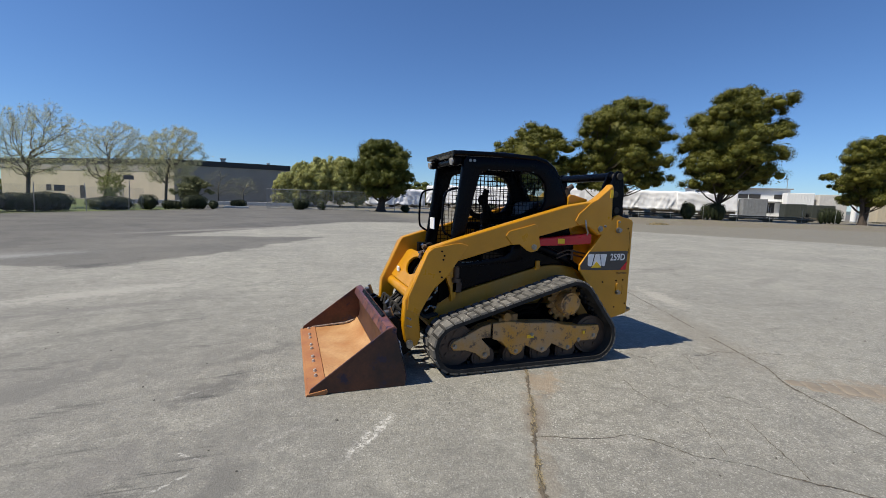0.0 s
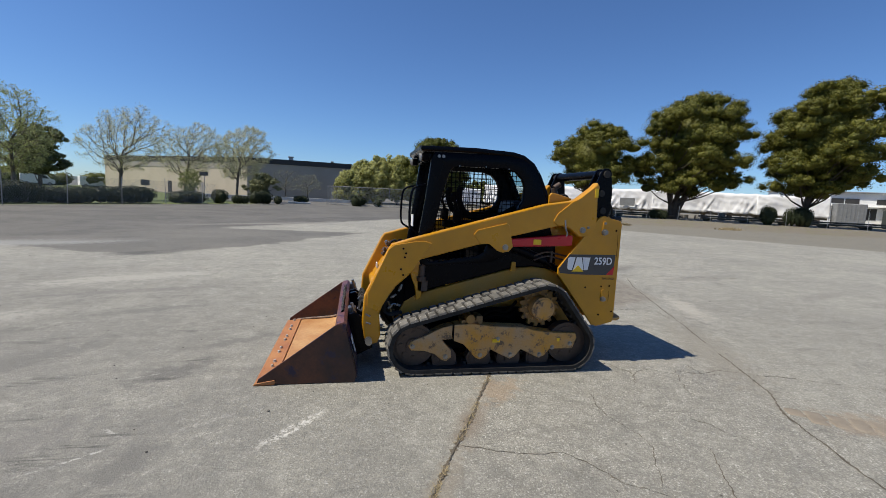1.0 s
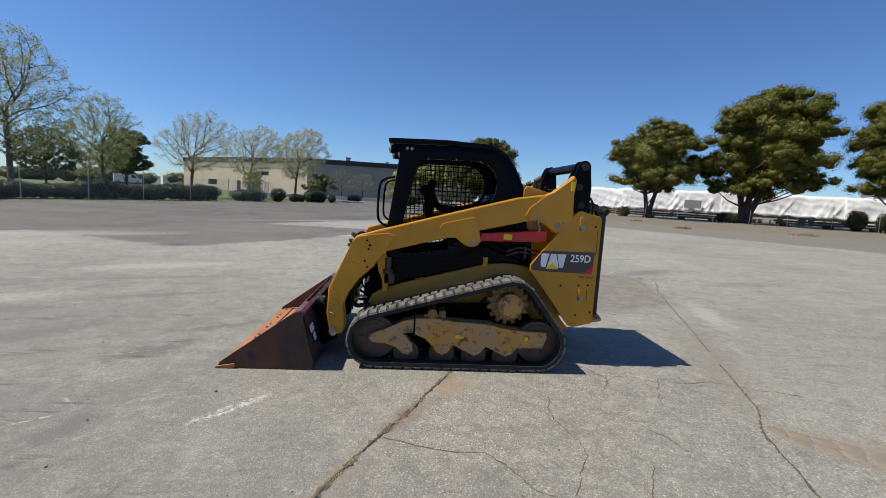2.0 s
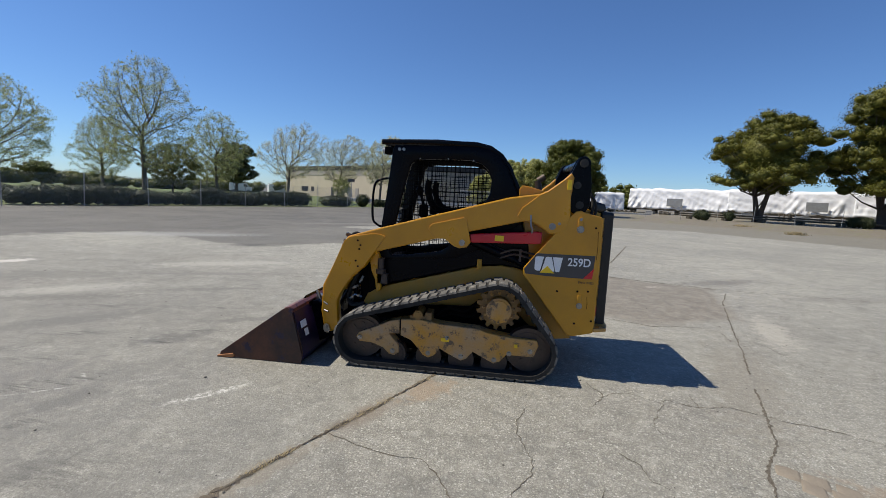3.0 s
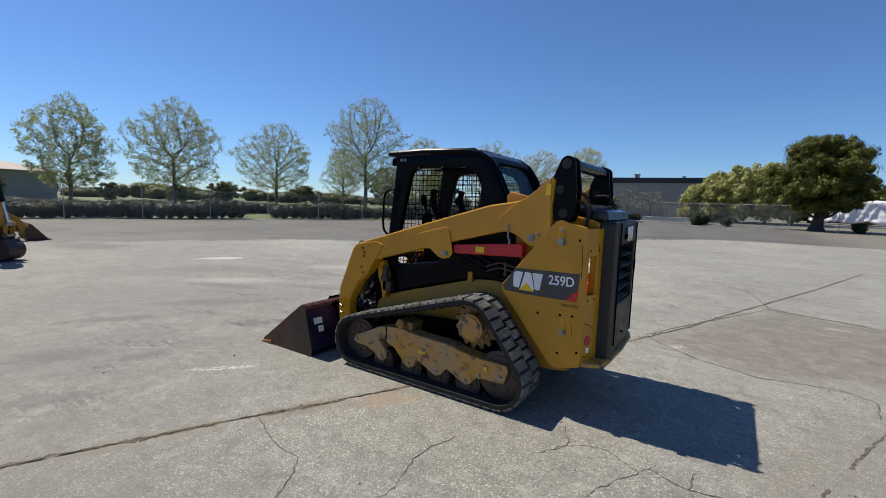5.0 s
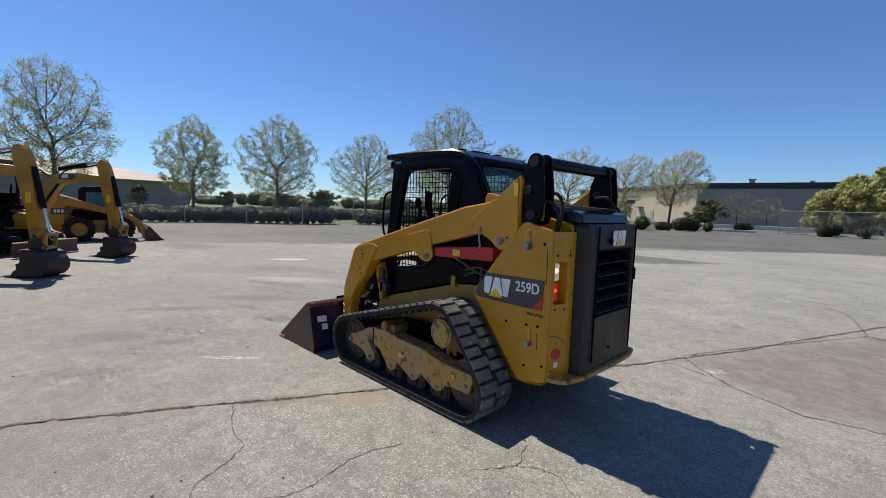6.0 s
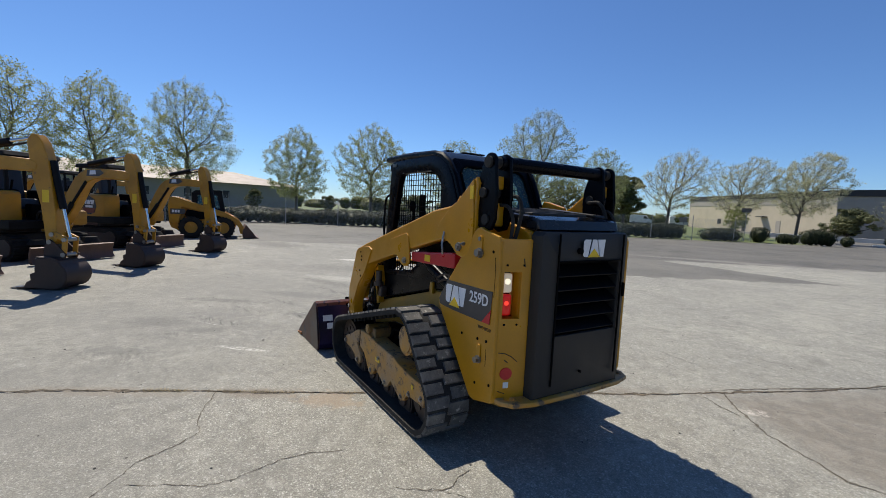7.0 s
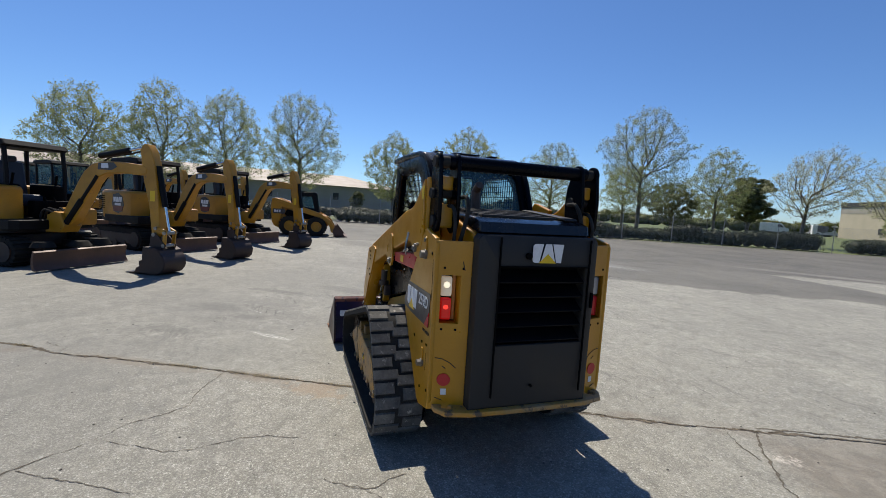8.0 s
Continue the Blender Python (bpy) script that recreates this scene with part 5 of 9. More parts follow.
for y in (B0, B1 - 0.018):
    bm = bmesh.new()
    prism(bm, [(0.13, 0.022), (0.21, 0.006), (0.87, 0.004), (0.885, 0.06), (0.79, 0.45), (0.75, 0.485), (0.715, 0.475), (0.14, 0.05)], y, y + 0.018, 0.003)
    lp("bucket_side", bm, RUSTDARK, "dark side plate with rust and purple-black paint", parent=bucket)
bm = bmesh.new()
prism(bm, [(0.105, 0.004), (0.115, 0.018), (0.26, 0.042), (0.27, 0.026), (0.25, 0.004)], B0 - 0.01, B1 + 0.01, 0.003)
edge = lp("cutting_edge", bm, RUST, "worn bolt-on cutting edge", parent=bucket)
bm = bmesh.new()
for k in range(10):
    y = B0 + 0.10 + (B1 - B0 - 0.20) * k / 9 + (0.03 if k % 2 else -0.03)
    cyl(bm, (0.195, y, 0.03), (0.19, y, 0.05), 0.017, 8, 0.012)
ls("bolt", bm, BOLTHEAD, "bright worn bolt heads", parent=edge)
bm = bmesh.new()
prism(bm, [(0.702, 0.41), (0.722, 0.485), (0.775, 0.50), (0.80, 0.48), (0.795, 0.445), (0.748, 0.40)], B0 + 0.002, B1 - 0.002, 0.006)
lp("bucket_top_bar", bm, REDRUST, "reddish worn top bar", parent=bucket)
bm = bmesh.new()
box(bm, 0.862, 0.868, 3.36, 3.46, 0.30, 0.36)
box(bm, 0.862, 0.868, 3.40, 3.46, 0.22, 0.28)
bmesh.ops.rotate(bm, verts=bm.verts, cent=(0.865, 3.4, 0.29), matrix=Matrix.Rotation(radians(-15), 3, "Y"))
bmesh.ops.translate(bm, verts=bm.verts, vec=(-0.012, 0, 0))
ls("bucket_sticker", bm, WHITE, "torn white sticker on the bucket back", parent=bucket)

# cab
C0, C1 = 3.76, 2 * CY - 3.76
WIN = [(1.665, 1.745), (1.70, 1.782), (1.78, 1.797), (2.19, 1.802), (2.29, 1.775), (2.355, 1.715), (2.385, 1.64), (2.378, 1.52), (2.33, 1.43), (2.25, 1.36), (2.14, 1.31), (2.08, 1.20), (2.03, 1.03), (1.96, 0.985), (1.62, 0.93), (1.52, 0.925), (1.495, 0.95), (1.549, 1.254), (1.609, 1.53)]
SIDE = [(1.38, 0.87), (1.40, 1.10), (1.455, 1.50), (1.50, 1.875), (1.52, 1.91), (2.25, 1.925), (2.36, 1.90), (2.45, 1.845), (2.52, 1.75), (2.60, 1.57), (2.70, 1.34), (2.68, 1.28), (2.3, 1.02), (2.1, 0.93)]
cab = None
for flip in (0, 1):
    def Y(y, flip=flip):
        return 2 * CY - y if flip else y
    bm = bmesh.new()
    prism(bm, SIDE, Y(3.76), Y(3.82), 0.012, holes=[WIN])
    side = lp("cab_side", bm, BLACK, "black cab side frame")
    cab = cab or side
    # wire guard
    bm = bmesh.new()
    yy = Y(3.80)

    def spans(fixed, along_x):
        cuts = []
        for (x0, z0), (x1, z1) in zip(WIN, WIN[1:] + WIN[:1]):
            a0, a1, b0, b1 = (z0, z1, x0, x1) if along_x else (x0, x1, z0, z1)
            if (a0 - fixed) * (a1 - fixed) < 0:
                cuts.append(b0 + (b1 - b0) * (fixed - a0) / (a1 - a0))
        return sorted(cuts)
    for k in range(20):
        z = 0.955 + 0.0435 * k
        c = spans(z, True)
        for a, b in zip(c[::2], c[1::2]):
            tube(bm, [(a - 0.01, yy, z), (b + 0.01, yy, z)], 0.0032, 4)
    for k in range(21):
        x = 1.525 + 0.0415 * k
        c = spans(x, False)
        for a, b in zip(c[::2], c[1::2]):
            tube(bm, [(x, yy + 0.006, a - 0.01), (x, yy + 0.006, b + 0.01)], 0.0034, 4)
    tagged(lp("wire_guard", bm, FLATBLACK, "black square wire mesh guard", parent=side), kind="stuff")
    bm = bmesh.new()
    for x in (1.56, 1.60):
        cyl(bm, (x, Y(3.752), 1.875), (x, Y(3.762), 1.875), 0.014, 14)
    for x, z in ((1.75, 1.80), (2.0, 1.805), (2.22, 1.80)):
        cyl(bm, (x, Y(3.756), z), (x, Y(3.762), z), 0.006, 8)
    ls("bolt", bm, STEEL, parent=side)
    # grab handle by the entrance
    bm = bmesh.new()
    tube(bm, smooth_path([(1.46, Y(3.80), 1.62), (1.38, Y(3.79), 1.60), (1.335, Y(3.79), 1.55), (1.32, Y(3.79), 1.40), (1.325, Y(3.79), 1.25), (1.36, Y(3.79), 1.20), (1.42, Y(3.80), 1.17)]), 0.011, 8)
    lp("grab_handle", bm, BLACK, "bent black grab handle")
    # head lamps under the roof lip
    bm = bmesh.new()
    box(bm, 1.415, 1.475, *sorted((Y(3.79), Y(3.89))), 1.83, 1.90, 0.012)
    hl = lp("work_lamp", bm, FLATBLACK, "black work lamp under the roof edge")
    bm = bmesh.new()
    cyl(bm, (1.396, Y(3.84), 1.86), (1.416, Y(3.84), 1.865), 0.033, 20)
    lp("lamp_lens", bm, LENSOFF, "clear lamp lens", parent=hl)
    # corner cap along the roof's side
    bm = bmesh.new()
    tube(bm, [(1.40, Y(3.775), 1.935), (1.8, Y(3.772), 1.945), (2.25, Y(3.775), 1.935), (2.36, Y(3.78), 1.91), (2.455, Y(3.785), 1.85), (2.53, Y(3.79), 1.75), (2.62, Y(3.79), 1.56), (2.70, Y(3.79), 1.36)], 0.024, 8)
    lp("roof_rail", bm, BLACK, parent=side)
bm = bmesh.new()
prism(bm, [(1.39, 1.955), (1.395, 1.925), (1.43, 1.905), (2.24, 1.92), (2.33, 1.905), (2.40, 1.86), (2.43, 1.88), (2.36, 1.935), (2.26, 1.955), (1.9, 1.972)], C0 + 0.005, C1 - 0.005, 0.014)
lp("roof", bm, GLOSS, "glossy black cab roof")
bm = bmesh.new()
for y0, y1 in ((3.90, 3.97), (4.06, 4.28), (2 * CY - 3.97, 2 * CY - 3.90)):
    box(bm, 1.50, 2.22, y0, y1, 1.965, 1.978, 0.006)
ls("roof_rib", bm, GLOSS)
def slanted(bm):
    """Turns a plate drawn in y and length, with depth in y, into the slope of the cab's back."""
    for v in bm.verts:
        u, d = v.co.z, v.co.y
        v.co = Vector((2.425 + 0.45 * u + 0.89 * d, v.co.x, 1.875 - 0.89 * u + 0.45 * d))
    bmesh.ops.recalc_face_normals(bm, faces=bm.faces)
    return bm


def round_rect(y0, y1, z0, z1, r, n=5):
    return arc(y1 - r, z1 - r, r, 0, 90, n) + arc(y0 + r, z1 - r, r, 90, 180, n) + arc(y0 + r, z0 + r, r, 180, 270, n) + arc(y1 - r, z0 + r, r, 270, 360, n)


bm = prism(bmesh.new(), round_rect(C0 + 0.03, C1 - 0.03, -0.01, 0.60, 0.05), -0.02, 0.02, 0.006, holes=[round_rect(C0 + 0.10, C1 - 0.10, 0.055, 0.50, 0.085)])
rear_frame = lp("rear_window_frame", slanted(bm), BLACK, "black rear window frame with rounded corners")
bm = prism(bmesh.new(), round_rect(C0 + 0.092, C1 - 0.092, 0.047, 0.508, 0.085), -0.005, 0.001)
pane = lp("rear_window", slanted(bm), GLASS, "tinted rear window pane", parent=rear_frame)
pane.visible_shadow = False
bm = bmesh.new()
outer, inner = round_rect(C0 + 0.090, C1 - 0.090, 0.045, 0.510, 0.09), round_rect(C0 + 0.102, C1 - 0.102, 0.057, 0.498, 0.082)
prism(bm, outer, 0.012, 0.026, holes=[inner])
lp("window_seal", slanted(bm), FLATBLACK, "black rubber window seal", parent=rear_frame)
bm = bmesh.new()
box(bm, 1.40, 1.50, C0 + 0.07, C1 - 0.07, 0.80, 0.87, 0.015)
box(bm, 1.46, 1.53, C0 + 0.05, C1 - 0.05, 1.84, 1.91, 0.015)
ls("front_sill", bm, BLACK, "black cab front sill and header")
# inside the cab
bm = bmesh.new()
box(bm, 1.95, 2.36, 3.95, 4.39, 1.16, 1.26, 0.03)
seat = lp("seat", bm, SEAT, "dark blue-grey vinyl operator seat")
bm = bmesh.new()
prism(bm, [(2.28, 1.22), (2.38, 1.24), (2.455, 1.46), (2.43, 1.52), (2.36, 1.50)], 3.96, 4.38, 0.03)
lp("seat_back", bm, SEAT, parent=seat)
for y in (3.87, 4.47):
    bm = bmesh.new()
    box(bm, 1.96, 2.32, y - 0.045, y + 0.045, 1.10, 1.28, 0.02)
    box(bm, 1.76, 2.02, y - 0.03, y + 0.03, 1.20, 1.28, 0.02)
    box(bm, 1.74, 1.82, y - 0.04, y + 0.04, 1.28, 1.40, 0.02)
    con = lp("control_console", bm, FLATBLACK, "black control console")
    bm = bmesh.new()
    tube(bm, smooth_path([(1.78, y, 1.38), (1.76, y, 1.45), (1.74, y, 1.50)]), 0.014, 8)
    bmesh.ops.create_uvsphere(bm, u_segments=12, v_segments=8, radius=0.032, matrix=Matrix.Translation((1.735, y, 1.52)) @ Matrix.Diagonal((1, 1, 1.5, 1)))
    lp("joystick", bm, FLATBLACK, parent=con)
for y in (3.93, 4.41):
    bm = bmesh.new()
    tube(bm, smooth_path([(1.815, y, 1.62), (1.80, y, 1.55), (1.82, y, 1.45), (1.88, y, 1.37), (1.98, y, 1.34), (2.20, y, 1.36), (2.36, y, 1.44)]), 0.03, 10)
    lp("lap_bar", bm, FLATBLACK, "padded black lap bar")
bm = bmesh.new()
box(bm, 1.45, 2.66, C0 + 0.07, C1 - 0.07, 0.80, 0.84, 0.01)
box(bm, 2.02, 2.40, C0 + 0.16, C1 - 0.16, 0.845, 1.155, 0.02)
prism(bm, [(2.40, 0.845), (2.66, 0.845), (2.66, 1.40), (2.56, 1.42), (2.42, 1.10)], C0 + 0.07, C1 - 0.07, 0.01)
lp("cab_floor", bm, FLATBLACK, "black cab floor and rear wall")
bm = bmesh.new()
box(bm, 1.425, 1.435, 4.36, 4.50, 1.20, 1.32, 0.002)
lp("notice_card", bm, WHITE, "white notice card by the entrance")
# exhaust stub behind the cab
bm = bmesh.new()
cyl(bm, (2.83, 4.02, 1.50), (2.80, 4.02, 1.66), 0.03, 16)
cyl(bm, (2.80, 4.02, 1.66), (2.86, 4.02, 1.70), 0.028, 16)
lp("exhaust_stub", bm, RUSTWHEEL, "worn bare steel exhaust stub")


# ---- plants ----
def arrays_object(name, verts, faces, material, smooth=False):
    """A mesh from numpy arrays of corners and of equal-sided faces, in metres."""
    me = bpy.data.meshes.new(name)
    k = faces.shape[1]
    me.vertices.add(len(verts)), me.loops.add(faces.size), me.polygons.add(len(faces))
    me.vertices.foreach_set("co", verts.astype(np.float32).ravel())
    me.loops.foreach_set("vertex_index", faces.astype(np.int32).ravel())
    me.polygons.foreach_set("loop_start", np.arange(0, faces.size, k, dtype=np.int32))
    if smooth:
        me.polygons.foreach_set("use_smooth", np.ones(len(faces), dtype=bool))
    me.update(calc_edges=True)
    me.materials.append(material)
    return new(name, me)


def leaf_arrays(rng, centres, size, spread=0.35, out=None, flat=0.0, loose=0.75):
    """Small kite-shaped leaves at the centres; out: the way each faces, more or less."""
    n = len(centres)
    a = rng.normal(size=(n, 3))
    if out is not None:
        a = out * (1.0 + flat) + loose * a
    a /= np.linalg.norm(a, axis=1, keepdims=True) + 1e-9
    b = np.cross(a, rng.normal(size=(n, 3)))
    b /= np.linalg.norm(b, axis=1, keepdims=True) + 1e-9
    c = np.cross(a, b)
    s = size * (1 + spread * rng.normal(size=(n, 1)).clip(-1.8, 1.8))
    v = np.stack([centres - b * s, centres + c * s * 0.55 + a * s * 0.15, centres + b * s, centres - c * s * 0.55 + a * s * 0.1], 1).reshape(-1, 3)
    return v, np.arange(4 * n).reshape(n, 4)


def limb_arrays(limbs, seg=5):
    """Tapered limbs, each a list of (point, radius), as one set of arrays."""
    V, F, base = [], [], 0
    ang = np.arange(seg) * 2 * np.pi / seg
    for limb in limbs:
        for i, (p, r) in enumerate(limb):
            q = limb[min(i + 1, len(limb) - 1)][0] - limb[max(i - 1, 0)][0]
            q = q / (np.linalg.norm(q) + 1e-9)
            u = np.cross(q, (0.3, 0.9, 0.2))
            u /= np.linalg.norm(u) + 1e-9
            w = np.cross(q, u)
            V.append(p + r * (np.cos(ang)[:, None] * u + np.sin(ang)[:, None] * w))
            if i:
                k = np.arange(seg)
                F.append(np.stack([base - seg + k, base - seg + (k + 1) % seg, base + (k + 1) % seg, base + k], 1))
            base += seg
    return np.concatenate(V), np.concatenate(F)


def grow_tree(seed, height, width, wind=0.0, crown=0.2, leaves=8, size=0.055, low=0.5, high=0.5, points=1500, tip=0.0060, hang=0.0, leader=0.34, tuft=0.012, rise=0.8, lift=0.5):
    """A broad-leaved tree whose limbs grow towards free room in its crown and thicken by what they carry; tufts of leaves on the
    thin twigs. crown: where it begins; low and high: how it narrows downwards and upwards; wind: how far the twigs are swept over."""
    rng = np.random.default_rng(seed)
    peak = low / (low + high)
    top = peak ** low * (1 - peak) ** high
    goals = []
    ph = rng.uniform(0, 6.28, 3)
    while len(goals) < points:
        f, az = rng.uniform(0.0, 1.0), rng.uniform(0, 6.28)
        room = f ** low * (1 - f) ** high / top
        if rng.uniform() > room ** 1.4:
            continue
        lump = 1 + 0.13 * math.sin(3 * az + ph[0] + 4 * f) + 0.10 * math.sin(5 * az + ph[1] - 9 * f) + 0.06 * math.sin(13 * f + ph[2])
        rad = width / 2 * room * lump * rng.uniform() ** 0.42
        goals.append((rad * math.cos(az) + wind * 0.10 * height * f ** 2, rad * math.sin(az) + wind * 0.05 * height * f ** 2, height * (crown + (1 - crown) * f)))
    goals = np.array(goals)
    step, reach, close = 0.030 * height, 0.32 * height, 0.042 * height
    nodes = [np.array([0.0, 0.0, 0.0])]
    up, kids = [-1], [0]
    sway = np.array([rng.normal() * 0.05 + 0.22 * wind, rng.normal() * 0.05 + 0.10 * wind])
    while nodes[-1][2] < height * (crown + leader * (1 - crown)):
        f = nodes[-1][2] / height
        nodes.append(nodes[-1] + np.array([sway[0] * f + rng.normal() * 0.07 * (f > crown), sway[1] * f + rng.normal() * 0.07 * (f > crown), 1.0]) * step)
        up.append(len(nodes) - 2), kids.append(0)
        kids[up[-1]] += 1
    dist, owner = np.full(len(goals), 1e9), np.zeros(len(goals), int)
    first, alive = 0, np.ones(len(goals), bool)
    for turn in range(120):
        fresh = np.array(nodes[first:])
        d = np.linalg.norm(goals[:, None, :] - fresh[None], axis=2)
        if turn == 0:  # no limbs from the bare stem
            aim = goals - np.array([0, 0, 1.0]) * (rise * np.hypot(goals[:, 0], goals[:, 1]))[:, None]
            aim[:, 2] = np.maximum(aim[:, 2], height * crown * 0.9)
            d = np.linalg.norm(aim[:, None, :] - fresh[None], axis=2)
            d[:, fresh[:, 2] < height * crown * 0.85] = 1e8
        k = d.argmin(1)
        dk = d[np.arange(len(goals)), k]
        better = dk < dist
        dist[better], owner[better] = dk[better], k[better] + first
        alive &= dist > close
        act = alive & (dist < reach)
        first = len(nodes)
        if not act.any():
            if turn > 12:
                break
            nodes.append(nodes[-1] + np.array([0, 0, step]))
            up.append(len(nodes) - 2), kids.append(0)
            continue
        who = np.unique(owner[act])
        for w in who:
            if kids[w] >= 3:
                continue
            way = goals[act & (owner == w)] - nodes[w]
            way = (way / (np.linalg.norm(way, axis=1, keepdims=True) + 1e-9)).mean(0)
            way = way / (np.linalg.norm(way) + 1e-9)
            back = nodes[w] - nodes[up[w]] if up[w] >= 0 else np.array([0, 0, 1.0])
            back = back / (np.linalg.norm(back) + 1e-9)
            way = way + 0.55 * back + rng.normal(size=3) * 0.11 + np.array([0.34 * wind, 0.18 * wind, lift * max(0.0, 1 - turn / 14) + 0.14 - hang])
            way = way / np.linalg.norm(way)
            nodes.append(nodes[w] + way * step * rng.uniform(0.8, 1.15))
            up.append(int(w)), kids.append(0)
            kids[w] += 1
        if first == len(nodes):
            break
    # short twigs along the thin limbs
    for i in range(len(nodes)):
        if i > 6 and kids[i] < 3 and nodes[i][2] > height * (crown + 0.05) and rng.uniform() < 0.85:
            back = nodes[i] - nodes[up[i]]
            side = back / (np.linalg.norm(back) + 1e-9) * 0.7 + rng.normal(size=3) * 0.55 + np.array([0.45 * wind, 0.2 * wind, 0.18])
            nodes.append(nodes[i] + side / np.linalg.norm(side) * step * rng.uniform(0.6, 1.3))
            up.append(i), kids.append(0)
            kids[i] += 1
    n = len(nodes)
    P = np.array(nodes)
    power = np.zeros(n)
    for i in range(n - 1, -1, -1):
        power[i] = max(power[i], tip ** 2.15)
        if up[i] >= 0:
            power[up[i]] += power[i]
    R = power ** (1 / 2.15) * (height / 9)
    limbs = []
    best = {}
    for i in range(1, n):
        if up[i] not in best or R[i] > R[best[up[i]]]:
            best[up[i]] = i
    for i in range(1, n):
        if best[up[i]] != i or up[i] == 0:
            chain, j = [(P[up[i]], min(R[up[i]], R[i] * 1.25) if up[i] else R[0] * 1.35), (P[i], R[i])], i
            while j in best:
                j = best[j]
                chain.append((P[j], R[j]))
            limbs.append(chain)
    thin = np.where((R < tip * (height / 9) * 2.6) & (P[:, 2] > height * crown * 0.9))[0]
    spots = np.repeat(P[thin], leaves, axis=0) + rng.normal(size=(len(thin) * leaves, 3)) * tuft * height
    keep = rng.uniform(size=len(spots)) < np.repeat(rng.uniform(0.35, 1.0, len(thin)), leaves)
    return limb_arrays(limbs), leaf_arrays(rng, spots[keep], size)


def tree_thing(name, x, y, turn, arrays, bark, leaf, label, group="", z=0.0):
    ob = thing(name, x, y, z, turn, label, "tree", group)
    (bv, bf), (lv, lf) = arrays
    a = arrays_object("trunk", bv, bf, bark, True)
    c = arrays_object("crown", lv, lf, leaf)
    a.parent = c.parent = ob
    return ob


PLANE_LABEL = "plane tree with grey bark and thin yellow-green spring leaves"
for i, (x, y, h, w) in enumerate(((-25.3, 31.4, 11.0, 8.8), (-35.0, 28.6, 8.9, 9.0), (-34.4, 18.6, 9.1, 8.2), (-31.2, 10.8, 7.3, 5.6), (-33, 3.3, 9.9, 7.6), (-32.5, -2.0, 9.4, 6.6), (-31.6, -6.3, 9.2, 6.6), (-30, -10.5, 8.2, 6.6), (-40, 42.5, 8.4, 7.0), (-25.8, 41.0, 8.6, 7.0))):
    tree_thing("plane_tree", x, y, 0, grow_tree(40 + i, h * K, 0.82 * w * K, 0.14, 0.20, (21, 15, 20, 16, 20, 20, 20, 20, 13, 16)[i], 0.052, 0.46, 0.62, 1300), BARK, LEAF, PLANE_LABEL, "row of plane trees behind the hedge")
for i, (x, y, h, w) in enumerate(((-19.0, 42.5, 7.9, 6.4), (-16.3, 49.3, 7.8, 6.0), (-12.0, 52.0, 8.1, 6.0))):
    tree_thing("windswept_tree", x, y, 0, grow_tree(70 + i, h * K, w * K, 1.5, 0.25, (9, 11, 20)[i], 0.046, 0.60, 0.55, 1000), BARK, LEAFGREY, "thin wind-bent street tree with sparse olive leaves", "wind-bent trees by the hedge")
for i, (x, y, h, w) in enumerate(((-15.2, 47.5, 3.0, 2.0), (-29.0, 44, 4.6, 4.4))):
    tree_thing("young_tree", x, y, 0, grow_tree(90 + i, h * K, w * K, 0.3, 0.25, 8, 0.05, points=400), BARK, LEAF, "young slender tree with pale green leaves")


def blob_arrays(rng, c, r, rings=7, segs=10):
    """A lumpy dark core of a foliage mass, so that little light gets through."""
    th, ph = np.meshgrid(np.pi * np.arange(rings + 1) / rings, 2 * np.pi * np.arange(segs) / segs, indexing="ij")
    k = 0.74 * (1 + rng.normal(size=th.shape) * 0.10)
    V = np.stack([np.sin(th) * np.cos(ph), np.sin(th) * np.sin(ph), np.cos(th)], -1) * k[..., None]
    i, j = np.meshgrid(np.arange(rings), np.arange(segs), indexing="ij")
    F = np.stack([i * segs + j, i * segs + (j + 1) % segs, (i + 1) * segs + (j + 1) % segs, (i + 1) * segs + j], -1)
    return c + r * V.reshape(-1, 3), F.reshape(-1, 4)


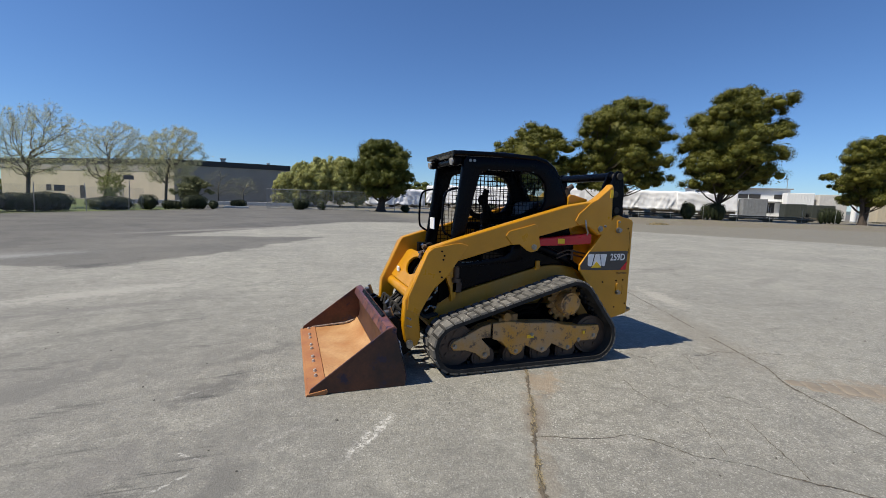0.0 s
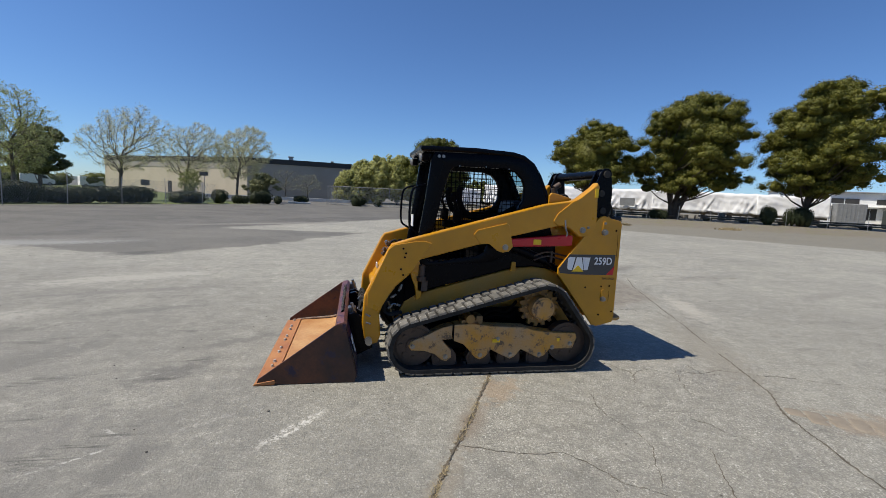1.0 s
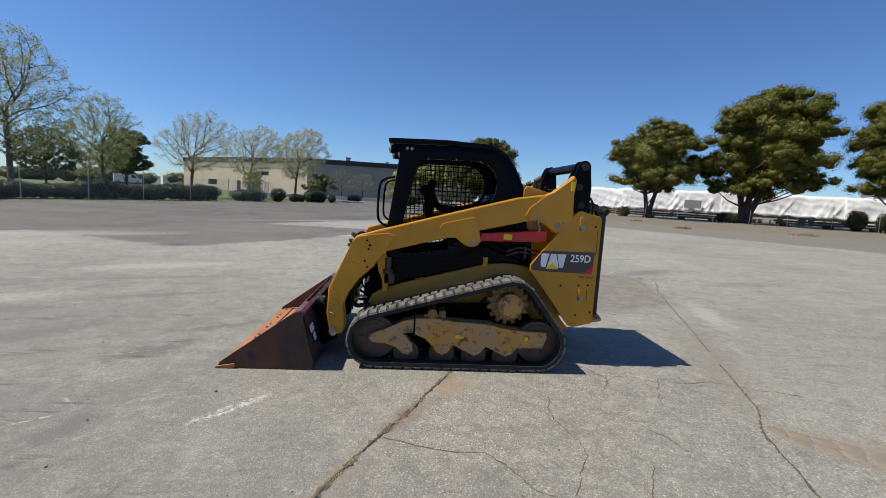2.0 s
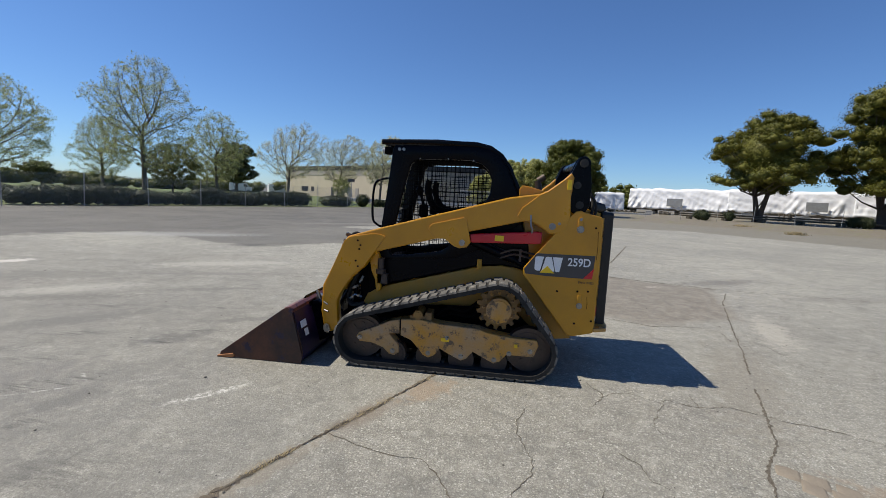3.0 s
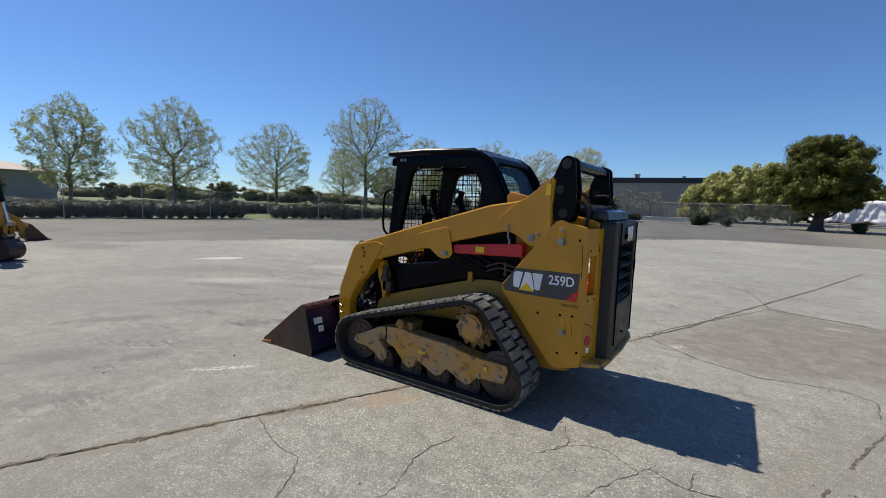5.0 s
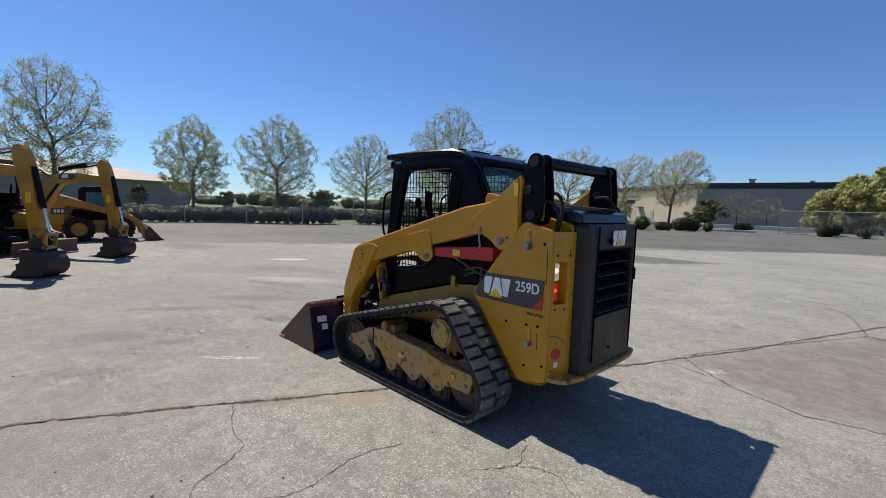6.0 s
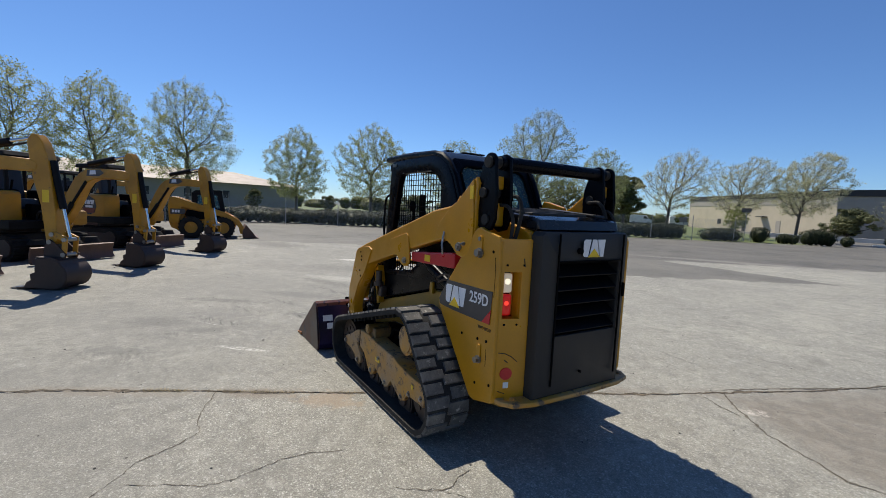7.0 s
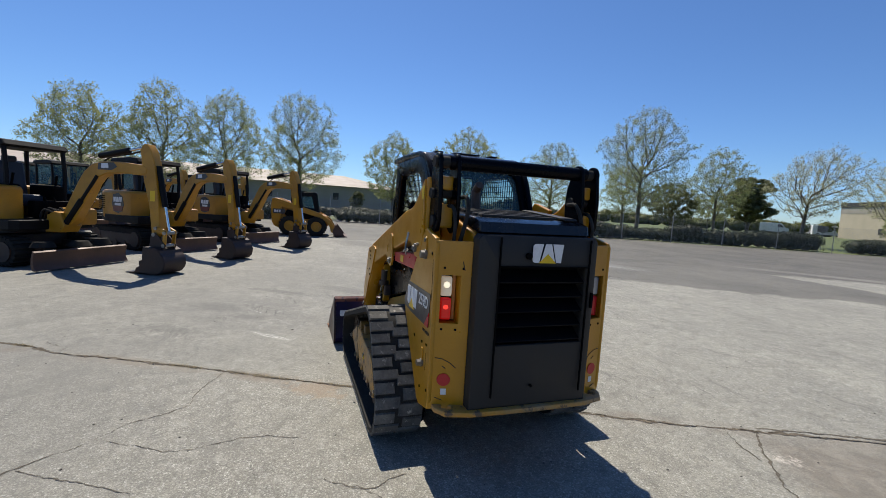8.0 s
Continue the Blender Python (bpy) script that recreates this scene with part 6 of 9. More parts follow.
def grow_mass(seed, height, width, lobes, trunk_r, lean=0.0, base=0.22, size=0.22, tufts=360, shape=(0.5, 0.5), lobe=0.17, stems=1, flat=0.6, puffs=8, sweep=0.0):
    """A heavy evergreen: limbs that carry foliage pads, each a cluster of rounded puffs with shade beneath and gaps between them.
    shape: how the crown narrows downwards and upwards; sweep: how far the pads reach out on the lee side."""
    rng = np.random.default_rng(seed)
    limbs, LV, LF, nb = [], [], [], 0
    for s in range(stems):
        off = np.array([(s - (stems - 1) / 2) * 0.12 * width, 0, 0]) if stems > 1 else np.zeros(3)
        top = np.array([lean * 0.4 + off[0], 0, height * 0.75])
        pts = [(np.array([off[0] * 0.15, 0, 0.0]), trunk_r * 1.6), (np.array([off[0] * 0.16, 0, 0.05 * height]), trunk_r * 1.1)]
        for k in range(1, 7):
            f = k / 6
            pts.append((np.array([top[0] * f + off[0] * f, rng.normal() * 0.1, height * 0.75 * f]), trunk_r * (1.05 - 0.75 * f)))
        limbs.append(pts)
    spine = limbs[0][1:]
    peak = shape[0] / (shape[0] + shape[1])
    most = peak ** shape[0] * (1 - peak) ** shape[1]
    heart = np.array([lean * 0.6, 0, height * (0.52 + 0.42 * base)])
    v, fa = blob_arrays(rng, heart, np.array([width * 0.30, width * 0.30, height * (0.38 - 0.30 * base)]), 9, 14)
    LV.append(v), LF.append(fa + nb)
    nb += len(v)
    d = rng.normal(size=(tufts * 4, 3))
    d /= np.linalg.norm(d, axis=1, keepdims=True)
    hr = np.array([width * 0.30, width * 0.30, height * (0.38 - 0.30 * base)])
    v, fa = leaf_arrays(rng, heart + d * hr * rng.uniform(0.70, 0.95, (tufts * 4, 1)), size, 0.4, d, 0.4)
    LV.append(v), LF.append(fa + nb)
    nb += len(v)
    for i in range(lobes):
        f = ((i + rng.uniform(0.2, 0.8)) / lobes) ** 0.95
        prof = f ** shape[0] * (1 - f) ** shape[1] / most
        zc = base + (0.97 - base) * f
        az = i * 2.4 + rng.normal() * 0.35
        rad = width * 0.5 * prof * (rng.uniform(0.55, 0.98) if i % 3 else rng.uniform(0.1, 0.5)) * (0.92 + 0.16 * math.sin(2 * az + 9 * f))
        c = np.array([rad * math.cos(az) * (1 + sweep * (math.cos(az) > 0)) + lean * zc, rad * math.sin(az), zc * height])
        r = width * lobe * rng.uniform(0.7, 1.4) * (0.72 + 0.4 * prof) * np.array([1.1, 1.1, flat])
        start = spine[min(6, max(1, int(zc * 6)))][0]
        mid = (start + c) / 2 + np.array([0, 0, -0.02 * height])
        limbs.append([(start, trunk_r * 0.30), (mid, trunk_r * 0.20), (c, trunk_r * 0.08)])
        v, fa = blob_arrays(rng, c - np.array([0, 0, r[2] * 0.15]), r * 0.50, 6, 9)
        LV.append(v), LF.append(fa + nb)
        nb += len(v)
        for k in range(puffs):
            e = rng.normal(size=3)
            e[2] = abs(e[2]) * 0.9 - 0.3
            e /= np.linalg.norm(e)
            pc, pr = c + e * r * 0.72, r * rng.uniform(0.34, 0.58) * np.array([1.0, 1.0, 1.2])
            v, fa = blob_arrays(rng, pc, pr * 0.64, 4, 7)
            LV.append(v), LF.append(fa + nb)
            nb += len(v)
            m = tufts // puffs
            d = rng.normal(size=(m, 3))
            d[:, 2] = d[:, 2] * 0.9 + 0.25
            d /= np.linalg.norm(d, axis=1, keepdims=True)
            v, fa = leaf_arrays(rng, pc + d * pr * rng.uniform(0.48, 1.06, (m, 1)), size, 0.4, d, 0.6, 0.5)
            LV.append(v), LF.append(fa + nb)
            nb += len(v)
    return limb_arrays(limbs, 8), (np.concatenate(LV), np.concatenate(LF))


OLIVELEAF = leafy("olive_foliage", (0.095, 0.105, 0.045), (0.18, 0.185, 0.085), 0.3)
CYP = "dark green cypress with layered foliage pads on the far verge"
GRP = "dark evergreens behind the far fence"
tree_thing("evergreen_tree", 35.25, 60.55, -35, grow_mass(1, 13.0 * K, 15.6 * K, 38, 0.36, 0.2, 0.30, 0.095, 1900, (0.36, 0.40), 0.115, 2, 0.60), DARKBARK, PINELEAF, "dark green evergreen with open, forked trunk and flat foliage pads", GRP)
tree_thing("evergreen_tree", 47.15, 57.15, -39, grow_mass(2, 17.4 * K, 15.8 * K, 88, 0.45, 2.8, 0.22, 0.10, 1800, (0.30, 0.46), 0.116, 3, 0.66), DARKBARK, PINELEAF, CYP, GRP)
tree_thing("evergreen_tree", 59.3, 47.75, -30, grow_mass(3, 18.4 * K, 13.6 * K, 84, 0.45, 2.2, 0.23, 0.10, 1800, (0.32, 0.40), 0.122, 1, 0.68, sweep=0.12), DARKBARK, PINELEAF, CYP, GRP)
tree_thing("evergreen_tree", 76.4, 39.0, -20, grow_mass(4, 11.8 * K, 11.0 * K, 52, 0.38, 1.0, 0.24, 0.10, 1600, (0.35, 0.42), 0.115, 2, 0.72), DARKBARK, PINELEAF, CYP, GRP)
tree_thing("oak_tree", 10.2, 51.6, 60, grow_mass(5, 8.0 * K, 7.6 * K, 72, 0.46, 0.0, 0.24, 0.075, 1600, (0.30, 0.46), 0.125, 1, 0.9), DARKBARK, OAKLEAF, "broad round-headed evergreen oak with a flared trunk beside the fence")
tree_thing("dark_tree", -31.0, 52.5, 0, grow_mass(6, 6.8 * K, 5.4 * K, 40, 0.22, 0.0, 0.28, 0.11, 320, (0.4, 0.45), 0.13), DARKBARK, OLIVELEAF, "dark rounded evergreen behind the street trees")
tree_thing("olive_tree", -29.0, 39.0, 80, grow_tree(95, 5.2 * K, 4.6 * K, 0.0, 0.20, 18, 0.06, points=700), DARKBARK, OLIVELEAF, "olive-green leafy tree behind the street trees")
tree_thing("dark_tree", -12.8, 68.5, 30, grow_mass(8, 3.6 * K, 4.8 * K, 18, 0.2, 0.0, 0.2, 0.08, 420, (0.4, 0.5), 0.15), DARKBARK, OLIVELEAF, "low olive-green tree before the warehouse wall")
for i, (x, y, h, w) in enumerate(((-47, 18.5, 2.3, 2.0), (-46, 24.5, 2.3, 2.8), (-43, 9.5, 2.6, 1.6), (-50, 32, 3.0, 4.0), (-47, 42, 3.0, 4.2))):
    tree_thing("round_bush_tree", x, y, 60 * i, grow_mass(20 + i, h * K, w * K, 12, 0.12, 0.0, 0.3, 0.09, 220, (0.4, 0.45), 0.2), DARKBARK, OLIVELEAF, "small rounded dark tree on the lawn")
for i, (x, y, h, w) in enumerate(((-9.9, 72.1, 4.9, 5.0), (-6.6, 72.5, 4.2, 4.4))):
    tree_thing("bare_tree", x, y, 0, grow_tree(110 + i, h * K, w * K, 0.0, 0.2, 1, 0.05, 0.5, 0.45, 360), DARKBARK, LEAFGREY, "small leafless brown tree before the warehouse")
for i, (x, y, h, w) in enumerate(((-0.4, 68, 4.4, 4.2), (1.8, 69, 6.0, 5.6), (4.2, 68.5, 7.0, 6.5), (7.2, 68, 7.2, 6.5), (9.8, 69, 6.4, 6.0))):
    tree_thing("pale_tree", x, y, 75 * i, grow_mass(30 + i, h * K, w * K, 34, 0.15, 0.0, 0.10, 0.13, 380, (0.3, 0.45), 0.14, 1, 1.0), BARK, PALELEAF, "bushy pale green tree behind the fence", "pale trees behind the fence")
for i, (x, y, h, w) in enumerate(((20, 88, 5.2, 9), (28, 96, 4.8, 10), (14, 92, 5.0, 8))):
    tree_thing("distant_tree", x, y, 75 * i, grow_mass(50 + i, h * K, w * K, 14, 0.2, 0.0, 0.12, 0.16, 200, (0.4, 0.5), 0.2), DARKBARK, OAKLEAF, "far dark green tree line behind the wrapped loads")

# far woods past the lawn
rng = np.random.default_rng(77)
V, F, nb = [], [], 0
for k in range(70):
    a = radians(18 + 60 * k / 69 + rng.normal() * 0.5)
    if noise.noise((k * 0.21, 4.0, 1.0)) < -0.05:
        continue
    c = np.array([-math.sin(a), math.cos(a), 0]) * (135 + rng.uniform(-14, 14))
    h = 3.2 + 2.4 * noise.noise((k * 0.33, 9.0, 2.0)) + rng.uniform(-0.6, 0.8)
    for q in range(4):
        p = c + rng.normal(size=3) * (1.6, 1.6, 0)
        r = np.array([2.2, 2.2, h * 0.55 * rng.uniform(0.7, 1.0)])
        p[2] = r[2] * 0.85
        v, fa = blob_arrays(rng, p, r * 1.15, 6, 9)
        V.append(v), F.append(fa + nb)
        nb += len(v)
        d = rng.normal(size=(260, 3))
        d[:, 2] = np.abs(d[:, 2])
        d /= np.linalg.norm(d, axis=1, keepdims=True)
        v, fa = leaf_arrays(rng, p + d * r * rng.uniform(0.8, 1.15, (260, 1)), 0.16, 0.4, d, 0.4, 0.6)
        V.append(v), F.append(fa + nb)
        nb += len(v)
tagged(arrays_object("far_woods", np.concatenate(V), np.concatenate(F), OAKLEAF), "far dark green woods along the horizon", "woods", kind="stuff")

# hedge: bushes side by side along the yard's edge
def bush_arrays(seed, lx, ly, h, n=5200, size=0.048):
    rng = np.random.default_rng(seed)
    V, F, nb = [], [], 0
    for k in range(5):
        c = np.array([(k - 2) * lx * 0.21, rng.normal() * 0.08, h * (0.46 + rng.normal() * 0.03)])
        r = np.array([lx * 0.20, ly * 0.5, h * 0.52 * rng.uniform(0.88, 1.12)])
        v, f = blob_arrays(rng, c, r * 1.12, 6, 9)
        v[:, 2] = np.maximum(v[:, 2], 0.01)
        V.append(v), F.append(f + nb)
        nb += len(v)
        d = rng.normal(size=(n // 5, 3))
        d[:, 2] = np.abs(d[:, 2]) * 0.9 - 0.25
        d /= np.linalg.norm(d, axis=1, keepdims=True)
        box_like = (np.abs(d) ** 3.2).sum(1, keepdims=True) ** (-1 / 3.2)
        q = c + d * box_like * r * rng.uniform(0.84, 1.10, (n // 5, 1))
        q[:, 2] = np.maximum(q[:, 2], 0.04)
        v, f = leaf_arrays(rng, q, size, 0.4, d, 0.3, 0.6)
        V.append(v), F.append(f + nb)
        nb += len(v)
    return np.concatenate(V), np.concatenate(F)


bushes = []
for k, (lx, ly, h) in enumerate(((2.9, 1.5, 1.40), (2.6, 1.4, 1.25), (2.4, 1.5, 1.5))):
    me = arrays_object("hedge_bush", *bush_arrays(200 + k, lx * K, ly * K, h * K), HEDGELEAF)
    bushes.append(tagged(me, "clipped dark green hedge bush behind the wire fence", "hedge", "hedge along the yard"))
HEDGE = [(-26.2, -14), (-26.0, 7.6), (-25.6, 9.5), (-23.5, 14.5), (-19.3, 26.5), (-17.6, 30.5), (-13.2, 38.8), (-12.2, 40.6)]


def along(path, step, first=0.0):
    """Points at even steps along a plan path: x, y, heading."""
    out, left = [], first
    for (x0, y0), (x1, y1) in zip(path, path[1:]):
        ln = math.hypot(x1 - x0, y1 - y0)
        while left < ln:
            f = left / ln
            out.append((x0 + f * (x1 - x0), y0 + f * (y1 - y0), math.degrees(math.atan2(y1 - y0, x1 - x0))))
            left += step
        left -= ln
    return out


rng = random.Random(5)
for k, (x, y, a) in enumerate(along(HEDGE, 2.35)):
    if 3.0 < y < 6.6 or (k % 9 == 5):
        continue
    m = pose(x * K + rng.uniform(-0.25, 0.25), y * K, 0, 0, 0, a + rng.choice((0, 180)) + rng.uniform(-6, 6)) @ Matrix.Diagonal((rng.uniform(0.8, 1.0), rng.uniform(0.85, 1.15), rng.uniform(0.58, 0.98), 1))
    ob = bushes[k % 3] if k < 3 else bushes[k % 3].copy()
    if k >= 3:
        scene.collection.objects.link(ob)
    ob.matrix_basis = m
for x, y, s in ((-9.6, 43.6, 0.55), (-11.0, 42.2, 0.7), (-8.2, 45.2, 0.8), (-5.3, 53.0, 0.62), (-6.9, 47.0, 0.5), (27, 57, 0.8), (31.5, 60, 0.8), (43.0, 55.0, 0.9), (55, 49, 1.1), (57, 46.5, 1.0), (72, 40.5, 0.9), (1.2, 51.5, 0.7), (3.4, 51.8, 0.5), (12.8, 50.2, 0.5)):
    ob = bushes[int(abs(x) * 7) % 3].copy()
    scene.collection.objects.link(ob)
    ob.name = "shrub"
    tagged(ob, "small dark green shrub standing on the verge", "shrub", "shrubs along the verge")
    ob.matrix_basis = pose(x * K, y * K, 0, 0, 0, x * 37) @ Matrix.Diagonal((s * 0.85, s * 0.95, s * (1.7 if x > 50 else 1.1), 1))
# a clipped low hedge on the lawn
for k in range(9):
    ob = bushes[k % 3].copy()
    scene.collection.objects.link(ob)
    ob.name = "lawn_hedge"
    tagged(ob, "low clipped light green hedge on the lawn", "hedge", "low hedge on the lawn")
    ob.matrix_basis = pose((-37 + 0.9 * k) * K, (3.5 + 2.5 * k) * K, 0, 0, 0, 70) @ Matrix.Diagonal((1.1, 0.9, 0.62, 1))


# ---- fences ----
def fence_run(name, path, height, step, label, rails=False, mesh=True, lean=0.0, radius=0.024):
    x0, y0 = path[0]
    ob = thing(name, x0, y0, 0, 0, label, "fence")
    r2 = random.Random(len(path) * 7 + int(abs(x0) * 10))
    posts = along(path, step)
    for x, y, a in posts:
        bm = bmesh.new()
        dx = r2.uniform(-lean, lean)
        cyl(bm, (x - x0, y - y0, 0), (x - x0 + dx, y - y0, height * r2.uniform(0.98, 1.08)), radius, 8)
        part("post", bm, POST, ob)
    ends = posts + [(path[-1][0], path[-1][1], 0)]
    for (xa, ya, _), (xb, yb, _) in zip(ends, ends[1:]):
        if math.hypot(xb - xa, yb - ya) > step * 1.5 or math.hypot(xb - xa, yb - ya) < 0.2:
            continue
        a = Vector((xa - x0, ya - y0, 0))
        b = Vector((xb - x0, yb - y0, 0))
        if rails:
            bm = bmesh.new()
            for z in (0.12, height - 0.03):
                cyl(bm, (a.x, a.y, z), (b.x, b.y, z), 0.03, 6)
            pieces("rail", bm, POST, ob)
        if mesh:
            ln = (b - a).length
            me = bpy.data.meshes.new("wire_panel")
            z0, z1 = 0.08 * K, (height - 0.05) * K
            me.from_pydata([(0, 0, z0), (ln * K, 0, z0), (ln * K, 0, z1), (0, 0, z1)], [], [(0, 1, 2, 3)])
            me.materials.append(CHAIN)
            p = new("wire_panel", me)
            p.parent = ob
            p.matrix_basis = Matrix.Translation(a * K) @ Matrix.Rotation(math.atan2(b.y - a.y, b.x - a.x), 4, "Z")
    return ob


fence_run("chain_link_fence", [(x + 1.5, y - 0.6) for x, y in HEDGE], 1.75, 3.3, "grey chain-link fence with steel posts before the hedge", lean=0.08)
fence_run("panel_fence", [(-2.4, 52.5), (8.6, 50.3)], 2.2, 3.6, "grey temporary chain-link panels on steel frames", rails=True)
fence_run("panel_fence", [(-2.4, 52.5), (-1.2, 60.5)], 2.2, 2.7, "grey temporary chain-link panels on steel frames", rails=True)
fence_run("verge_fence", [(11.5, 50.0), (20, 53.5), (33, 55.0), (47, 51.5), (59, 43.5), (78, 35.0), (100, 24)], 1.9, 4.2, "rusty wire fence with steel posts along the verge", mesh=False, lean=0.12)

def sign_post(x, y, height, w, h, turn, label):
    ob = thing("sign_post", x, y, 0, turn, label, "sign")
    bm = bmesh.new()
    tube(bm, [(0, 0, 0), (0.03, 0, height * 0.5), (0.02, 0, height)], 0.03, 6)
    part("post", bm, POST, ob)
    bm = bmesh.new()
    box(bm, -w / 2, w / 2, -0.055, -0.035, height - h, height, 0.004)
    part("sign_plate", bm, BROWNSIGN, ob)


BROWNSIGN = surface("weathered_sign", (0.20, 0.17, 0.15), (0.13, 0.11, 0.10), 3, 30, 0.7, 0, 0.1)
sign_post(-16.0, 40.0, 1.75, 0.6, 0.45, 20, "small weathered square sign on a post by the hedge")
sign_post(-12.7, 43.6, 2.75, 0.7, 0.35, 15, "small weathered sign on a tall thin post")

# low rails and piled poles behind the verge fence
bm = bmesh.new()
for y, z in ((0.0, 0.45), (0.4, 0.45), (0.8, 0.7)):
    cyl(bm, (0, y, z), (22, y - 4.0, z), 0.11, 8)
for k in range(6):
    box(bm, 1 + 4 * k, 1.3 + 4 * k, -0.3 - 0.72 * k, 1.0 - 0.72 * k, 0, 0.36, 0.01)
ob = thing("pole_rack", 26, 60.5, 0, 0, "long brown poles stacked on low blocks behind the fence", "rack")
pieces("pole", bm, DIRT, ob)
bm = bmesh.new()
for y, z in ((0.0, 0.45), (0.4, 0.45), (0.8, 0.7)):
    cyl(bm, (0, y, z), (24, y - 13.0, z), 0.11, 8)
for k in range(6):
    box(bm, 1 + 4 * k, 1.3 + 4 * k, -0.3 - 2.2 * k, 1.0 - 2.2 * k, 0, 0.36, 0.01)
ob = thing("pole_rack", 49, 53.5, 0, 0, "long brown poles stacked on low blocks behind the fence", "rack")
pieces("pole", bm, DIRT, ob)


# ---- wrapped loads ----
def wrapped_load(x, y, turn, length, depth, height, seed, foot=1.0, sheets=()):
    """A long load on a low bed under a white tarpaulin: taut ridges and hanging folds, a ragged lower edge.
    sheets: where a grey board stands against its side."""
    ob = thing("wrapped_load", x, y, 0, turn, "long stacked load wrapped in wrinkled white tarpaulin", "wrapped load", "wrapped loads behind the fence")
    nx, nf = int(length * 6), 13
    rows = [(0.10, foot - 0.15), (-0.06, foot)] + [(0.01 + 0.022 * k, foot + (height - 0.25 - foot) * k / nf) for k in range(1, nf + 1)] + [(0.45, height), (depth / 2, height + 0.12), (depth - 0.45, height), (depth, height - 0.4), (depth, foot)]

    def ridge(a, b, c, sharp):
        return max(0.0, 1 - sharp * abs(noise.noise((a, b, c)))) ** 1.5

    V, F = [], []
    for i in range(nx + 1):
        u = length * i / nx
        sag = 0.22 * noise.noise((u * 0.30, seed * 7.1, 0.0)) + 0.10 * noise.noise((u * 0.9, seed * 3.3, 4.0))
        gather = ridge(u * 0.11, seed * 2.7, 3.0, 3.2)
        for j, (py, pz) in enumerate(rows):
            hang = max(0.0, min(1.0, (height + 0.2 - pz) / (height - foot)))
            fold = 0.16 * noise.noise((u * 0.4, pz * 0.3 + seed, 1.0))
            fold -= (0.10 + 0.30 * gather) * hang * ridge(u * 0.55 + 0.30 * pz, pz * 0.10 + seed, 2.0, 3.4)
            fold -= (0.06 + 0.26 * gather) * hang * ridge(u * 0.80 - 0.42 * pz, pz * 0.12 + seed, 6.0, 3.8)
            fold -= 0.10 * ridge(u * 0.16 + seed, pz * 0.9 + 0.25 * u, 8.0, 4.0)
            fold += 0.10 * hang * noise.noise((u * 2.2, pz * 0.8 + seed, 5.0))
            drop = sag * (pz - foot) / (height - foot) if j > 1 else 0.30 * noise.noise((u * 0.7, seed, 9.0)) + 0.14 * noise.noise((u * 2.3, seed, 9.0))
            V.append((u, py + (fold if j <= nf + 1 else 0.4 * fold), pz + drop))
    m = len(rows)
    for i in range(nx):
        for j in range(m - 1):
            F.append((i * m + j, (i + 1) * m + j, (i + 1) * m + j + 1, i * m + j + 1))
    F.append(tuple(range(m)))
    F.append(tuple(nx * m + j for j in range(m))[::-1])
    o = mesh_object("tarpaulin", [(a * K, b * K, c * K) for a, b, c in V], F, TARP, True)
    o.parent = ob
    bm = bmesh.new()
    box(bm, 0.15, length - 0.15, 0.25, depth - 0.2, foot * 0.62, foot + 0.1, 0.03)
    part("bed", bm, PALLET, ob, "dark weathered bed under the load")
    bm = bmesh.new()
    for k in range(int(length // 4) + 1):
        box(bm, 0.3 + 4 * k, 0.7 + 4 * k, 0.4, depth - 0.3, 0, foot * 0.62, 0.02)
    pieces("support_block", bm, DIRT, ob)
    for u in sheets:
        bm = bmesh.new()
        box(bm, u, u + 2.6, -0.62, -0.54, foot + 0.45, foot + 1.85, 0.01)
        part("side_board", bm, PLASTICGREY, ob, "grey board fixed against the tarpaulin")
    return ob


PALLET = surface("weathered_pallet_wood", (0.20, 0.17, 0.13), (0.13, 0.11, 0.085), 2, 30, 0.85, 0, 0.3)
PLASTICGREY = surface("grey_crate_plastic", (0.24, 0.25, 0.26), (0.18, 0.185, 0.19), 2, 30, 0.6, 0, 0.1)
for x, y, turn, ln, h, sd, foot, sheets in ((12.5, 73.5, 4, 10, 3.2, 1, 0.7, ()), (27.5, 90.1, -35, 16.7, 4.6, 2, 1.05, (7.1,)), (41.0, 80.5, -35, 16.2, 4.75, 3, 1.25, (10.4,)), (54.0, 71.4, -35, 16.2, 4.6, 4, 1.35, ()), (67.0, 62.0, -35, 9.7, 4.6, 5, 1.35, ())):
    wrapped_load(x, y, turn, ln, 3.2, h, sd, foot, sheets)

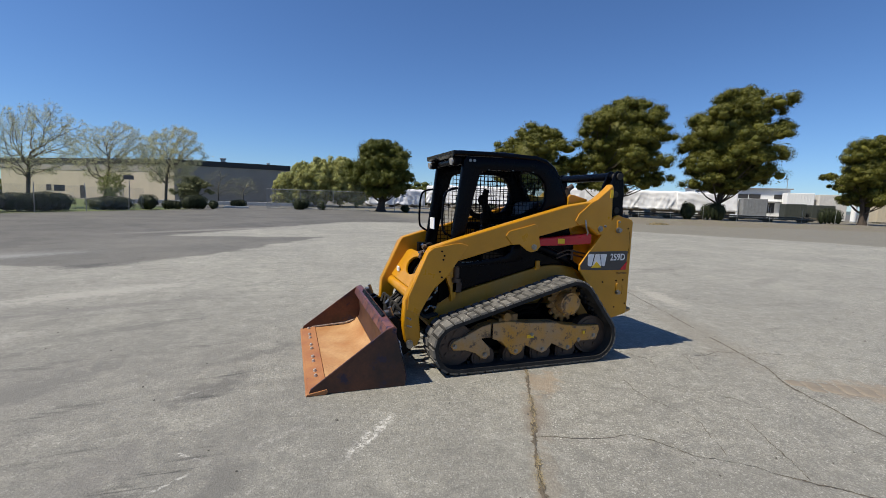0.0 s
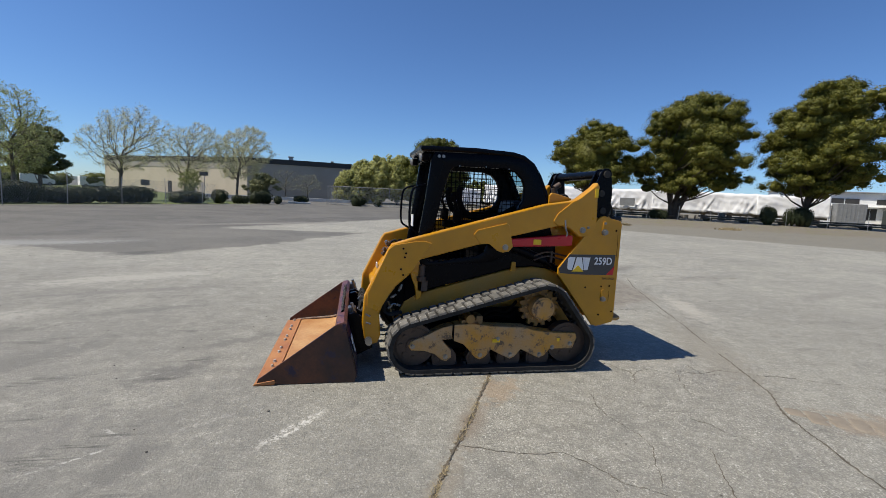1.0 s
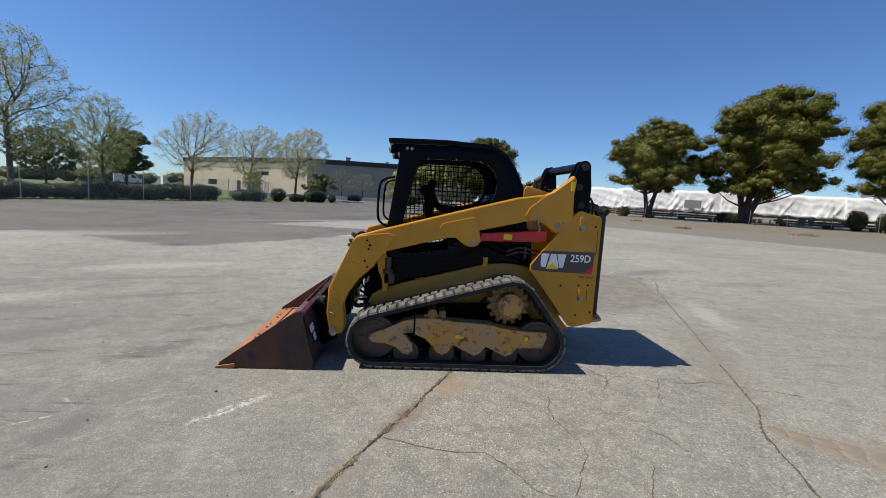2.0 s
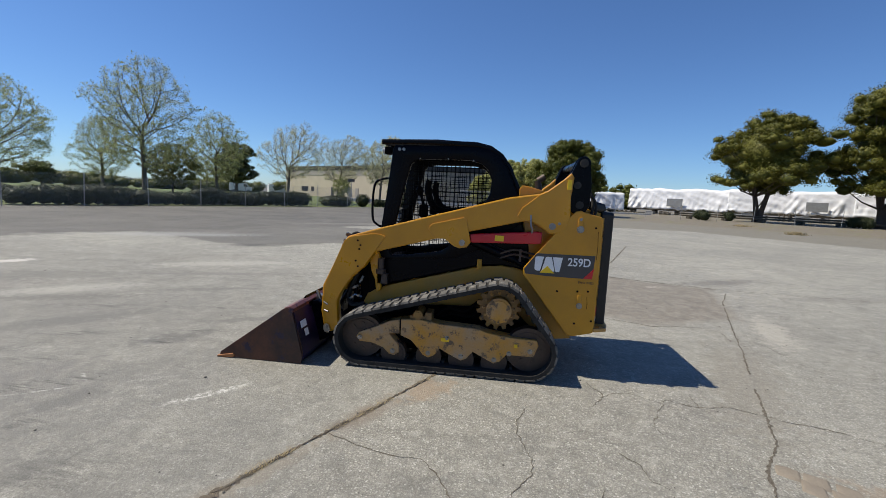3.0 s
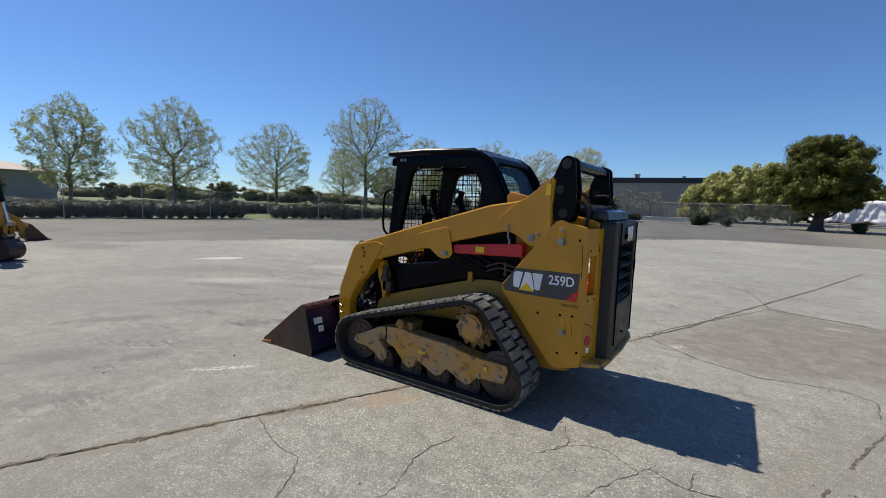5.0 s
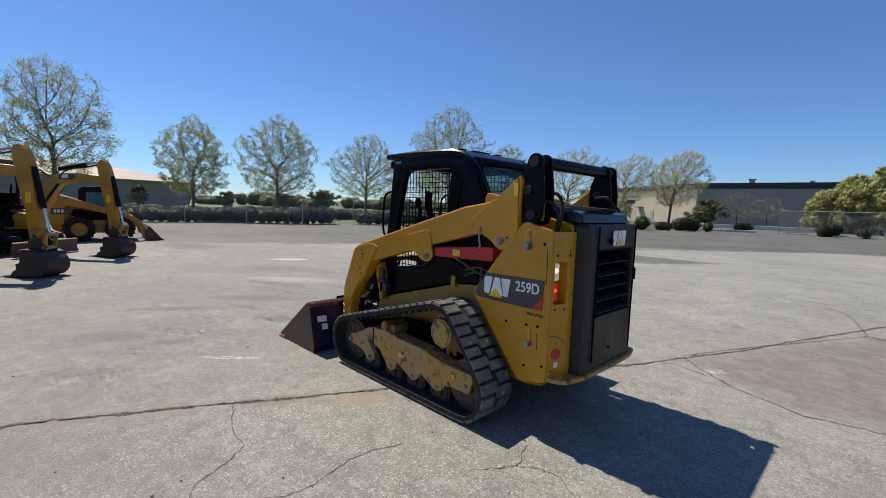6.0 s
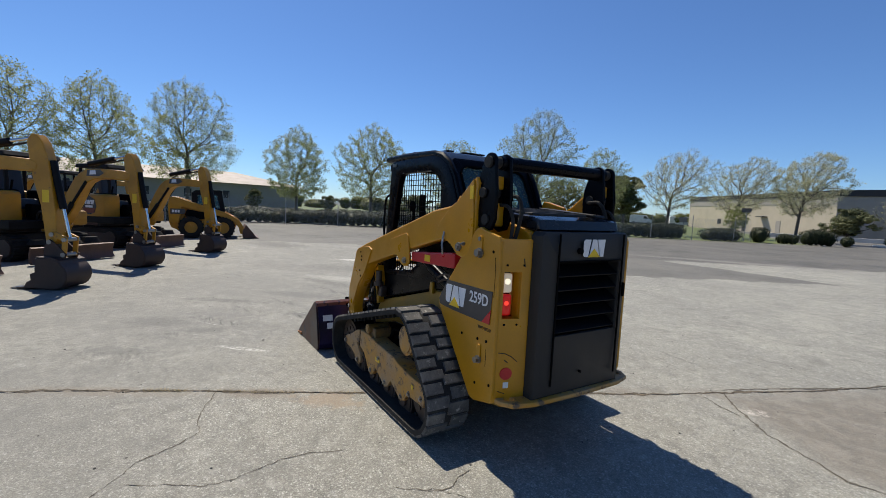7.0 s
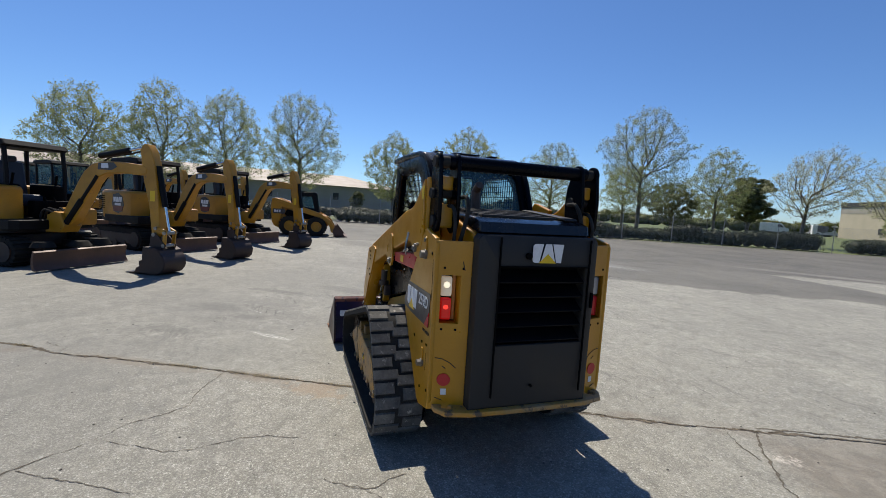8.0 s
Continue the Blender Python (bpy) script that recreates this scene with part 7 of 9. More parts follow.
# crates and low stacks along the foot of the loads
r5 = random.Random(21)
for k in range(22):
    f = (k + r5.uniform(-0.3, 0.3)) / 21
    x, y = 27 + 42 * f, 84.5 - 29 * f + r5.uniform(-1.2, 0.8)
    w, d, h = r5.uniform(0.8, 2.0), r5.uniform(0.8, 1.1), r5.uniform(0.45, 1.3)
    wood = k % 3 != 1
    ob = thing("pallet_stack" if wood else "plastic_crate", x, y, 0, r5.uniform(-60, -10), "weathered wooden pallet stack before the wrapped loads" if wood else "grey plastic crate standing before the wrapped loads", "pallets" if wood else "crate", "stacks before the wrapped loads")
    if wood:
        n = max(2, int(h / 0.16))
        for q in range(n):
            bm = bmesh.new()
            for b in range(3):
                box(bm, -w / 2 + b * (w - 0.1) / 2, -w / 2 + 0.1 + b * (w - 0.1) / 2, -d / 2, d / 2, 0.155 * q, 0.155 * q + 0.09)
            box(bm, -w / 2, w / 2, -d / 2, d / 2, 0.155 * q + 0.094, 0.155 * q + 0.12)
            part("pallet", bm, PALLET, ob)
    else:
        bm = bmesh.new()
        box(bm, -w / 2, w / 2, -d / 2, d / 2, 0.0, h, 0.03)
        part("body", bm, PLASTICGREY, ob)
        bm = bmesh.new()
        box(bm, -w / 2 - 0.03, w / 2 + 0.03, -d / 2 - 0.03, d / 2 + 0.03, h, h + 0.06, 0.01)
        part("lid", bm, PLASTICGREY, ob)


# ---- buildings ----
def wall_box(bm, ax, ay, bx, by, z0, z1, thick=0.3, lift=0.0):
    """A wall from a to b on the plan, its outer face on that line, thickness to its left."""
    d = Vector((bx - ax, by - ay, 0))
    n = Vector((-d.y, d.x, 0)).normalized()
    a, b = Vector((ax, ay, 0)) - n * lift, Vector((bx, by, 0)) - n * lift
    quad = [a, b, b + n * (thick + lift), a + n * (thick + lift)]
    lo = [bm.verts.new((q.x, q.y, z0)) for q in quad]
    hi = [bm.verts.new((q.x, q.y, z1)) for q in quad]
    bm.faces.new(lo[::-1]), bm.faces.new(hi)
    for k in range(4):
        bm.faces.new((lo[k], lo[(k + 1) % 4], hi[(k + 1) % 4], hi[k]))


ware = thing("warehouse", -17, 79, 0, 0, "long beige stucco warehouse with a dark flat roof edge", "building")
P = [(-31.5, 21.4), (0, 0), (17, 1.6), (17, 40), (-28, 48)]
bm = bmesh.new()
wall_box(bm, *P[0], *P[1], 0, 4.6)
part("beige_wall", bm, BEIGE, ware, "sunlit beige stucco wall")
# grey upper band; the other faces are greyer stucco with their shade painted in
bm = bmesh.new()
wall_box(bm, *P[0], *P[1], 4.6, 5.7, 0.3, 0.05)
wall_box(bm, *P[1], *P[2], 0, 5.7)
wall_box(bm, *P[2], *P[3], 0, 5.7)
wall_box(bm, *P[3], *P[4], 0, 5.7)
wall_box(bm, *P[4], *P[0], 0, 5.7)
part("band_and_shaded_wall", bm, BEIGEGREY, ware, "grey upper band and shaded stucco sides, their shade painted grey-brown")
bm = bmesh.new()
for a, b in zip(P, P[1:] + P[:1]):
    wall_box(bm, *a, *b, 5.7, 6.55, 0.4, 0.15)
part("roof_fascia", bm, ROOFDARK, ware)
bm = bmesh.new()
top = [bm.verts.new((x, y, 6.5)) for x, y in P]
bm.faces.new(top)
part("roof", bm, ROOFDARK, ware)
for x, y, s in ((6.5, 3.5, 0.75), (-10, 9, 0.6), (13.5, 5, 0.5)):
    bm = bmesh.new()
    box(bm, x - 0.45 * s, x + 0.45 * s, y - 0.45 * s, y + 0.45 * s, 6.4, 6.4 + 1.0 * s, 0.02)
    box(bm, x - 0.6 * s, x + 0.6 * s, y - 0.6 * s, y + 0.6 * s, 6.4 + 1.0 * s, 6.4 + 1.25 * s, 0.03)
    part("roof_vent", bm, POST, ware, "grey metal roof vent")
# door with a canopy and small windows on the sunlit wall
for f, w, h, zz, nm, mt in ((0.50, 1.0, 2.1, 0.0, "door", ROOFDARK), (0.30, 1.1, 1.0, 1.1, "window", ROOFDARK), (0.72, 1.0, 2.1, 0.0, "door", BEIGEGREY), (0.63, 1.6, 0.15, 2.6, "canopy", ROOFDARK)):
    d = Vector((31.5, -21.4, 0)).normalized()
    c = Vector((-31.5, 21.4, 0)) + d * f * 38.1
    bm = bmesh.new()
    a, b = c - d * w / 2, c + d * w / 2
    wall_box(bm, a.x, a.y, b.x, b.y, zz, zz + h, 0.08, 0.9 if nm == "canopy" else 0.05)
    part(nm, bm, mt, ware)
ob = thing("kerb", 0, 0, 0, 0, "pale concrete kerb along the access road", "kerb", kind="structure")
bm = bmesh.new()
wall_box(bm, -22, 68.5, 26, 71.5, 0, 0.2, 0.6)
part("kerb_stone", bm, CURB, ob)
bm = bmesh.new()
wall_box(bm, -20, 64, 1, 66, 0, 0.45, 0.9)
box(bm, -6.6, -4.2, 51.9, 52.5, 0, 0.2, 0.04)
part("kerb_stone", bm, CURB, ob)

shed = thing("long_low_building", -60, -8, 0, 0, "long low tan building with a pale hipped roof", "building")
bm = bmesh.new()
Q = [(10, -50), (-4, 27), (-22, 24), (-8, -53)]
for a, b in zip(Q, Q[1:] + Q[:1]):
    wall_box(bm, *a, *b, 0, 3.6, 0.3)
part("wall", bm, BEIGEGREY, shed, "tan block wall")
bm = bmesh.new()
lo = [bm.verts.new((x, y, 3.55)) for x, y in ((11, -51), (-3.6, 28), (-23, 25), (-8.4, -54))]
ri = [bm.verts.new((0.8, -44, 5.6)), bm.verts.new((-12.2, 19, 5.6))]
for f in ((lo[0], lo[1], ri[1], ri[0]), (lo[1], lo[2], ri[1]), (lo[2], lo[3], ri[0], ri[1]), (lo[3], lo[0], ri[0]), tuple(lo[::-1])):
    bm.faces.new(f)
part("roof", bm, surface("tan_roof_sheet", (0.36, 0.29, 0.23), (0.30, 0.25, 0.2), 0.5, 6, 0.6), shed, "pale tan roof")
for k in range(9):
    y = -20 + 4.6 * k
    x = 10 - 14 * (y + 50) / 77
    bm = bmesh.new()
    box(bm, x - 0.05, x + 0.06, y - 0.5, y + 0.5, 1.5, 2.5, 0.01)
    part("window", bm, ROOFDARK, shed)

pale = thing("white_building", 87, 65, 0, -35, "white low commercial building with dark windows and a flat roof", "building")
bm = bmesh.new()
box(bm, -8.5, 8.5, 0, 8, 0, 5.9, 0.05)
part("wall", bm, WHITEWALL, pale)
bm = bmesh.new()
box(bm, -8.8, 8.8, -0.5, 8.3, 5.9, 6.15, 0.05)
part("roof", bm, POST, pale)
for x0, x1, z0, z1 in ((-0.6, 1.2, 4.0, 4.9), (1.4, 3.4, 4.0, 4.9), (5.8, 7.9, 4.0, 4.9), (4.0, 5.0, 1.2, 3.2), (5.1, 6.0, 1.2, 3.2)):
    bm = bmesh.new()
    box(bm, x0, x1, -0.06, 0.1, z0, z1, 0.01)
    part("window", bm, ROOFDARK, pale)
bm = bmesh.new()
box(bm, -8.5, 8.5, -0.9, 0.0, 3.45, 3.62, 0.02)
part("canopy", bm, WHITEWALL, pale)
bm = bmesh.new()
cyl(bm, (8.2, 1.0, 6.1), (8.2, 1.0, 8.4), 0.05, 8)
part("roof_mast", bm, POST, pale)
GREENCOVER = surface("dark_green_cover", (0.035, 0.042, 0.036), (0.055, 0.062, 0.052), 1.5, 20, 0.75, 0, 0.3)
for x, y, w, h, mt, lab in ((92.6, 57.3, 4.4, 5.2, WHITEWALL, "white shipping container standing on blocks"), (96.2, 53.9, 4.4, 5.0, CURB, "pale beige container behind the fence"), (81.2, 50.8, 3.0, 2.9, GREENCOVER, "dark green covered stack behind the fence"), (84.2, 48.4, 3.2, 2.8, GREENCOVER, "dark green covered stack behind the fence"), (75.6, 53.8, 3.6, 3.6, PLASTICGREY, "grey covered stack behind the fence"), (103, 47, 7, 3.6, BEIGE, "beige metal storage shed behind the fence")):
    ob = thing("storage_box", x, y, 0, -38, lab, "container")
    bm = bmesh.new()
    box(bm, -w / 2, w / 2, 0, 2.5, 0.15, h, 0.08)
    part("shell", bm, mt, ob)
    bm = bmesh.new()
    for k in range(int(w * 2)):
        box(bm, -w / 2 + 0.5 * k + 0.1, -w / 2 + 0.5 * k + 0.25, -0.03, 0.02, 0.3, h - 0.2)
    pieces("rib", bm, mt, ob)
    bm = bmesh.new()
    for u in (-0.4 * w, 0.4 * w):
        box(bm, u - 0.2, u + 0.2, 0.3, 2.2, 0, 0.15)
    pieces("support_block", bm, DIRT, ob)
tank = thing("standing_tank", 96.4, 50.6, 0, 0, "tall thin white tank behind the fence", "tank")
bm = bmesh.new()
cyl(bm, (0, 0, 0.2), (0, 0, 5.4), 0.42, 20)
cyl(bm, (0, 0, 5.4), (0, 0, 5.75), 0.42, 20, 0.15)
part("shell", bm, WHITEWALL, tank)
bm = bmesh.new()
cyl(bm, (0, 0, 0), (0, 0, 0.2), 0.5, 20)
part("foot_ring", bm, POST, tank)

# hills on the horizon
bm = bmesh.new()
r3 = random.Random(9)
base, crest = [], []
for k in range(73):
    a = radians(5 * k)
    hgt = 6 + 4 * math.sin(k * 0.55) + 3 * math.sin(k * 1.3 + 1)
    base.append(bm.verts.new((1500 * math.cos(a), 1500 * math.sin(a), -3)))
    crest.append(bm.verts.new((1600 * math.cos(a), 1600 * math.sin(a), max(6, hgt))))
for k in range(72):
    bm.faces.new((base[k], base[k + 1], crest[k + 1], crest[k]))
ob = part("distant_hills", bm, surface("hazy_hills", (0.07, 0.10, 0.11), (0.10, 0.13, 0.12), 0.01, 0.2, 0.9), None)
tagged(ob, "low hazy hills round the horizon", "hills", kind="structure")


# ---- cracks and litter on the slab ----
def crack(name, pts, width, label, seed, mat=None, gaps=0.0, z=0.003, stray=1.0):
    """A jagged crack lying in the slab; gaps: how much of it closes up."""
    r = random.Random(seed)
    path = []
    for (x0, y0), (x1, y1) in zip(pts, pts[1:]):
        n = max(2, int(math.hypot(x1 - x0, y1 - y0) / 0.022))
        path += [(x0 + (x1 - x0) * k / n, y0 + (y1 - y0) * k / n) for k in range(n)]
    path.append(pts[-1])
    V, F, ox, oy = [], [], 0.0, 0.0
    for i, (x, y) in enumerate(path):
        a, b = path[max(0, i - 1)], path[min(len(path) - 1, i + 1)]
        ln = math.hypot(b[0] - a[0], b[1] - a[1]) + 1e-9
        nx, ny = -(b[1] - a[1]) / ln, (b[0] - a[0]) / ln
        ox, oy = ox * 0.68 + stray * r.gauss(0, 0.0045), oy * 0.68 + stray * r.gauss(0, 0.0045)
        swell = max(0.32, 0.72 + 0.55 * noise.noise((x * 2.6, y * 2.6, seed)) + 0.5 * noise.noise((x * 9, y * 9, seed)))
        w0, w1 = width * swell * r.uniform(0.1, 1.1), width * swell * r.uniform(0.1, 1.1)
        V += [((x + ox + nx * w0) * K, (y + oy + ny * w0) * K, z), ((x + ox - nx * w1) * K, (y + oy - ny * w1) * K, z)]
    for i in range(len(path) - 1):
        x, y = path[i]
        if noise.noise((x * 4.1, y * 4.1, seed + 20.0)) * 0.5 + 0.5 > gaps * 0.62:
            F.append((2 * i, 2 * i + 1, 2 * i + 3, 2 * i + 2))
    return tagged(mesh_object(name, V, F, mat or DIRT), label, "crack", kind="structure")


JOINT = [(-1.6, -3.4), (0.36, 0.20), (0.55, 0.55), (0.75, 0.80), (0.87, 1.0), (1.03, 1.40), (1.23, 1.80), (1.43, 2.22), (1.72, 2.75), (1.99, 3.30), (2.5, 4.3), (2.86, 5.08), (3.17, 5.67), (3.38, 6.2), (3.74, 6.98), (4.05, 7.9), (5.6, 12.0), (7.0, 16.0)]
THIN = "thin branching crack in the slab"
crack("joint_crack", JOINT, 0.030, "dirt-filled slab joint with dry weeds", 1, JOINTDIRT, 0.3)
crack("joint_crack", JOINT, 0.008, "dark open slab joint under dry weeds", 14, DIRT, 0.55, 0.007)
crack("slab_crack", [(0.42, 0.62), (0.62, 0.86), (0.76, 0.86)], 0.006, THIN, 15)
crack("slab_crack", [(1.5, 2.33), (1.74, 2.24), (1.95, 2.18), (2.10, 2.17), (2.21, 2.07), (2.26, 1.98), (2.34, 1.85), (2.46, 1.77), (2.55, 1.70), (2.69, 1.53), (2.78, 1.43), (3.0, 1.22), (3.3, 1.0)], 0.0075, THIN, 2, None, 0.15)
crack("slab_crack", [(6.52, 8.05), (6.07, 7.2), (5.34, 5.35), (5.1, 4.72), (4.80, 4.0), (4.50, 3.22), (4.37, 2.9), (4.27, 2.68), (4.08, 2.45), (3.82, 1.65), (3.5, 0.6)], 0.016, "long crack in the slab", 3, None, 0.4)
crack("slab_crack", [(3.86, 3.38), (3.64, 2.97), (3.60, 2.83), (3.62, 2.74)], 0.0055, THIN, 4, None, 0.3)
crack("slab_crack", [(2.74, 2.92), (2.67, 2.72), (2.66, 2.58), (2.74, 2.32), (2.73, 2.16), (2.65, 2.01), (2.52, 1.79)], 0.0055, THIN, 5, None, 0.35)
crack("slab_crack", [(3.85, 3.3), (4.03, 3.22), (4.3, 3.28), (4.42, 3.21), (4.6, 3.13), (4.74, 3.11), (4.88, 3.04), (5.06, 2.94), (5.6, 2.7)], 0.006, THIN, 9, None, 0.35)
crack("slab_crack", [(3.34, 6.24), (3.81, 7.31), (4.70, 9.08), (4.58, 9.84), (4.39, 10.73), (3.87, 11.61)], 0.018, "long crack in the slab", 6, None, 0.4)
crack("slab_crack", [(4.70, 9.08), (6.43, 8.43), (7.58, 8.32), (9.5, 8.2)], 0.017, "long crack in the slab", 16, None, 0.5)
crack("slab_crack", [(3.29, 5.97), (3.53, 5.84), (3.70, 5.82)], 0.011, THIN, 7, None, 0.3)
crack("slab_crack", [(2.76, 1.47), (2.86, 1.65), (2.98, 1.87), (3.1, 2.1)], 0.0055, THIN, 8, None, 0.35)
crack("slab_crack", [(3.22, 3.05), (3.3, 3.15), (3.37, 3.31), (3.30, 3.4), (3.28, 3.5)], 0.0055, THIN, 17, None, 0.35)
crack("slab_crack", [(3.26, 2.48), (3.36, 2.37), (3.38, 2.22), (3.46, 2.18)], 0.005, THIN, 18, None, 0.5)
crack("slab_crack", [(5.13, 4.83), (5.46, 5.06), (5.48, 4.85), (5.52, 4.32), (5.69, 4.13)], 0.0045, THIN, 19, None, 0.5)

crack("slab_crack", [(4.43, 5.45), (4.77, 5.54), (5.03, 5.54), (5.21, 5.43), (5.15, 5.05)], 0.011, THIN, 20, None, 0.3)
crack("slab_crack", [(3.38, 6.18), (3.61, 5.93), (3.94, 5.67), (4.43, 5.45)], 0.016, THIN, 21, None, 0.3)
crack("slab_crack", [(4.76, 9.02), (5.88, 8.6), (6.47, 8.47)], 0.022, "long crack in the slab", 22, None, 0.3)
crack("slab_crack", [(4.04, 3.42), (4.05, 3.22), (4.12, 3.05)], 0.0045, THIN, 23, None, 0.4)
crack("slab_crack", [(3.29, 3.15), (3.45, 3.33), (3.60, 3.36), (3.79, 3.23)], 0.0045, THIN, 24, None, 0.4)

# dried mud with the print of a track near the long crack
MUD = surface("dried_tan_mud", (0.235, 0.20, 0.155), (0.19, 0.16, 0.125), 5, 70, 0.95, 0, 0.6, (0.24, 0.20, 0.15), 0.6, distance=0.008)
r6 = random.Random(33)
V, F = [], []
for row in range(2):
    for k in range(7):
        cx, cy = 4.20 + 0.115 * k + 0.055 * row, 2.47 - 0.068 * k - 0.135 * row
        n0 = len(V)
        ring = [(cx + (0.053 + r6.uniform(-0.007, 0.007)) * math.cos(a - 0.5) * (1.25 if q % 2 else 0.95), cy + (0.062 + r6.uniform(-0.008, 0.008)) * math.sin(a - 0.5) * (1.2 if q % 2 else 0.95)) for q, a in enumerate(math.pi * 2 * q / 8 for q in range(8))]
        for z, grow in ((0.0, 1.12), (0.007, 0.98), (0.009, 0.80)):
            V += [((cx + (x - cx) * grow) * K, (cy + (y - cy) * grow) * K, z) for x, y in ring]
        for lev in range(2):
            F += [(n0 + 8 * lev + q, n0 + 8 * lev + (q + 1) % 8, n0 + 8 * lev + 8 + (q + 1) % 8, n0 + 8 * lev + 8 + q) for q in range(8)]
        F.append(tuple(n0 + 16 + q for q in range(8)))
tagged(mesh_object("dried_mud", V, F, MUD, True), "dried tan mud clods printed by a rubber track", "mud", kind="stuff")

r4 = random.Random(12)
V, F = [], []
for k in range(5200):
    i = r4.randrange(1, len(JOINT) - 2)
    f = r4.random()
    x = JOINT[i][0] + f * (JOINT[i + 1][0] - JOINT[i][0]) + r4.gauss(0, 0.011)
    y = JOINT[i][1] + f * (JOINT[i + 1][1] - JOINT[i][1]) + r4.gauss(0, 0.011)
    if noise.noise((x * 2.2, y * 2.2, 3)) < 0.0 or not 0.2 < y < 5.0:
        continue
    a, h, w = r4.uniform(0, 6.28), r4.uniform(0.005, 0.022), 0.0021
    lx, ly = r4.gauss(0, 0.014), r4.gauss(0, 0.014)
    n = len(V)
    V += [((x + w * math.cos(a)) * K, (y + w * math.sin(a)) * K, 0.002), ((x - w * math.cos(a)) * K, (y - w * math.sin(a)) * K, 0.002), ((x + lx) * K, (y + ly) * K, h)]
    F.append((n, n + 1, n + 2))
tagged(mesh_object("dry_weeds", V, F, STRAW), "dry straw-coloured weeds growing in the slab joint", "weeds", kind="stuff")

bm = bmesh.new()
for k in range(640):
    x, y = (r4.uniform(-6, 9), r4.uniform(0.2, 12)) if k < 520 else (r4.gauss(-3.4, 0.6), r4.gauss(10.25, 0.3))
    s = r4.uniform(0.003, 0.0085) * (1.5 if r4.random() < 0.06 else 1)
    g = bmesh.ops.create_icosphere(bm, subdivisions=1, radius=s, matrix=Matrix.Translation((x, y, s * 0.4)) @ Matrix.Diagonal((1, r4.uniform(0.6, 1.4), 0.6, 1)))
ob = part("pebbles", bm, surface("dark_pebbles", (0.06, 0.055, 0.05), (0.15, 0.14, 0.12), 30, 90, 0.9), None)
tagged(ob, "scattered dark pebbles and grit on the concrete", "pebbles", kind="stuff")

# dry grass tufts on the verge
V, F = [], []
for cx, cy, rr, n in ((22, 31.5, 0.30, 400), (31, 30.5, 0.45, 600), (24, 42, 0.4, 200)):
    for k in range(n):
        x, y = cx + r4.gauss(0, rr), cy + r4.gauss(0, rr * 0.5)
        a, h, w = r4.uniform(0, 6.28), r4.uniform(0.08, 0.28), 0.02
        m = len(V)
        V += [((x + w * math.cos(a)) * K, (y + w * math.sin(a)) * K, 0.0), ((x - w * math.cos(a)) * K, (y - w * math.sin(a)) * K, 0.0), ((x + r4.gauss(0, 0.1)) * K, (y + r4.gauss(0, 0.1)) * K, h)]
        F.append((m, m + 1, m + 2))
tagged(mesh_object("verge_grass", V, F, STRAW), "dry yellow grass tufts on the far verge", "grass", kind="stuff")


# ---- mini excavators ----
CANOPY = surface("dusty_black_canopy", (0.004, 0.004, 0.006), (0.010, 0.010, 0.011), 3, 60, 0.55, 0, 0.05, shine=0.15)
BROWNSTEEL = surface("brown_worn_steel", (0.032, 0.020, 0.018), (0.065, 0.038, 0.028), 4, 40, 0.6, 0.2, 0.2, (0.13, 0.105, 0.085), 0.68)
REDBROWN = surface("red_brown_decal", (0.16, 0.025, 0.015), (0.12, 0.02, 0.014), 8, 90, 0.4, 0, 0.0)
DARKRUBBER = surface("dark_rubber", (0.016, 0.015, 0.014), (0.04, 0.037, 0.033), 5, 60, 0.85, 0, 0.3, (0.09, 0.08, 0.07), 0.66, shine=0.15)
BLADEMAT = surface("brown_blade_paint", (0.115, 0.055, 0.035), (0.075, 0.045, 0.035), 3, 40, 0.6, 0.1, 0.2, (0.17, 0.15, 0.12), 0.66)


def oval(x0, x1, z0, z1, n=9):
    r = (z1 - z0) / 2
    return arc(x1 - r, (z0 + z1) / 2, r, -90, 90, n) + arc(x0 + r, (z0 + z1) / 2, r, 90, 270, n)


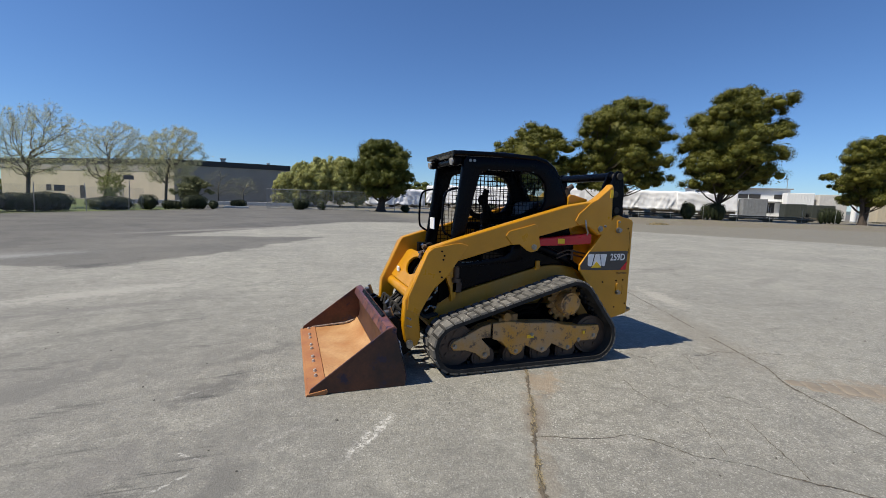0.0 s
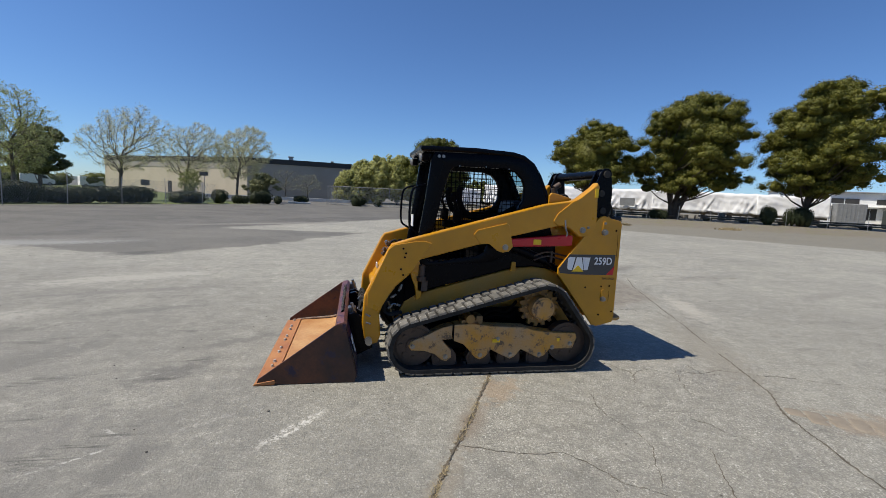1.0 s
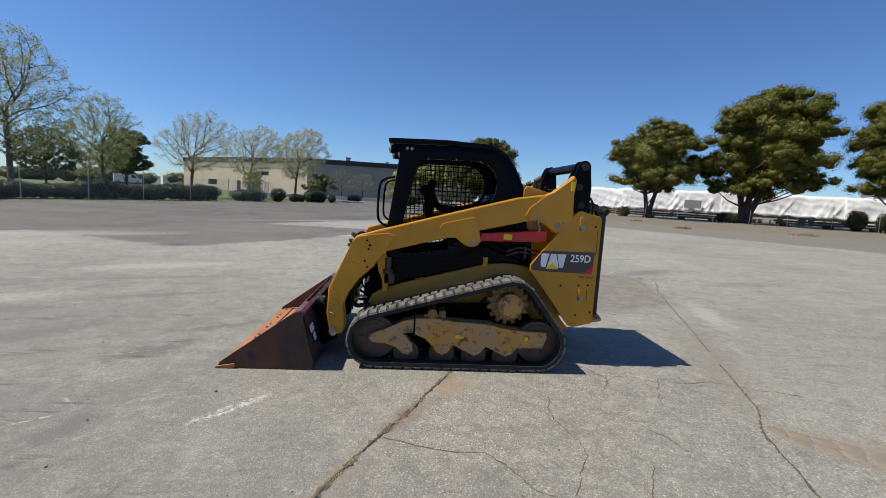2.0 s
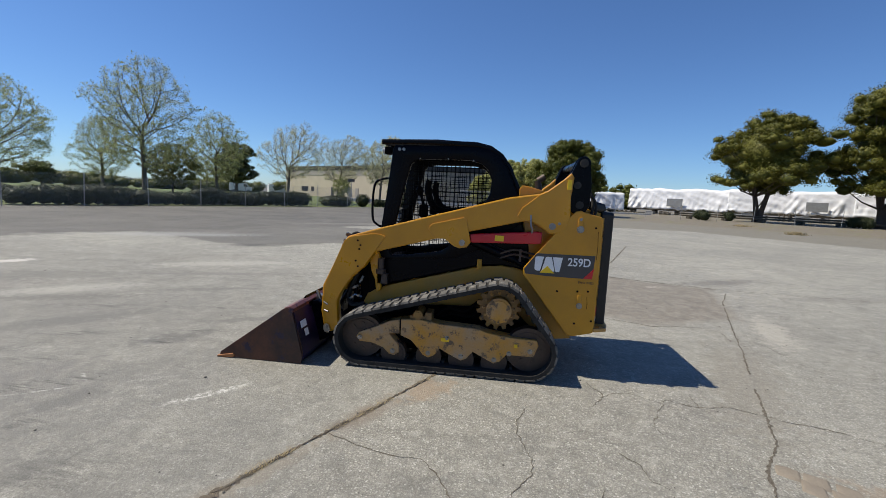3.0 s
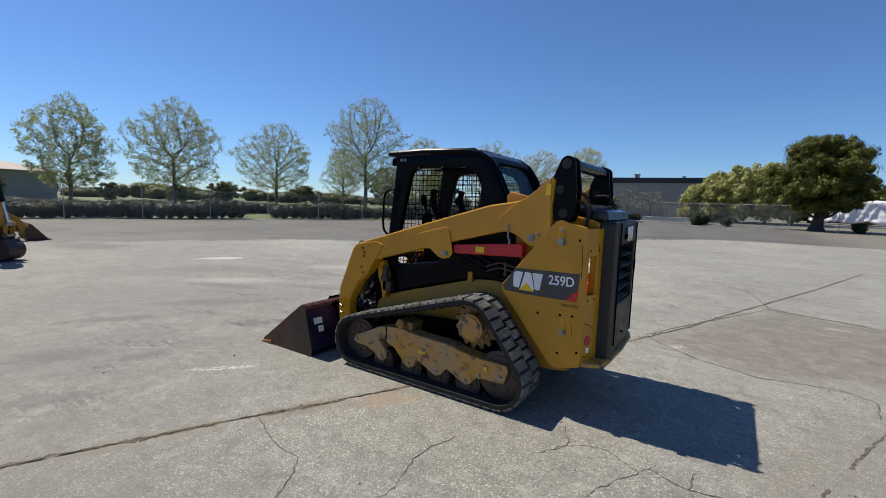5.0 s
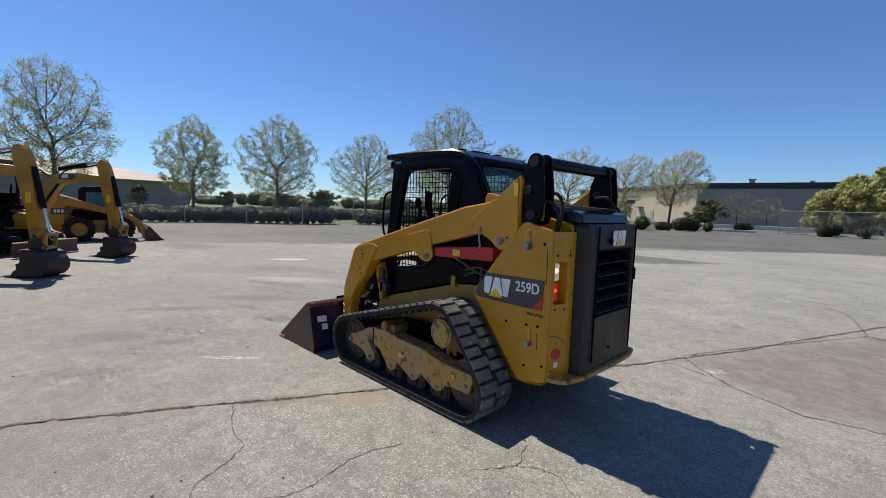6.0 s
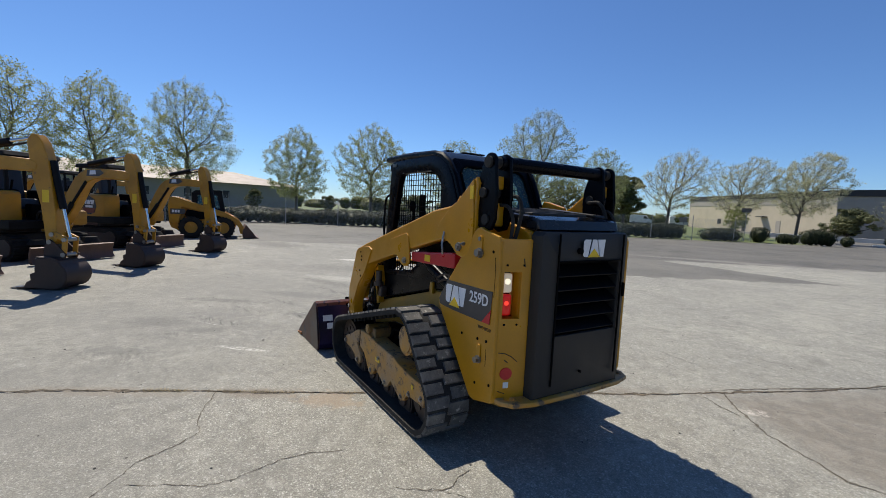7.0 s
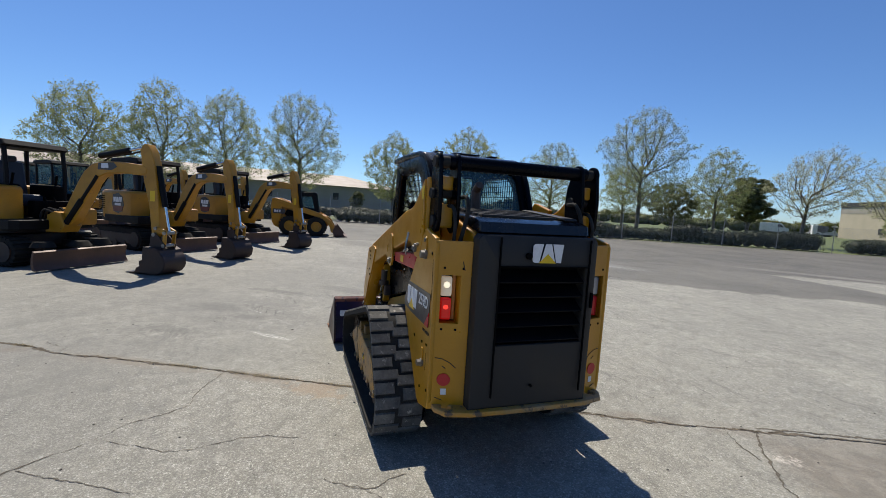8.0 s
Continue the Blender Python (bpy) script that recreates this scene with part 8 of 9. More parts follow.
def excavator(x, y, turn, label, cabbed=False):
    ex = thing("mini_excavator", x, y, 0, turn, label, "excavator", "mini excavators parked in a row")

    def p(name, bm, material, lab="", parent=None):
        return part(name, bm, material, parent or ex, lab)
    for s in (-1, 1):
        bm = bmesh.new()
        prism(bm, oval(-1.02, 1.02, 0.03, 0.52), s * 0.48, s * 0.80, 0.015)
        loop = oval(-1.02, 1.02, 0.03, 0.52, 9)
        for (xa, za), (xb, zb) in zip(loop, loop[1:] + loop[:1]):
            n = max(1, round(math.dist((xa, za), (xb, zb)) / 0.085))
            for k in range(n):
                f = (k + 0.5) / n
                cx, cz = xa + f * (xb - xa), za + f * (zb - za)
                t = math.atan2(zb - za, xb - xa)
                sub = bmesh.new()
                box(sub, -0.02, 0.02, min(s * 0.475, s * 0.805), max(s * 0.475, s * 0.805), -0.028, 0.028)
                bmesh.ops.rotate(sub, verts=sub.verts, matrix=Matrix.Rotation(-t, 3, "Y"))
                bmesh.ops.translate(sub, verts=sub.verts, vec=(cx, 0, cz))
                tmp = bpy.data.meshes.new("tmp")
                sub.to_mesh(tmp)
                sub.free()
                bm.from_mesh(tmp)
                bpy.data.meshes.remove(tmp)
        trk = p("rubber_track", bm, DARKRUBBER, "black rubber crawler track")
        bm = bmesh.new()
        prism(bm, oval(-0.80, 0.80, 0.16, 0.40, 6), s * 0.79, s * 0.815, 0.008)
        p("track_frame", bm, BROWNSTEEL, parent=trk)
        for cx, r in ((-0.77, 0.19), (0.77, 0.18), (-0.35, 0.09), (0.0, 0.09), (0.35, 0.09)):
            bm = bmesh.new()
            cyl(bm, (cx, s * 0.78, 0.275 if r > 0.1 else 0.15), (cx, s * 0.825, 0.275 if r > 0.1 else 0.15), r, 20)
            p("track_wheel", bm, BROWNSTEEL, parent=trk)
    bm = bmesh.new()
    box(bm, -0.55, 0.55, -0.50, 0.50, 0.30, 0.55, 0.03)
    cyl(bm, (0, 0, 0.5), (0, 0, 0.66), 0.38, 28)
    p("undercarriage", bm, BROWNSTEEL)
    bm = bmesh.new()
    prism(bm, [(1.60, 0.02), (1.68, 0.02), (1.63, 0.10), (1.62, 0.22), (1.66, 0.34), (1.61, 0.36), (1.57, 0.22), (1.57, 0.08)], -0.95, 0.80, 0.006)
    blade = p("dozer_blade", bm, BLADEMAT, "scuffed brown dozer blade")
    for s in (-0.42, 0.42):
        bm = bmesh.new()
        prism(bm, [(0.5, 0.30), (0.5, 0.42), (1.59, 0.30), (1.59, 0.14)], s - 0.05, s + 0.05, 0.01)
        p("blade_arm", bm, BROWNSTEEL, parent=blade)
    # upper structure
    bm = bmesh.new()
    plan = [(-0.95, -0.45), (-0.80, -0.66), (-0.5, -0.76), (0.85, -0.76), (0.95, -0.66), (0.95, 0.66), (0.85, 0.76), (-0.5, 0.76), (-0.80, 0.66), (-0.95, 0.45), (-1.0, 0)]
    prism(bm, plan, 0.66, 0.84, 0.02)
    for v in bm.verts:
        v.co = Vector((v.co.x, v.co.z, v.co.y))
    bmesh.ops.recalc_face_normals(bm, faces=bm.faces)
    house = p("platform", bm, CANOPY, "black slewing platform")
    bm = bmesh.new()
    prism(bm, [(-0.97, -0.35), (-0.90, -0.52), (-0.78, -0.66), (-0.55, -0.75), (0.30, -0.75), (0.46, -0.70), (0.53, -0.60), (0.54, -0.30), (0.40, -0.24), (-0.35, -0.24), (-0.35, 0.70), (-0.5, 0.74), (-0.80, 0.62), (-0.95, 0.40), (-1.0, 0)], 0.69, 1.45, 0.075)
    for v in bm.verts:
        v.co = Vector((v.co.x, v.co.z, v.co.y))
    bmesh.ops.recalc_face_normals(bm, faces=bm.faces)
    p("engine_cover", bm, MACHINE, "rounded yellow engine cover", parent=house)
    bm = bmesh.new()
    prism(bm, [(-0.14, 0.92), (-0.20, 1.10), (-0.16, 1.34), (0.06, 1.38), (0.22, 1.30), (0.28, 1.10), (0.20, 0.93), (0.04, 0.88)], -0.757, -0.749)
    dec = p("side_decal", bm, DECAL, "dark oval decal with pale emblem blocks", parent=house)
    for pts, mt in (([(-0.13, 1.16), (-0.13, 1.28), (-0.03, 1.28), (-0.05, 1.16)], WHITE), ([(-0.035, 1.16), (0.0, 1.28), (0.06, 1.28), (0.095, 1.16)], WHITE), ([(0.08, 1.28), (0.21, 1.28), (0.19, 1.16), (0.12, 1.16)], WHITE), ([(-0.08, 1.07), (-0.08, 1.13), (0.16, 1.13), (0.16, 1.07)], WHITE), ([(-0.12, 0.93), (-0.17, 1.06), (0.25, 1.06), (0.19, 0.93)], REDBROWN)):
        bm = bmesh.new()
        prism(bm, pts, -0.762, -0.756)
        p("emblem_block", bm, mt, parent=dec)
    bm = bmesh.new()
    for k in range(7):
        box(bm, -0.78 + 0.0 * k, -0.50, -0.752, -0.70, 0.98 + 0.05 * k, 1.0 + 0.05 * k, 0.004)
    pieces("side_vent", bm, FLATBLACK, house)
    bm = bmesh.new()
    box(bm, 0.62, 1.04, 0.24, 0.72, 0.72, 1.06, 0.06)
    p("tool_box", bm, MACHINE, parent=house)
    # canopy, seat and controls
    bm = bmesh.new()
    prism(bm, [(-0.80, 2.19), (-0.76, 2.27), (0.02, 2.31), (0.30, 2.28), (0.36, 2.20), (0.30, 2.16), (-0.76, 2.16)], -0.46, 0.70, 0.03)
    can = p("canopy_roof", bm, CANOPY, "black canopy roof")
    for px, py in ((-0.66, -0.40), (-0.66, 0.64), (0.27, -0.40), (0.27, 0.64)):
        bm = bmesh.new()
        z0 = 1.40 if px < 0 else 0.84
        tube(bm, [(px, py, z0), (px + (0.05 if px > 0 else 0), py, 1.7), (px, py, 2.18)], 0.04, 8)
        p("canopy_post", bm, CANOPY, parent=can)
    if cabbed:
        bm = bmesh.new()
        box(bm, -0.62, 0.28, -0.40, -0.385, 1.46, 2.15)
        box(bm, 0.30, 0.315, -0.38, 0.60, 1.0, 2.15)
        g = p("cab_glass", bm, GLASS, "dark cab glass", parent=can)
        g.visible_shadow = False
    bm = bmesh.new()
    box(bm, -0.35, 0.15, -0.14, 0.36, 1.05, 1.28, 0.05)
    prism(bm, [(-0.35, 1.25), (-0.22, 1.25), (-0.32, 1.90), (-0.42, 1.92), (-0.46, 1.85)], -0.13, 0.35, 0.04)
    box(bm, -0.42, -0.30, 0.0, 0.22, 1.90, 2.02, 0.03)
    p("seat", bm, SEAT, "dark blue operator seat")
    # clutter round the boom's foot and on the track frames
    bm = bmesh.new()
    for k in range(5):
        yy = -0.14 + 0.07 * k
        tube(bm, smooth_path([(0.70, yy, 0.80), (0.86, yy * 1.4, 1.02 + 0.03 * (k % 2)), (1.02, yy, 0.98), (1.16, yy * 0.8, 0.86)]), 0.022, 6)
    pieces("foot_hose", bm, BELT, ex)
    bm = bmesh.new()
    for px, py, a, w, h in ((1.16, -0.44, 0.5, 0.34, 0.10), (1.30, 0.10, 0.9, 0.40, 0.09), (1.34, 0.50, 0.2, 0.30, 0.12)):
        sub = [(px + w * 0.5 * math.cos(t + a), py + 0.22 * math.sin(t + a)) for t in [2 * math.pi * j / 9 for j in range(9)]]
        lo = [bm.verts.new((x0, y0, 0.36)) for x0, y0 in sub]
        hi = [bm.verts.new((px + (x0 - px) * 0.7, py + (y0 - py) * 0.7, 0.36 + h)) for x0, y0 in sub]
        bm.faces.new(hi), bm.faces.new(lo[::-1])
        for j in range(9):
            bm.faces.new((lo[j], lo[(j + 1) % 9], hi[(j + 1) % 9], hi[j]))
    pieces("folded_mat", bm, DARKRUBBER, ex, join=False)
    bm = bmesh.new()
    box(bm, 0.42, 0.62, -0.16, 0.60, 0.85, 1.18, 0.04)
    p("footrest_panel", bm, FLATBLACK)
    for py in (-0.28, 0.50):
        bm = bmesh.new()
        box(bm, -0.30, 0.35, py - 0.10, py + 0.10, 0.85, 1.48, 0.04)
        tube(bm, [(0.25, py, 1.47), (0.30, py, 1.68)], 0.022, 8)
        p("control_console", bm, FLATBLACK)
    bm = bmesh.new()
    for py in (0.0, 0.16):
        tube(bm, smooth_path([(0.72, py, 0.84), (0.68, py, 1.15), (0.62, py, 1.28)]), 0.015, 6)
    pieces("travel_lever", bm, FLATBLACK, ex)
    def reach(bm):
        """Sets the boom and stick to their true height."""
        for v in bm.verts:
            v.co.z = v.co.z if v.co.z < 0.75 else 0.75 + 0.94 * (v.co.z - 0.75)

    def q(name, bm, material, lab="", parent=None):
        reach(bm)
        return p(name, bm, material, lab, parent)
    # boom, stick and bucket
    bm = bmesh.new()
    prism(bm, [(0.85, 0.60), (1.22, 0.62), (1.30, 0.74), (1.22, 1.0), (1.05, 1.02), (0.90, 0.95)], -0.17, 0.17, 0.02)
    q("swing_bracket", bm, MACHINE)
    bm = bmesh.new()
    boom = [(1.08, 0.78), (1.12, 0.90), (1.30, 1.22), (1.52, 1.62), (1.68, 1.86), (1.84, 1.99), (2.04, 2.06), (2.45, 2.07), (2.95, 2.03), (3.05, 1.97), (3.03, 1.86), (2.9, 1.83), (2.45, 1.85), (2.16, 1.83), (2.0, 1.75), (1.88, 1.60), (1.68, 1.24), (1.42, 0.85), (1.24, 0.70), (1.12, 0.70)]
    prism(bm, boom, -0.095, 0.095, 0.02)
    bo = q("boom", bm, MACHINE, "curved yellow boom")
    for s in (-1, 1):
        bm = bmesh.new()
        prism(bm, [(1.99, 1.90), (2.01, 2.03), (2.34, 2.05), (2.42, 1.97), (2.30, 1.90)], s * 0.096, s * 0.100)
        d = q("boom_decal", bm, DECAL, parent=bo)
        bm = bmesh.new()
        prism(bm, [(2.07, 1.93), (2.08, 2.02), (2.22, 2.03), (2.23, 1.94)], s * 0.099, s * 0.103)
        q("emblem_block", bm, WHITE, parent=d)
    bm = bmesh.new()
    cyl(bm, (1.95, 0, 2.17), (2.58, 0, 2.30), 0.055, 16)
    st = q("stick_cylinder", bm, CANOPY, "black stick cylinder", parent=bo)
    bm = bmesh.new()
    cyl(bm, (2.58, 0, 2.30), (2.98, 0, 2.38), 0.026, 12)
    q("rod", bm, CHROME, parent=st)
    bm = bmesh.new()
    for s in (-0.16, 0.16):
        cyl(bm, (1.26, s * 0.6, 0.80), (1.62, s * 0.6, 1.28), 0.055, 14)
        cyl(bm, (1.62, s * 0.6, 1.28), (1.98, s * 0.6, 1.78), 0.032, 12)
    reach(bm)
    pieces("boom_cylinder", bm, CANOPY, bo, "black boom cylinder")
    bm = bmesh.new()
    tube(bm, smooth_path([(1.86, 0.08, 2.02), (2.1, 0.09, 2.17), (2.5, 0.09, 2.24), (2.82, 0.10, 2.30), (2.96, 0.11, 2.16), (3.06, 0.11, 1.7)]), 0.018, 6)
    tube(bm, smooth_path([(1.15, 0.1, 0.95), (1.45, 0.12, 1.62), (1.75, 0.12, 1.98), (1.95, 0.10, 2.08)]), 0.018, 6)
    reach(bm)
    pieces("hydraulic_hose", bm, BELT, bo)
    bm = bmesh.new()
    prism(bm, [(2.93, 2.38), (2.98, 2.43), (3.05, 2.42), (3.13, 2.30), (3.19, 2.08), (3.27, 1.30), (3.30, 0.74), (3.24, 0.68), (3.13, 0.70), (3.07, 1.30), (2.97, 1.72), (2.93, 2.02), (2.90, 2.30)], -0.085, 0.085, 0.012)
    sk = q("stick", bm, MACHINE, "straight yellow stick")
    bm = bmesh.new()
    cyl(bm, (3.20, 0, 2.02), (3.34, 0, 1.25), 0.05, 14)
    cy = q("bucket_cylinder", bm, CANOPY, "black bucket cylinder", parent=sk)
    bm = bmesh.new()
    cyl(bm, (3.34, 0, 1.25), (3.42, 0, 0.78), 0.026, 12)
    q("rod", bm, CHROME, parent=cy)
    bm = bmesh.new()
    box(bm, 3.10, 3.20, -0.0875, -0.0865, 1.35, 1.55)
    q("stick_sticker", bm, BRIGHT, parent=sk)
    for s in (-1, 1):
        bm = bmesh.new()
        prism(bm, [(3.20, 0.86), (3.30, 0.88), (3.46, 0.80), (3.46, 0.72), (3.30, 0.78)], s * 0.09, s * 0.12, 0.005)
        prism(bm, [(3.40, 0.80), (3.47, 0.80), (3.44, 0.50), (3.37, 0.50)], s * 0.09, s * 0.12, 0.005)
        reach(bm)
        pieces("link", bm, MACHINE, sk)
    bm = bmesh.new()
    for px, pz in ((3.21, 0.72), (3.43, 0.76), (3.41, 0.53), (3.25, 0.84)):
        cyl(bm, (px, -0.14, pz), (px, 0.14, pz), 0.035, 14)
    reach(bm)
    pieces("pin", bm, STEEL, sk)
    shell = [(3.10, 0.50), (3.34, 0.50), (3.45, 0.45)] + arc(3.34, 0.225, 0.215, 55, -95, 12) + [(3.0, 0.025), (2.82, 0.012), (2.80, 0.03), (3.0, 0.05)] + arc(3.34, 0.225, 0.185, -95, 50, 12) + [(3.32, 0.465), (3.12, 0.47)]
    bm = bmesh.new()
    prism(bm, shell, -0.25, 0.25, 0.008)
    bk = q("bucket", bm, BROWNSTEEL, "dark brown digging bucket resting on the ground")
    for s in (-1, 1):
        bm = bmesh.new()
        prism(bm, [(3.10, 0.48), (3.34, 0.48), (3.44, 0.43)] + arc(3.34, 0.225, 0.205, 55, -95, 10) + [(2.92, 0.035), (2.97, 0.12), (3.03, 0.15), (3.02, 0.24), (3.09, 0.27)], s * 0.23, s * 0.258, 0.006)
        q("bucket_side", bm, BROWNSTEEL, parent=bk)
    for s in (-1, 1):
        bm = bmesh.new()
        prism(bm, [(3.14, 0.46), (3.14, 0.66), (3.22, 0.76), (3.30, 0.70), (3.40, 0.60), (3.46, 0.54), (3.42, 0.46)], s * 0.105, s * 0.135, 0.006)
        q("bucket_ear", bm, BROWNSTEEL, parent=bk)
    for k in range(5):
        bm = bmesh.new()
        ty = -0.19 + 0.095 * k
        prism(bm, [(2.90, 0.01), (2.90, 0.05), (2.74, 0.03), (2.68, 0.012)], ty - 0.024, ty + 0.024, 0.004)
        q("tooth", bm, STEEL, parent=bk)
    return ex


EXLABEL = "yellow mini excavator with black canopy, bucket curled on the ground"
first = excavator(-5.25, -2.22, 60, EXLABEL)
copy_thing(first, pose(-8.05 * K, -0.80 * K, 0, 0, 0, 47))
copy_thing(first, pose(-10.70 * K, 0.70 * K, 0, 0, 0, 46))
second = excavator(-13.6, -4.9, 48, "yellow mini excavator with glazed cab parked in the second row", True)
copy_thing(second, pose(-16.2 * K, -3.2 * K, 0, 0, 0, 42))
copy_thing(first, pose(-11.4 * K, -6.8 * K, 0, 0, 0, 45))
copy_thing(first, pose(-18.6 * K, -1.4 * K, 0, 0, 0, 44))
copy_thing(second, pose(-16.8 * K, -7.2 * K, 0, 0, 0, 46))


# ---- wheeled skid-steer loader ----
def skid_steer(x, y, turn):
    sk = thing("skid_steer_loader", x, y, 0, turn, "yellow wheeled skid-steer loader with closed black cab and lowered bucket", "loader")

    def p(name, bm, material, lab="", parent=None):
        return part(name, bm, material, parent or sk, lab)
    for wx in (-0.62, 0.58):
        for s in (-1, 1):
            bm = bmesh.new()
            ring = [(0.43, -0.13), (0.45, -0.08), (0.45, 0.08), (0.43, 0.13), (0.30, 0.15), (0.24, 0.12), (0.24, -0.12), (0.30, -0.15)]
            n = 28
            vs = [[bm.verts.new((wx + r * math.cos(2 * math.pi * k / n), s * 0.76 + d, 0.44 + r * math.sin(2 * math.pi * k / n))) for r, d in ring] for k in range(n)]
            for k in range(n):
                for j in range(8):
                    bm.faces.new((vs[k][j], vs[k][(j + 1) % 8], vs[(k + 1) % n][(j + 1) % 8], vs[(k + 1) % n][j]))
            for k in range(20):
                a = 2 * math.pi * k / 20
                sub = bmesh.new()
                box(sub, -0.03, 0.03, s * 0.76 - 0.13, s * 0.76 + 0.13, 0.43, 0.475)
                bmesh.ops.rotate(sub, verts=sub.verts, matrix=Matrix.Rotation(a, 3, "Y"))
                bmesh.ops.translate(sub, verts=sub.verts, vec=(wx, 0, 0.44))
                tmp = bpy.data.meshes.new("tmp")
                sub.to_mesh(tmp)
                sub.free()
                bm.from_mesh(tmp)
                bpy.data.meshes.remove(tmp)
            bmesh.ops.recalc_face_normals(bm, faces=bm.faces)
            w = p("tyre", bm, DARKRUBBER, "black lugged tyre")
            bm = bmesh.new()
            cyl(bm, (wx, s * 0.66, 0.44), (wx, s * 0.84, 0.44), 0.245, 24)
            cyl(bm, (wx, s * 0.80, 0.44), (wx, s * 0.87, 0.44), 0.11, 18)
            p("rim", bm, MACHINE, "yellow wheel rim", parent=w)
    bm = bmesh.new()
    prism(bm, [(-1.35, 0.42), (-1.42, 0.60), (-1.40, 1.30), (-1.30, 1.52), (-0.6, 1.36), (1.0, 0.95), (1.10, 0.55), (1.0, 0.30), (-1.1, 0.30)], -0.62, 0.62, 0.03)
    hull2 = p("hull", bm, MACHINE, "yellow hull with closed engine housing")
    # solid black block standing out of the hull in place of a shaded recess
    bm = bmesh.new()
    prism(bm, [(-0.85, 0.95), (-0.75, 1.18), (0.45, 0.98), (0.55, 0.78), (-0.5, 0.78)], -0.80, 0.80, 0.02)
    p("recess_block", bm, FLATBLACK, parent=hull2)
    for s in (-1, 1):
        bm = bmesh.new()
        prism(bm, [(-1.44, 1.30), (-1.40, 1.66), (-1.22, 1.70), (-0.2, 1.38), (0.75, 1.08), (1.22, 0.78), (1.42, 0.42), (1.40, 0.20), (1.25, 0.20), (1.20, 0.45), (0.98, 0.74), (0.60, 0.90), (-0.4, 1.18), (-0.98, 1.30), (-1.05, 0.62), (-1.40, 0.62)], s * 0.66, s * 0.82, 0.015)
        a = p("lift_arm", bm, MACHINE, "yellow lift arm and tower")
        bm = bmesh.new()
        prism(bm, [(-1.36, 0.98), (-1.36, 1.20), (-0.86, 1.20), (-0.80, 1.10), (-0.86, 0.98)], s * 0.821, s * 0.826)
        d = p("side_decal", bm, DECAL, parent=a)
        for x0 in (-1.30, -1.20, -1.10):
            bm = bmesh.new()
            prism(bm, [(x0, 1.04), (x0, 1.15), (x0 + 0.08, 1.15), (x0 + 0.07, 1.04)], s * 0.825, s * 0.829)
            p("emblem_block", bm, WHITE, parent=d)
    bm = bmesh.new()
    prism(bm, [(-0.62, 1.25), (-0.58, 1.85), (-0.48, 1.98), (0.42, 2.02), (0.52, 1.96), (0.66, 1.10), (0.62, 0.95), (-0.5, 1.1)], -0.46, -0.42, 0.01, holes=[[(-0.42, 1.40), (-0.40, 1.80), (0.32, 1.84), (0.46, 1.25)]])
    prism(bm, [(-0.62, 1.25), (-0.58, 1.85), (-0.48, 1.98), (0.42, 2.02), (0.52, 1.96), (0.66, 1.10), (0.62, 0.95), (-0.5, 1.1)], 0.42, 0.46, 0.01, holes=[[(-0.42, 1.40), (-0.40, 1.80), (0.32, 1.84), (0.46, 1.25)]])
    prism(bm, [(-0.60, 1.90), (-0.48, 2.0), (0.45, 2.05), (0.58, 1.99), (0.5, 1.92)], -0.47, 0.47, 0.01)
    box(bm, -0.62, -0.52, -0.45, 0.45, 1.2, 1.9, 0.02)
    c = p("cab", bm, CANOPY, "black closed cab")
    bm = bmesh.new()
    box(bm, -0.42, 0.46, -0.44, -0.43, 1.25, 1.86)
    box(bm, -0.42, 0.46, 0.43, 0.44, 1.25, 1.86)
    prism(bm, [(0.52, 1.94), (0.53, 1.94), (0.66, 1.12), (0.65, 1.12)], -0.42, 0.42)
    g = p("cab_glass", bm, GLASS, "tinted cab glass", parent=c)
    g.visible_shadow = False
    bm = bmesh.new()
    prism(bm, [(1.38, 0.03), (1.98, 0.03), (2.0, 0.05), (1.45, 0.08), (1.40, 0.30), (1.50, 0.55), (1.46, 0.57), (1.34, 0.32)], -0.92, 0.92, 0.006)
    b2 = p("bucket", bm, BLADEMAT, "worn brown loader bucket")
    for s in (-1, 1):
        bm = bmesh.new()
        prism(bm, [(1.40, 0.04), (1.92, 0.04), (1.52, 0.54), (1.46, 0.55), (1.38, 0.30)], s * 0.90, s * 0.925, 0.003)
        p("bucket_side", bm, BLADEMAT, parent=b2)
    return sk


small = skid_steer(-13.8, 3.35, 84)
small.matrix_basis = small.matrix_basis @ Matrix.Scale(0.87, 4)


# ---- parked vans past the street trees ----
def van(x, y, turn, long):
    v = thing("parked_van", x, y, 0, turn, "white parked van beyond the street trees", "van", "vans parked past the trees")
    bm = bmesh.new()
    prism(bm, [(-long / 2, 0.35), (-long / 2, 2.1), (-long / 2 + 0.1, 2.2), (long / 2 - 1.3, 2.2), (long / 2 - 0.6, 1.3), (long / 2, 1.15), (long / 2, 0.35)], -0.95, 0.95, 0.05)
    part("body", bm, WHITEWALL, v)
    for s in (-1, 1):
        bm = bmesh.new()
        prism(bm, [(long / 2 - 1.9, 1.35), (long / 2 - 1.9, 1.95), (long / 2 - 1.35, 1.95), (long / 2 - 0.85, 1.35)], s * 0.95, s * 0.958)
        part("side_window", bm, GLOSS, v)
        for wx in (-long / 2 + 0.9, long / 2 - 0.8):
            bm = bmesh.new()
            cyl(bm, (wx, s * 0.75, 0.34), (wx, s * 0.98, 0.34), 0.34, 20)
            w = part("wheel", bm, RUBBER, v)
            bm = bmesh.new()
            cyl(bm, (wx, s * 0.96, 0.34), (wx, s * 0.99, 0.34), 0.18, 16)
            part("rim", bm, POST, w)
    return v


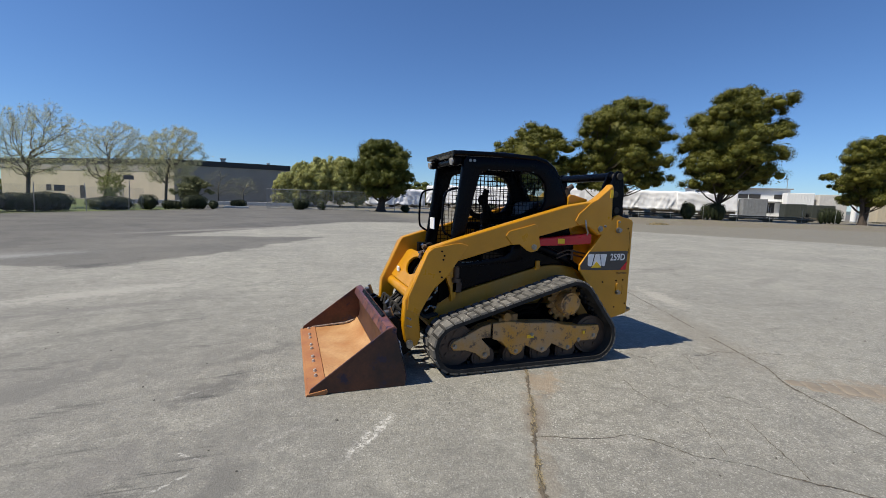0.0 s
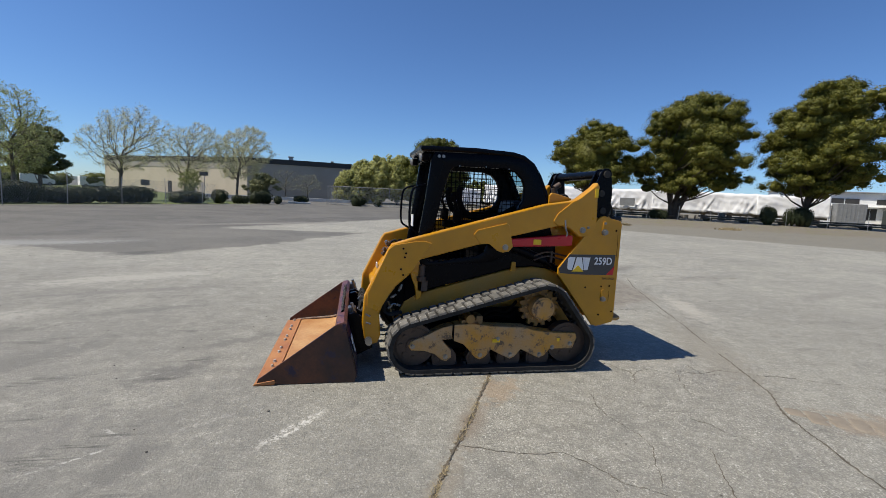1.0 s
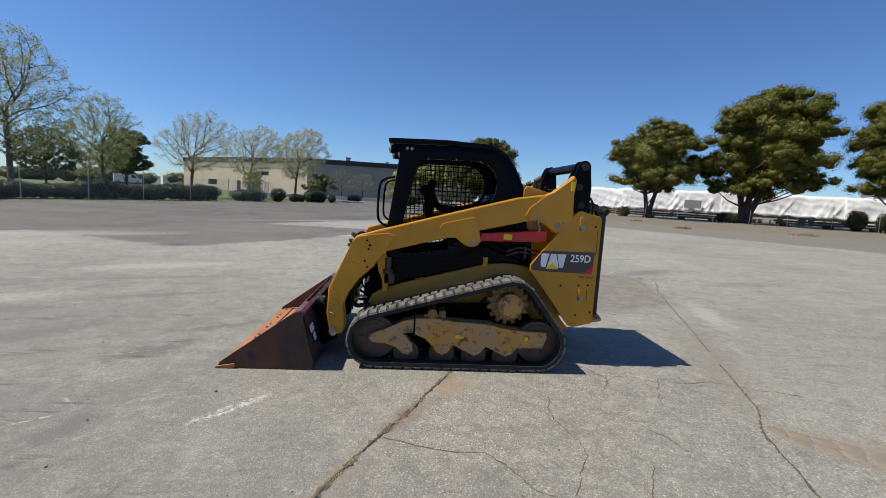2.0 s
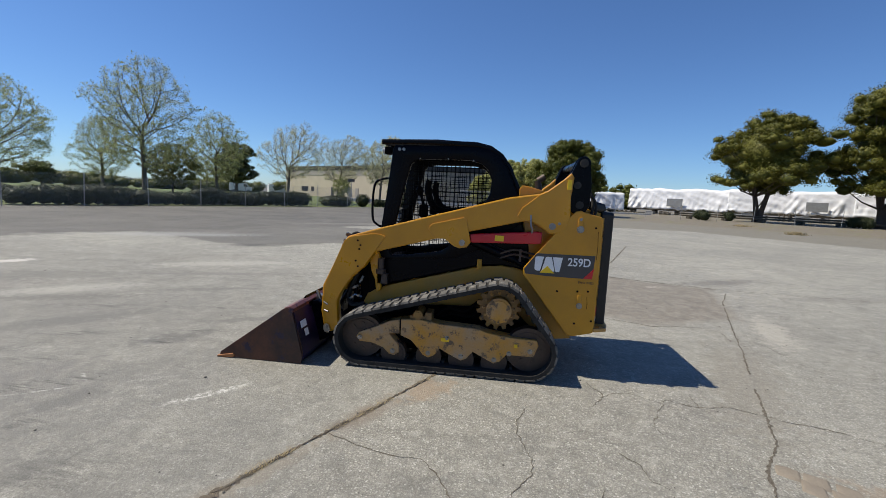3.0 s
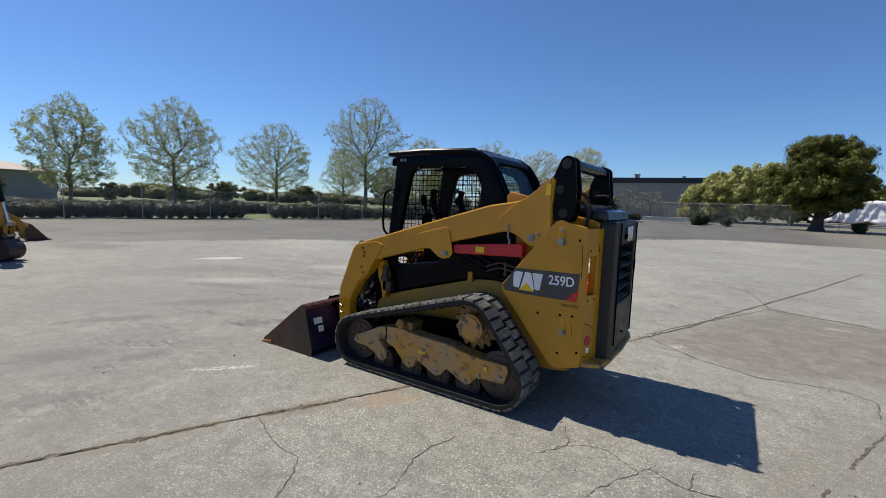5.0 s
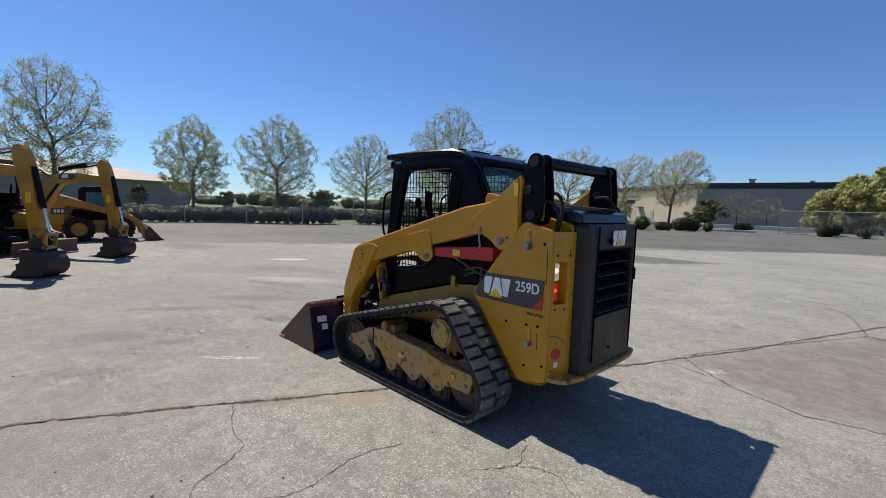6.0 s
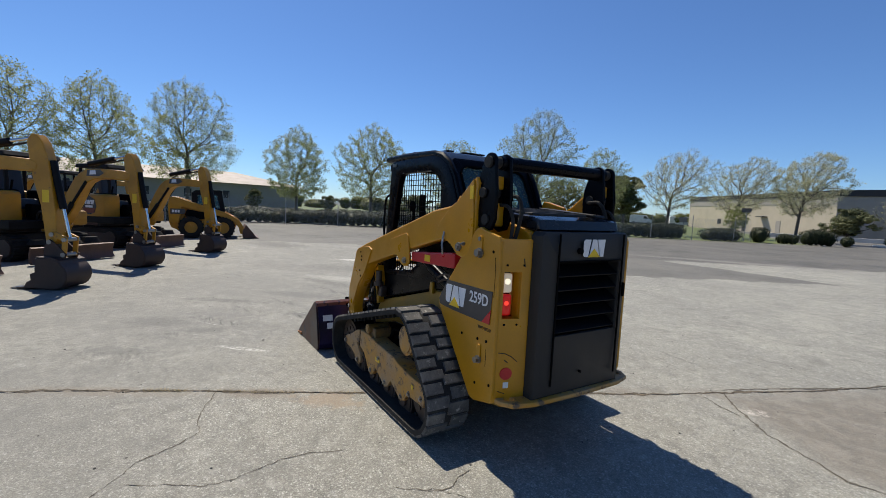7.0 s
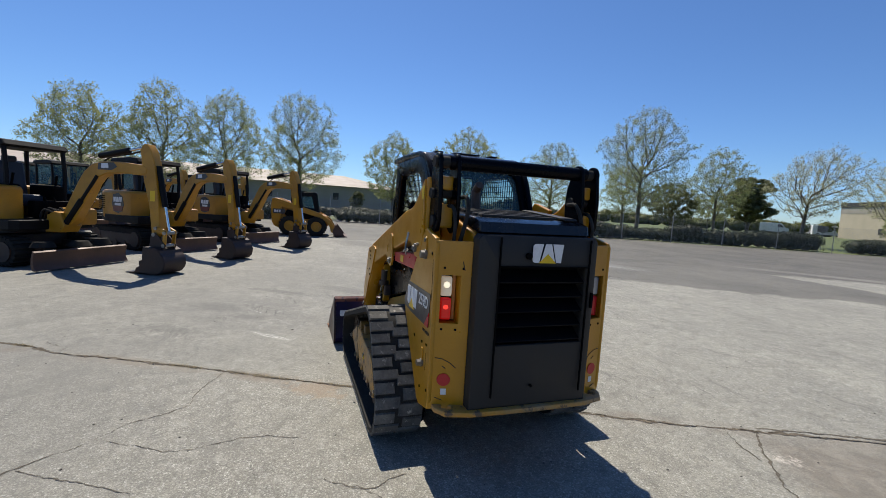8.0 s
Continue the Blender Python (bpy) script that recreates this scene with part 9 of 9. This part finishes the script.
van(-52.5, 104.5, 40, 5.2)
van(-60.0, 100.0, 35, 5.0)
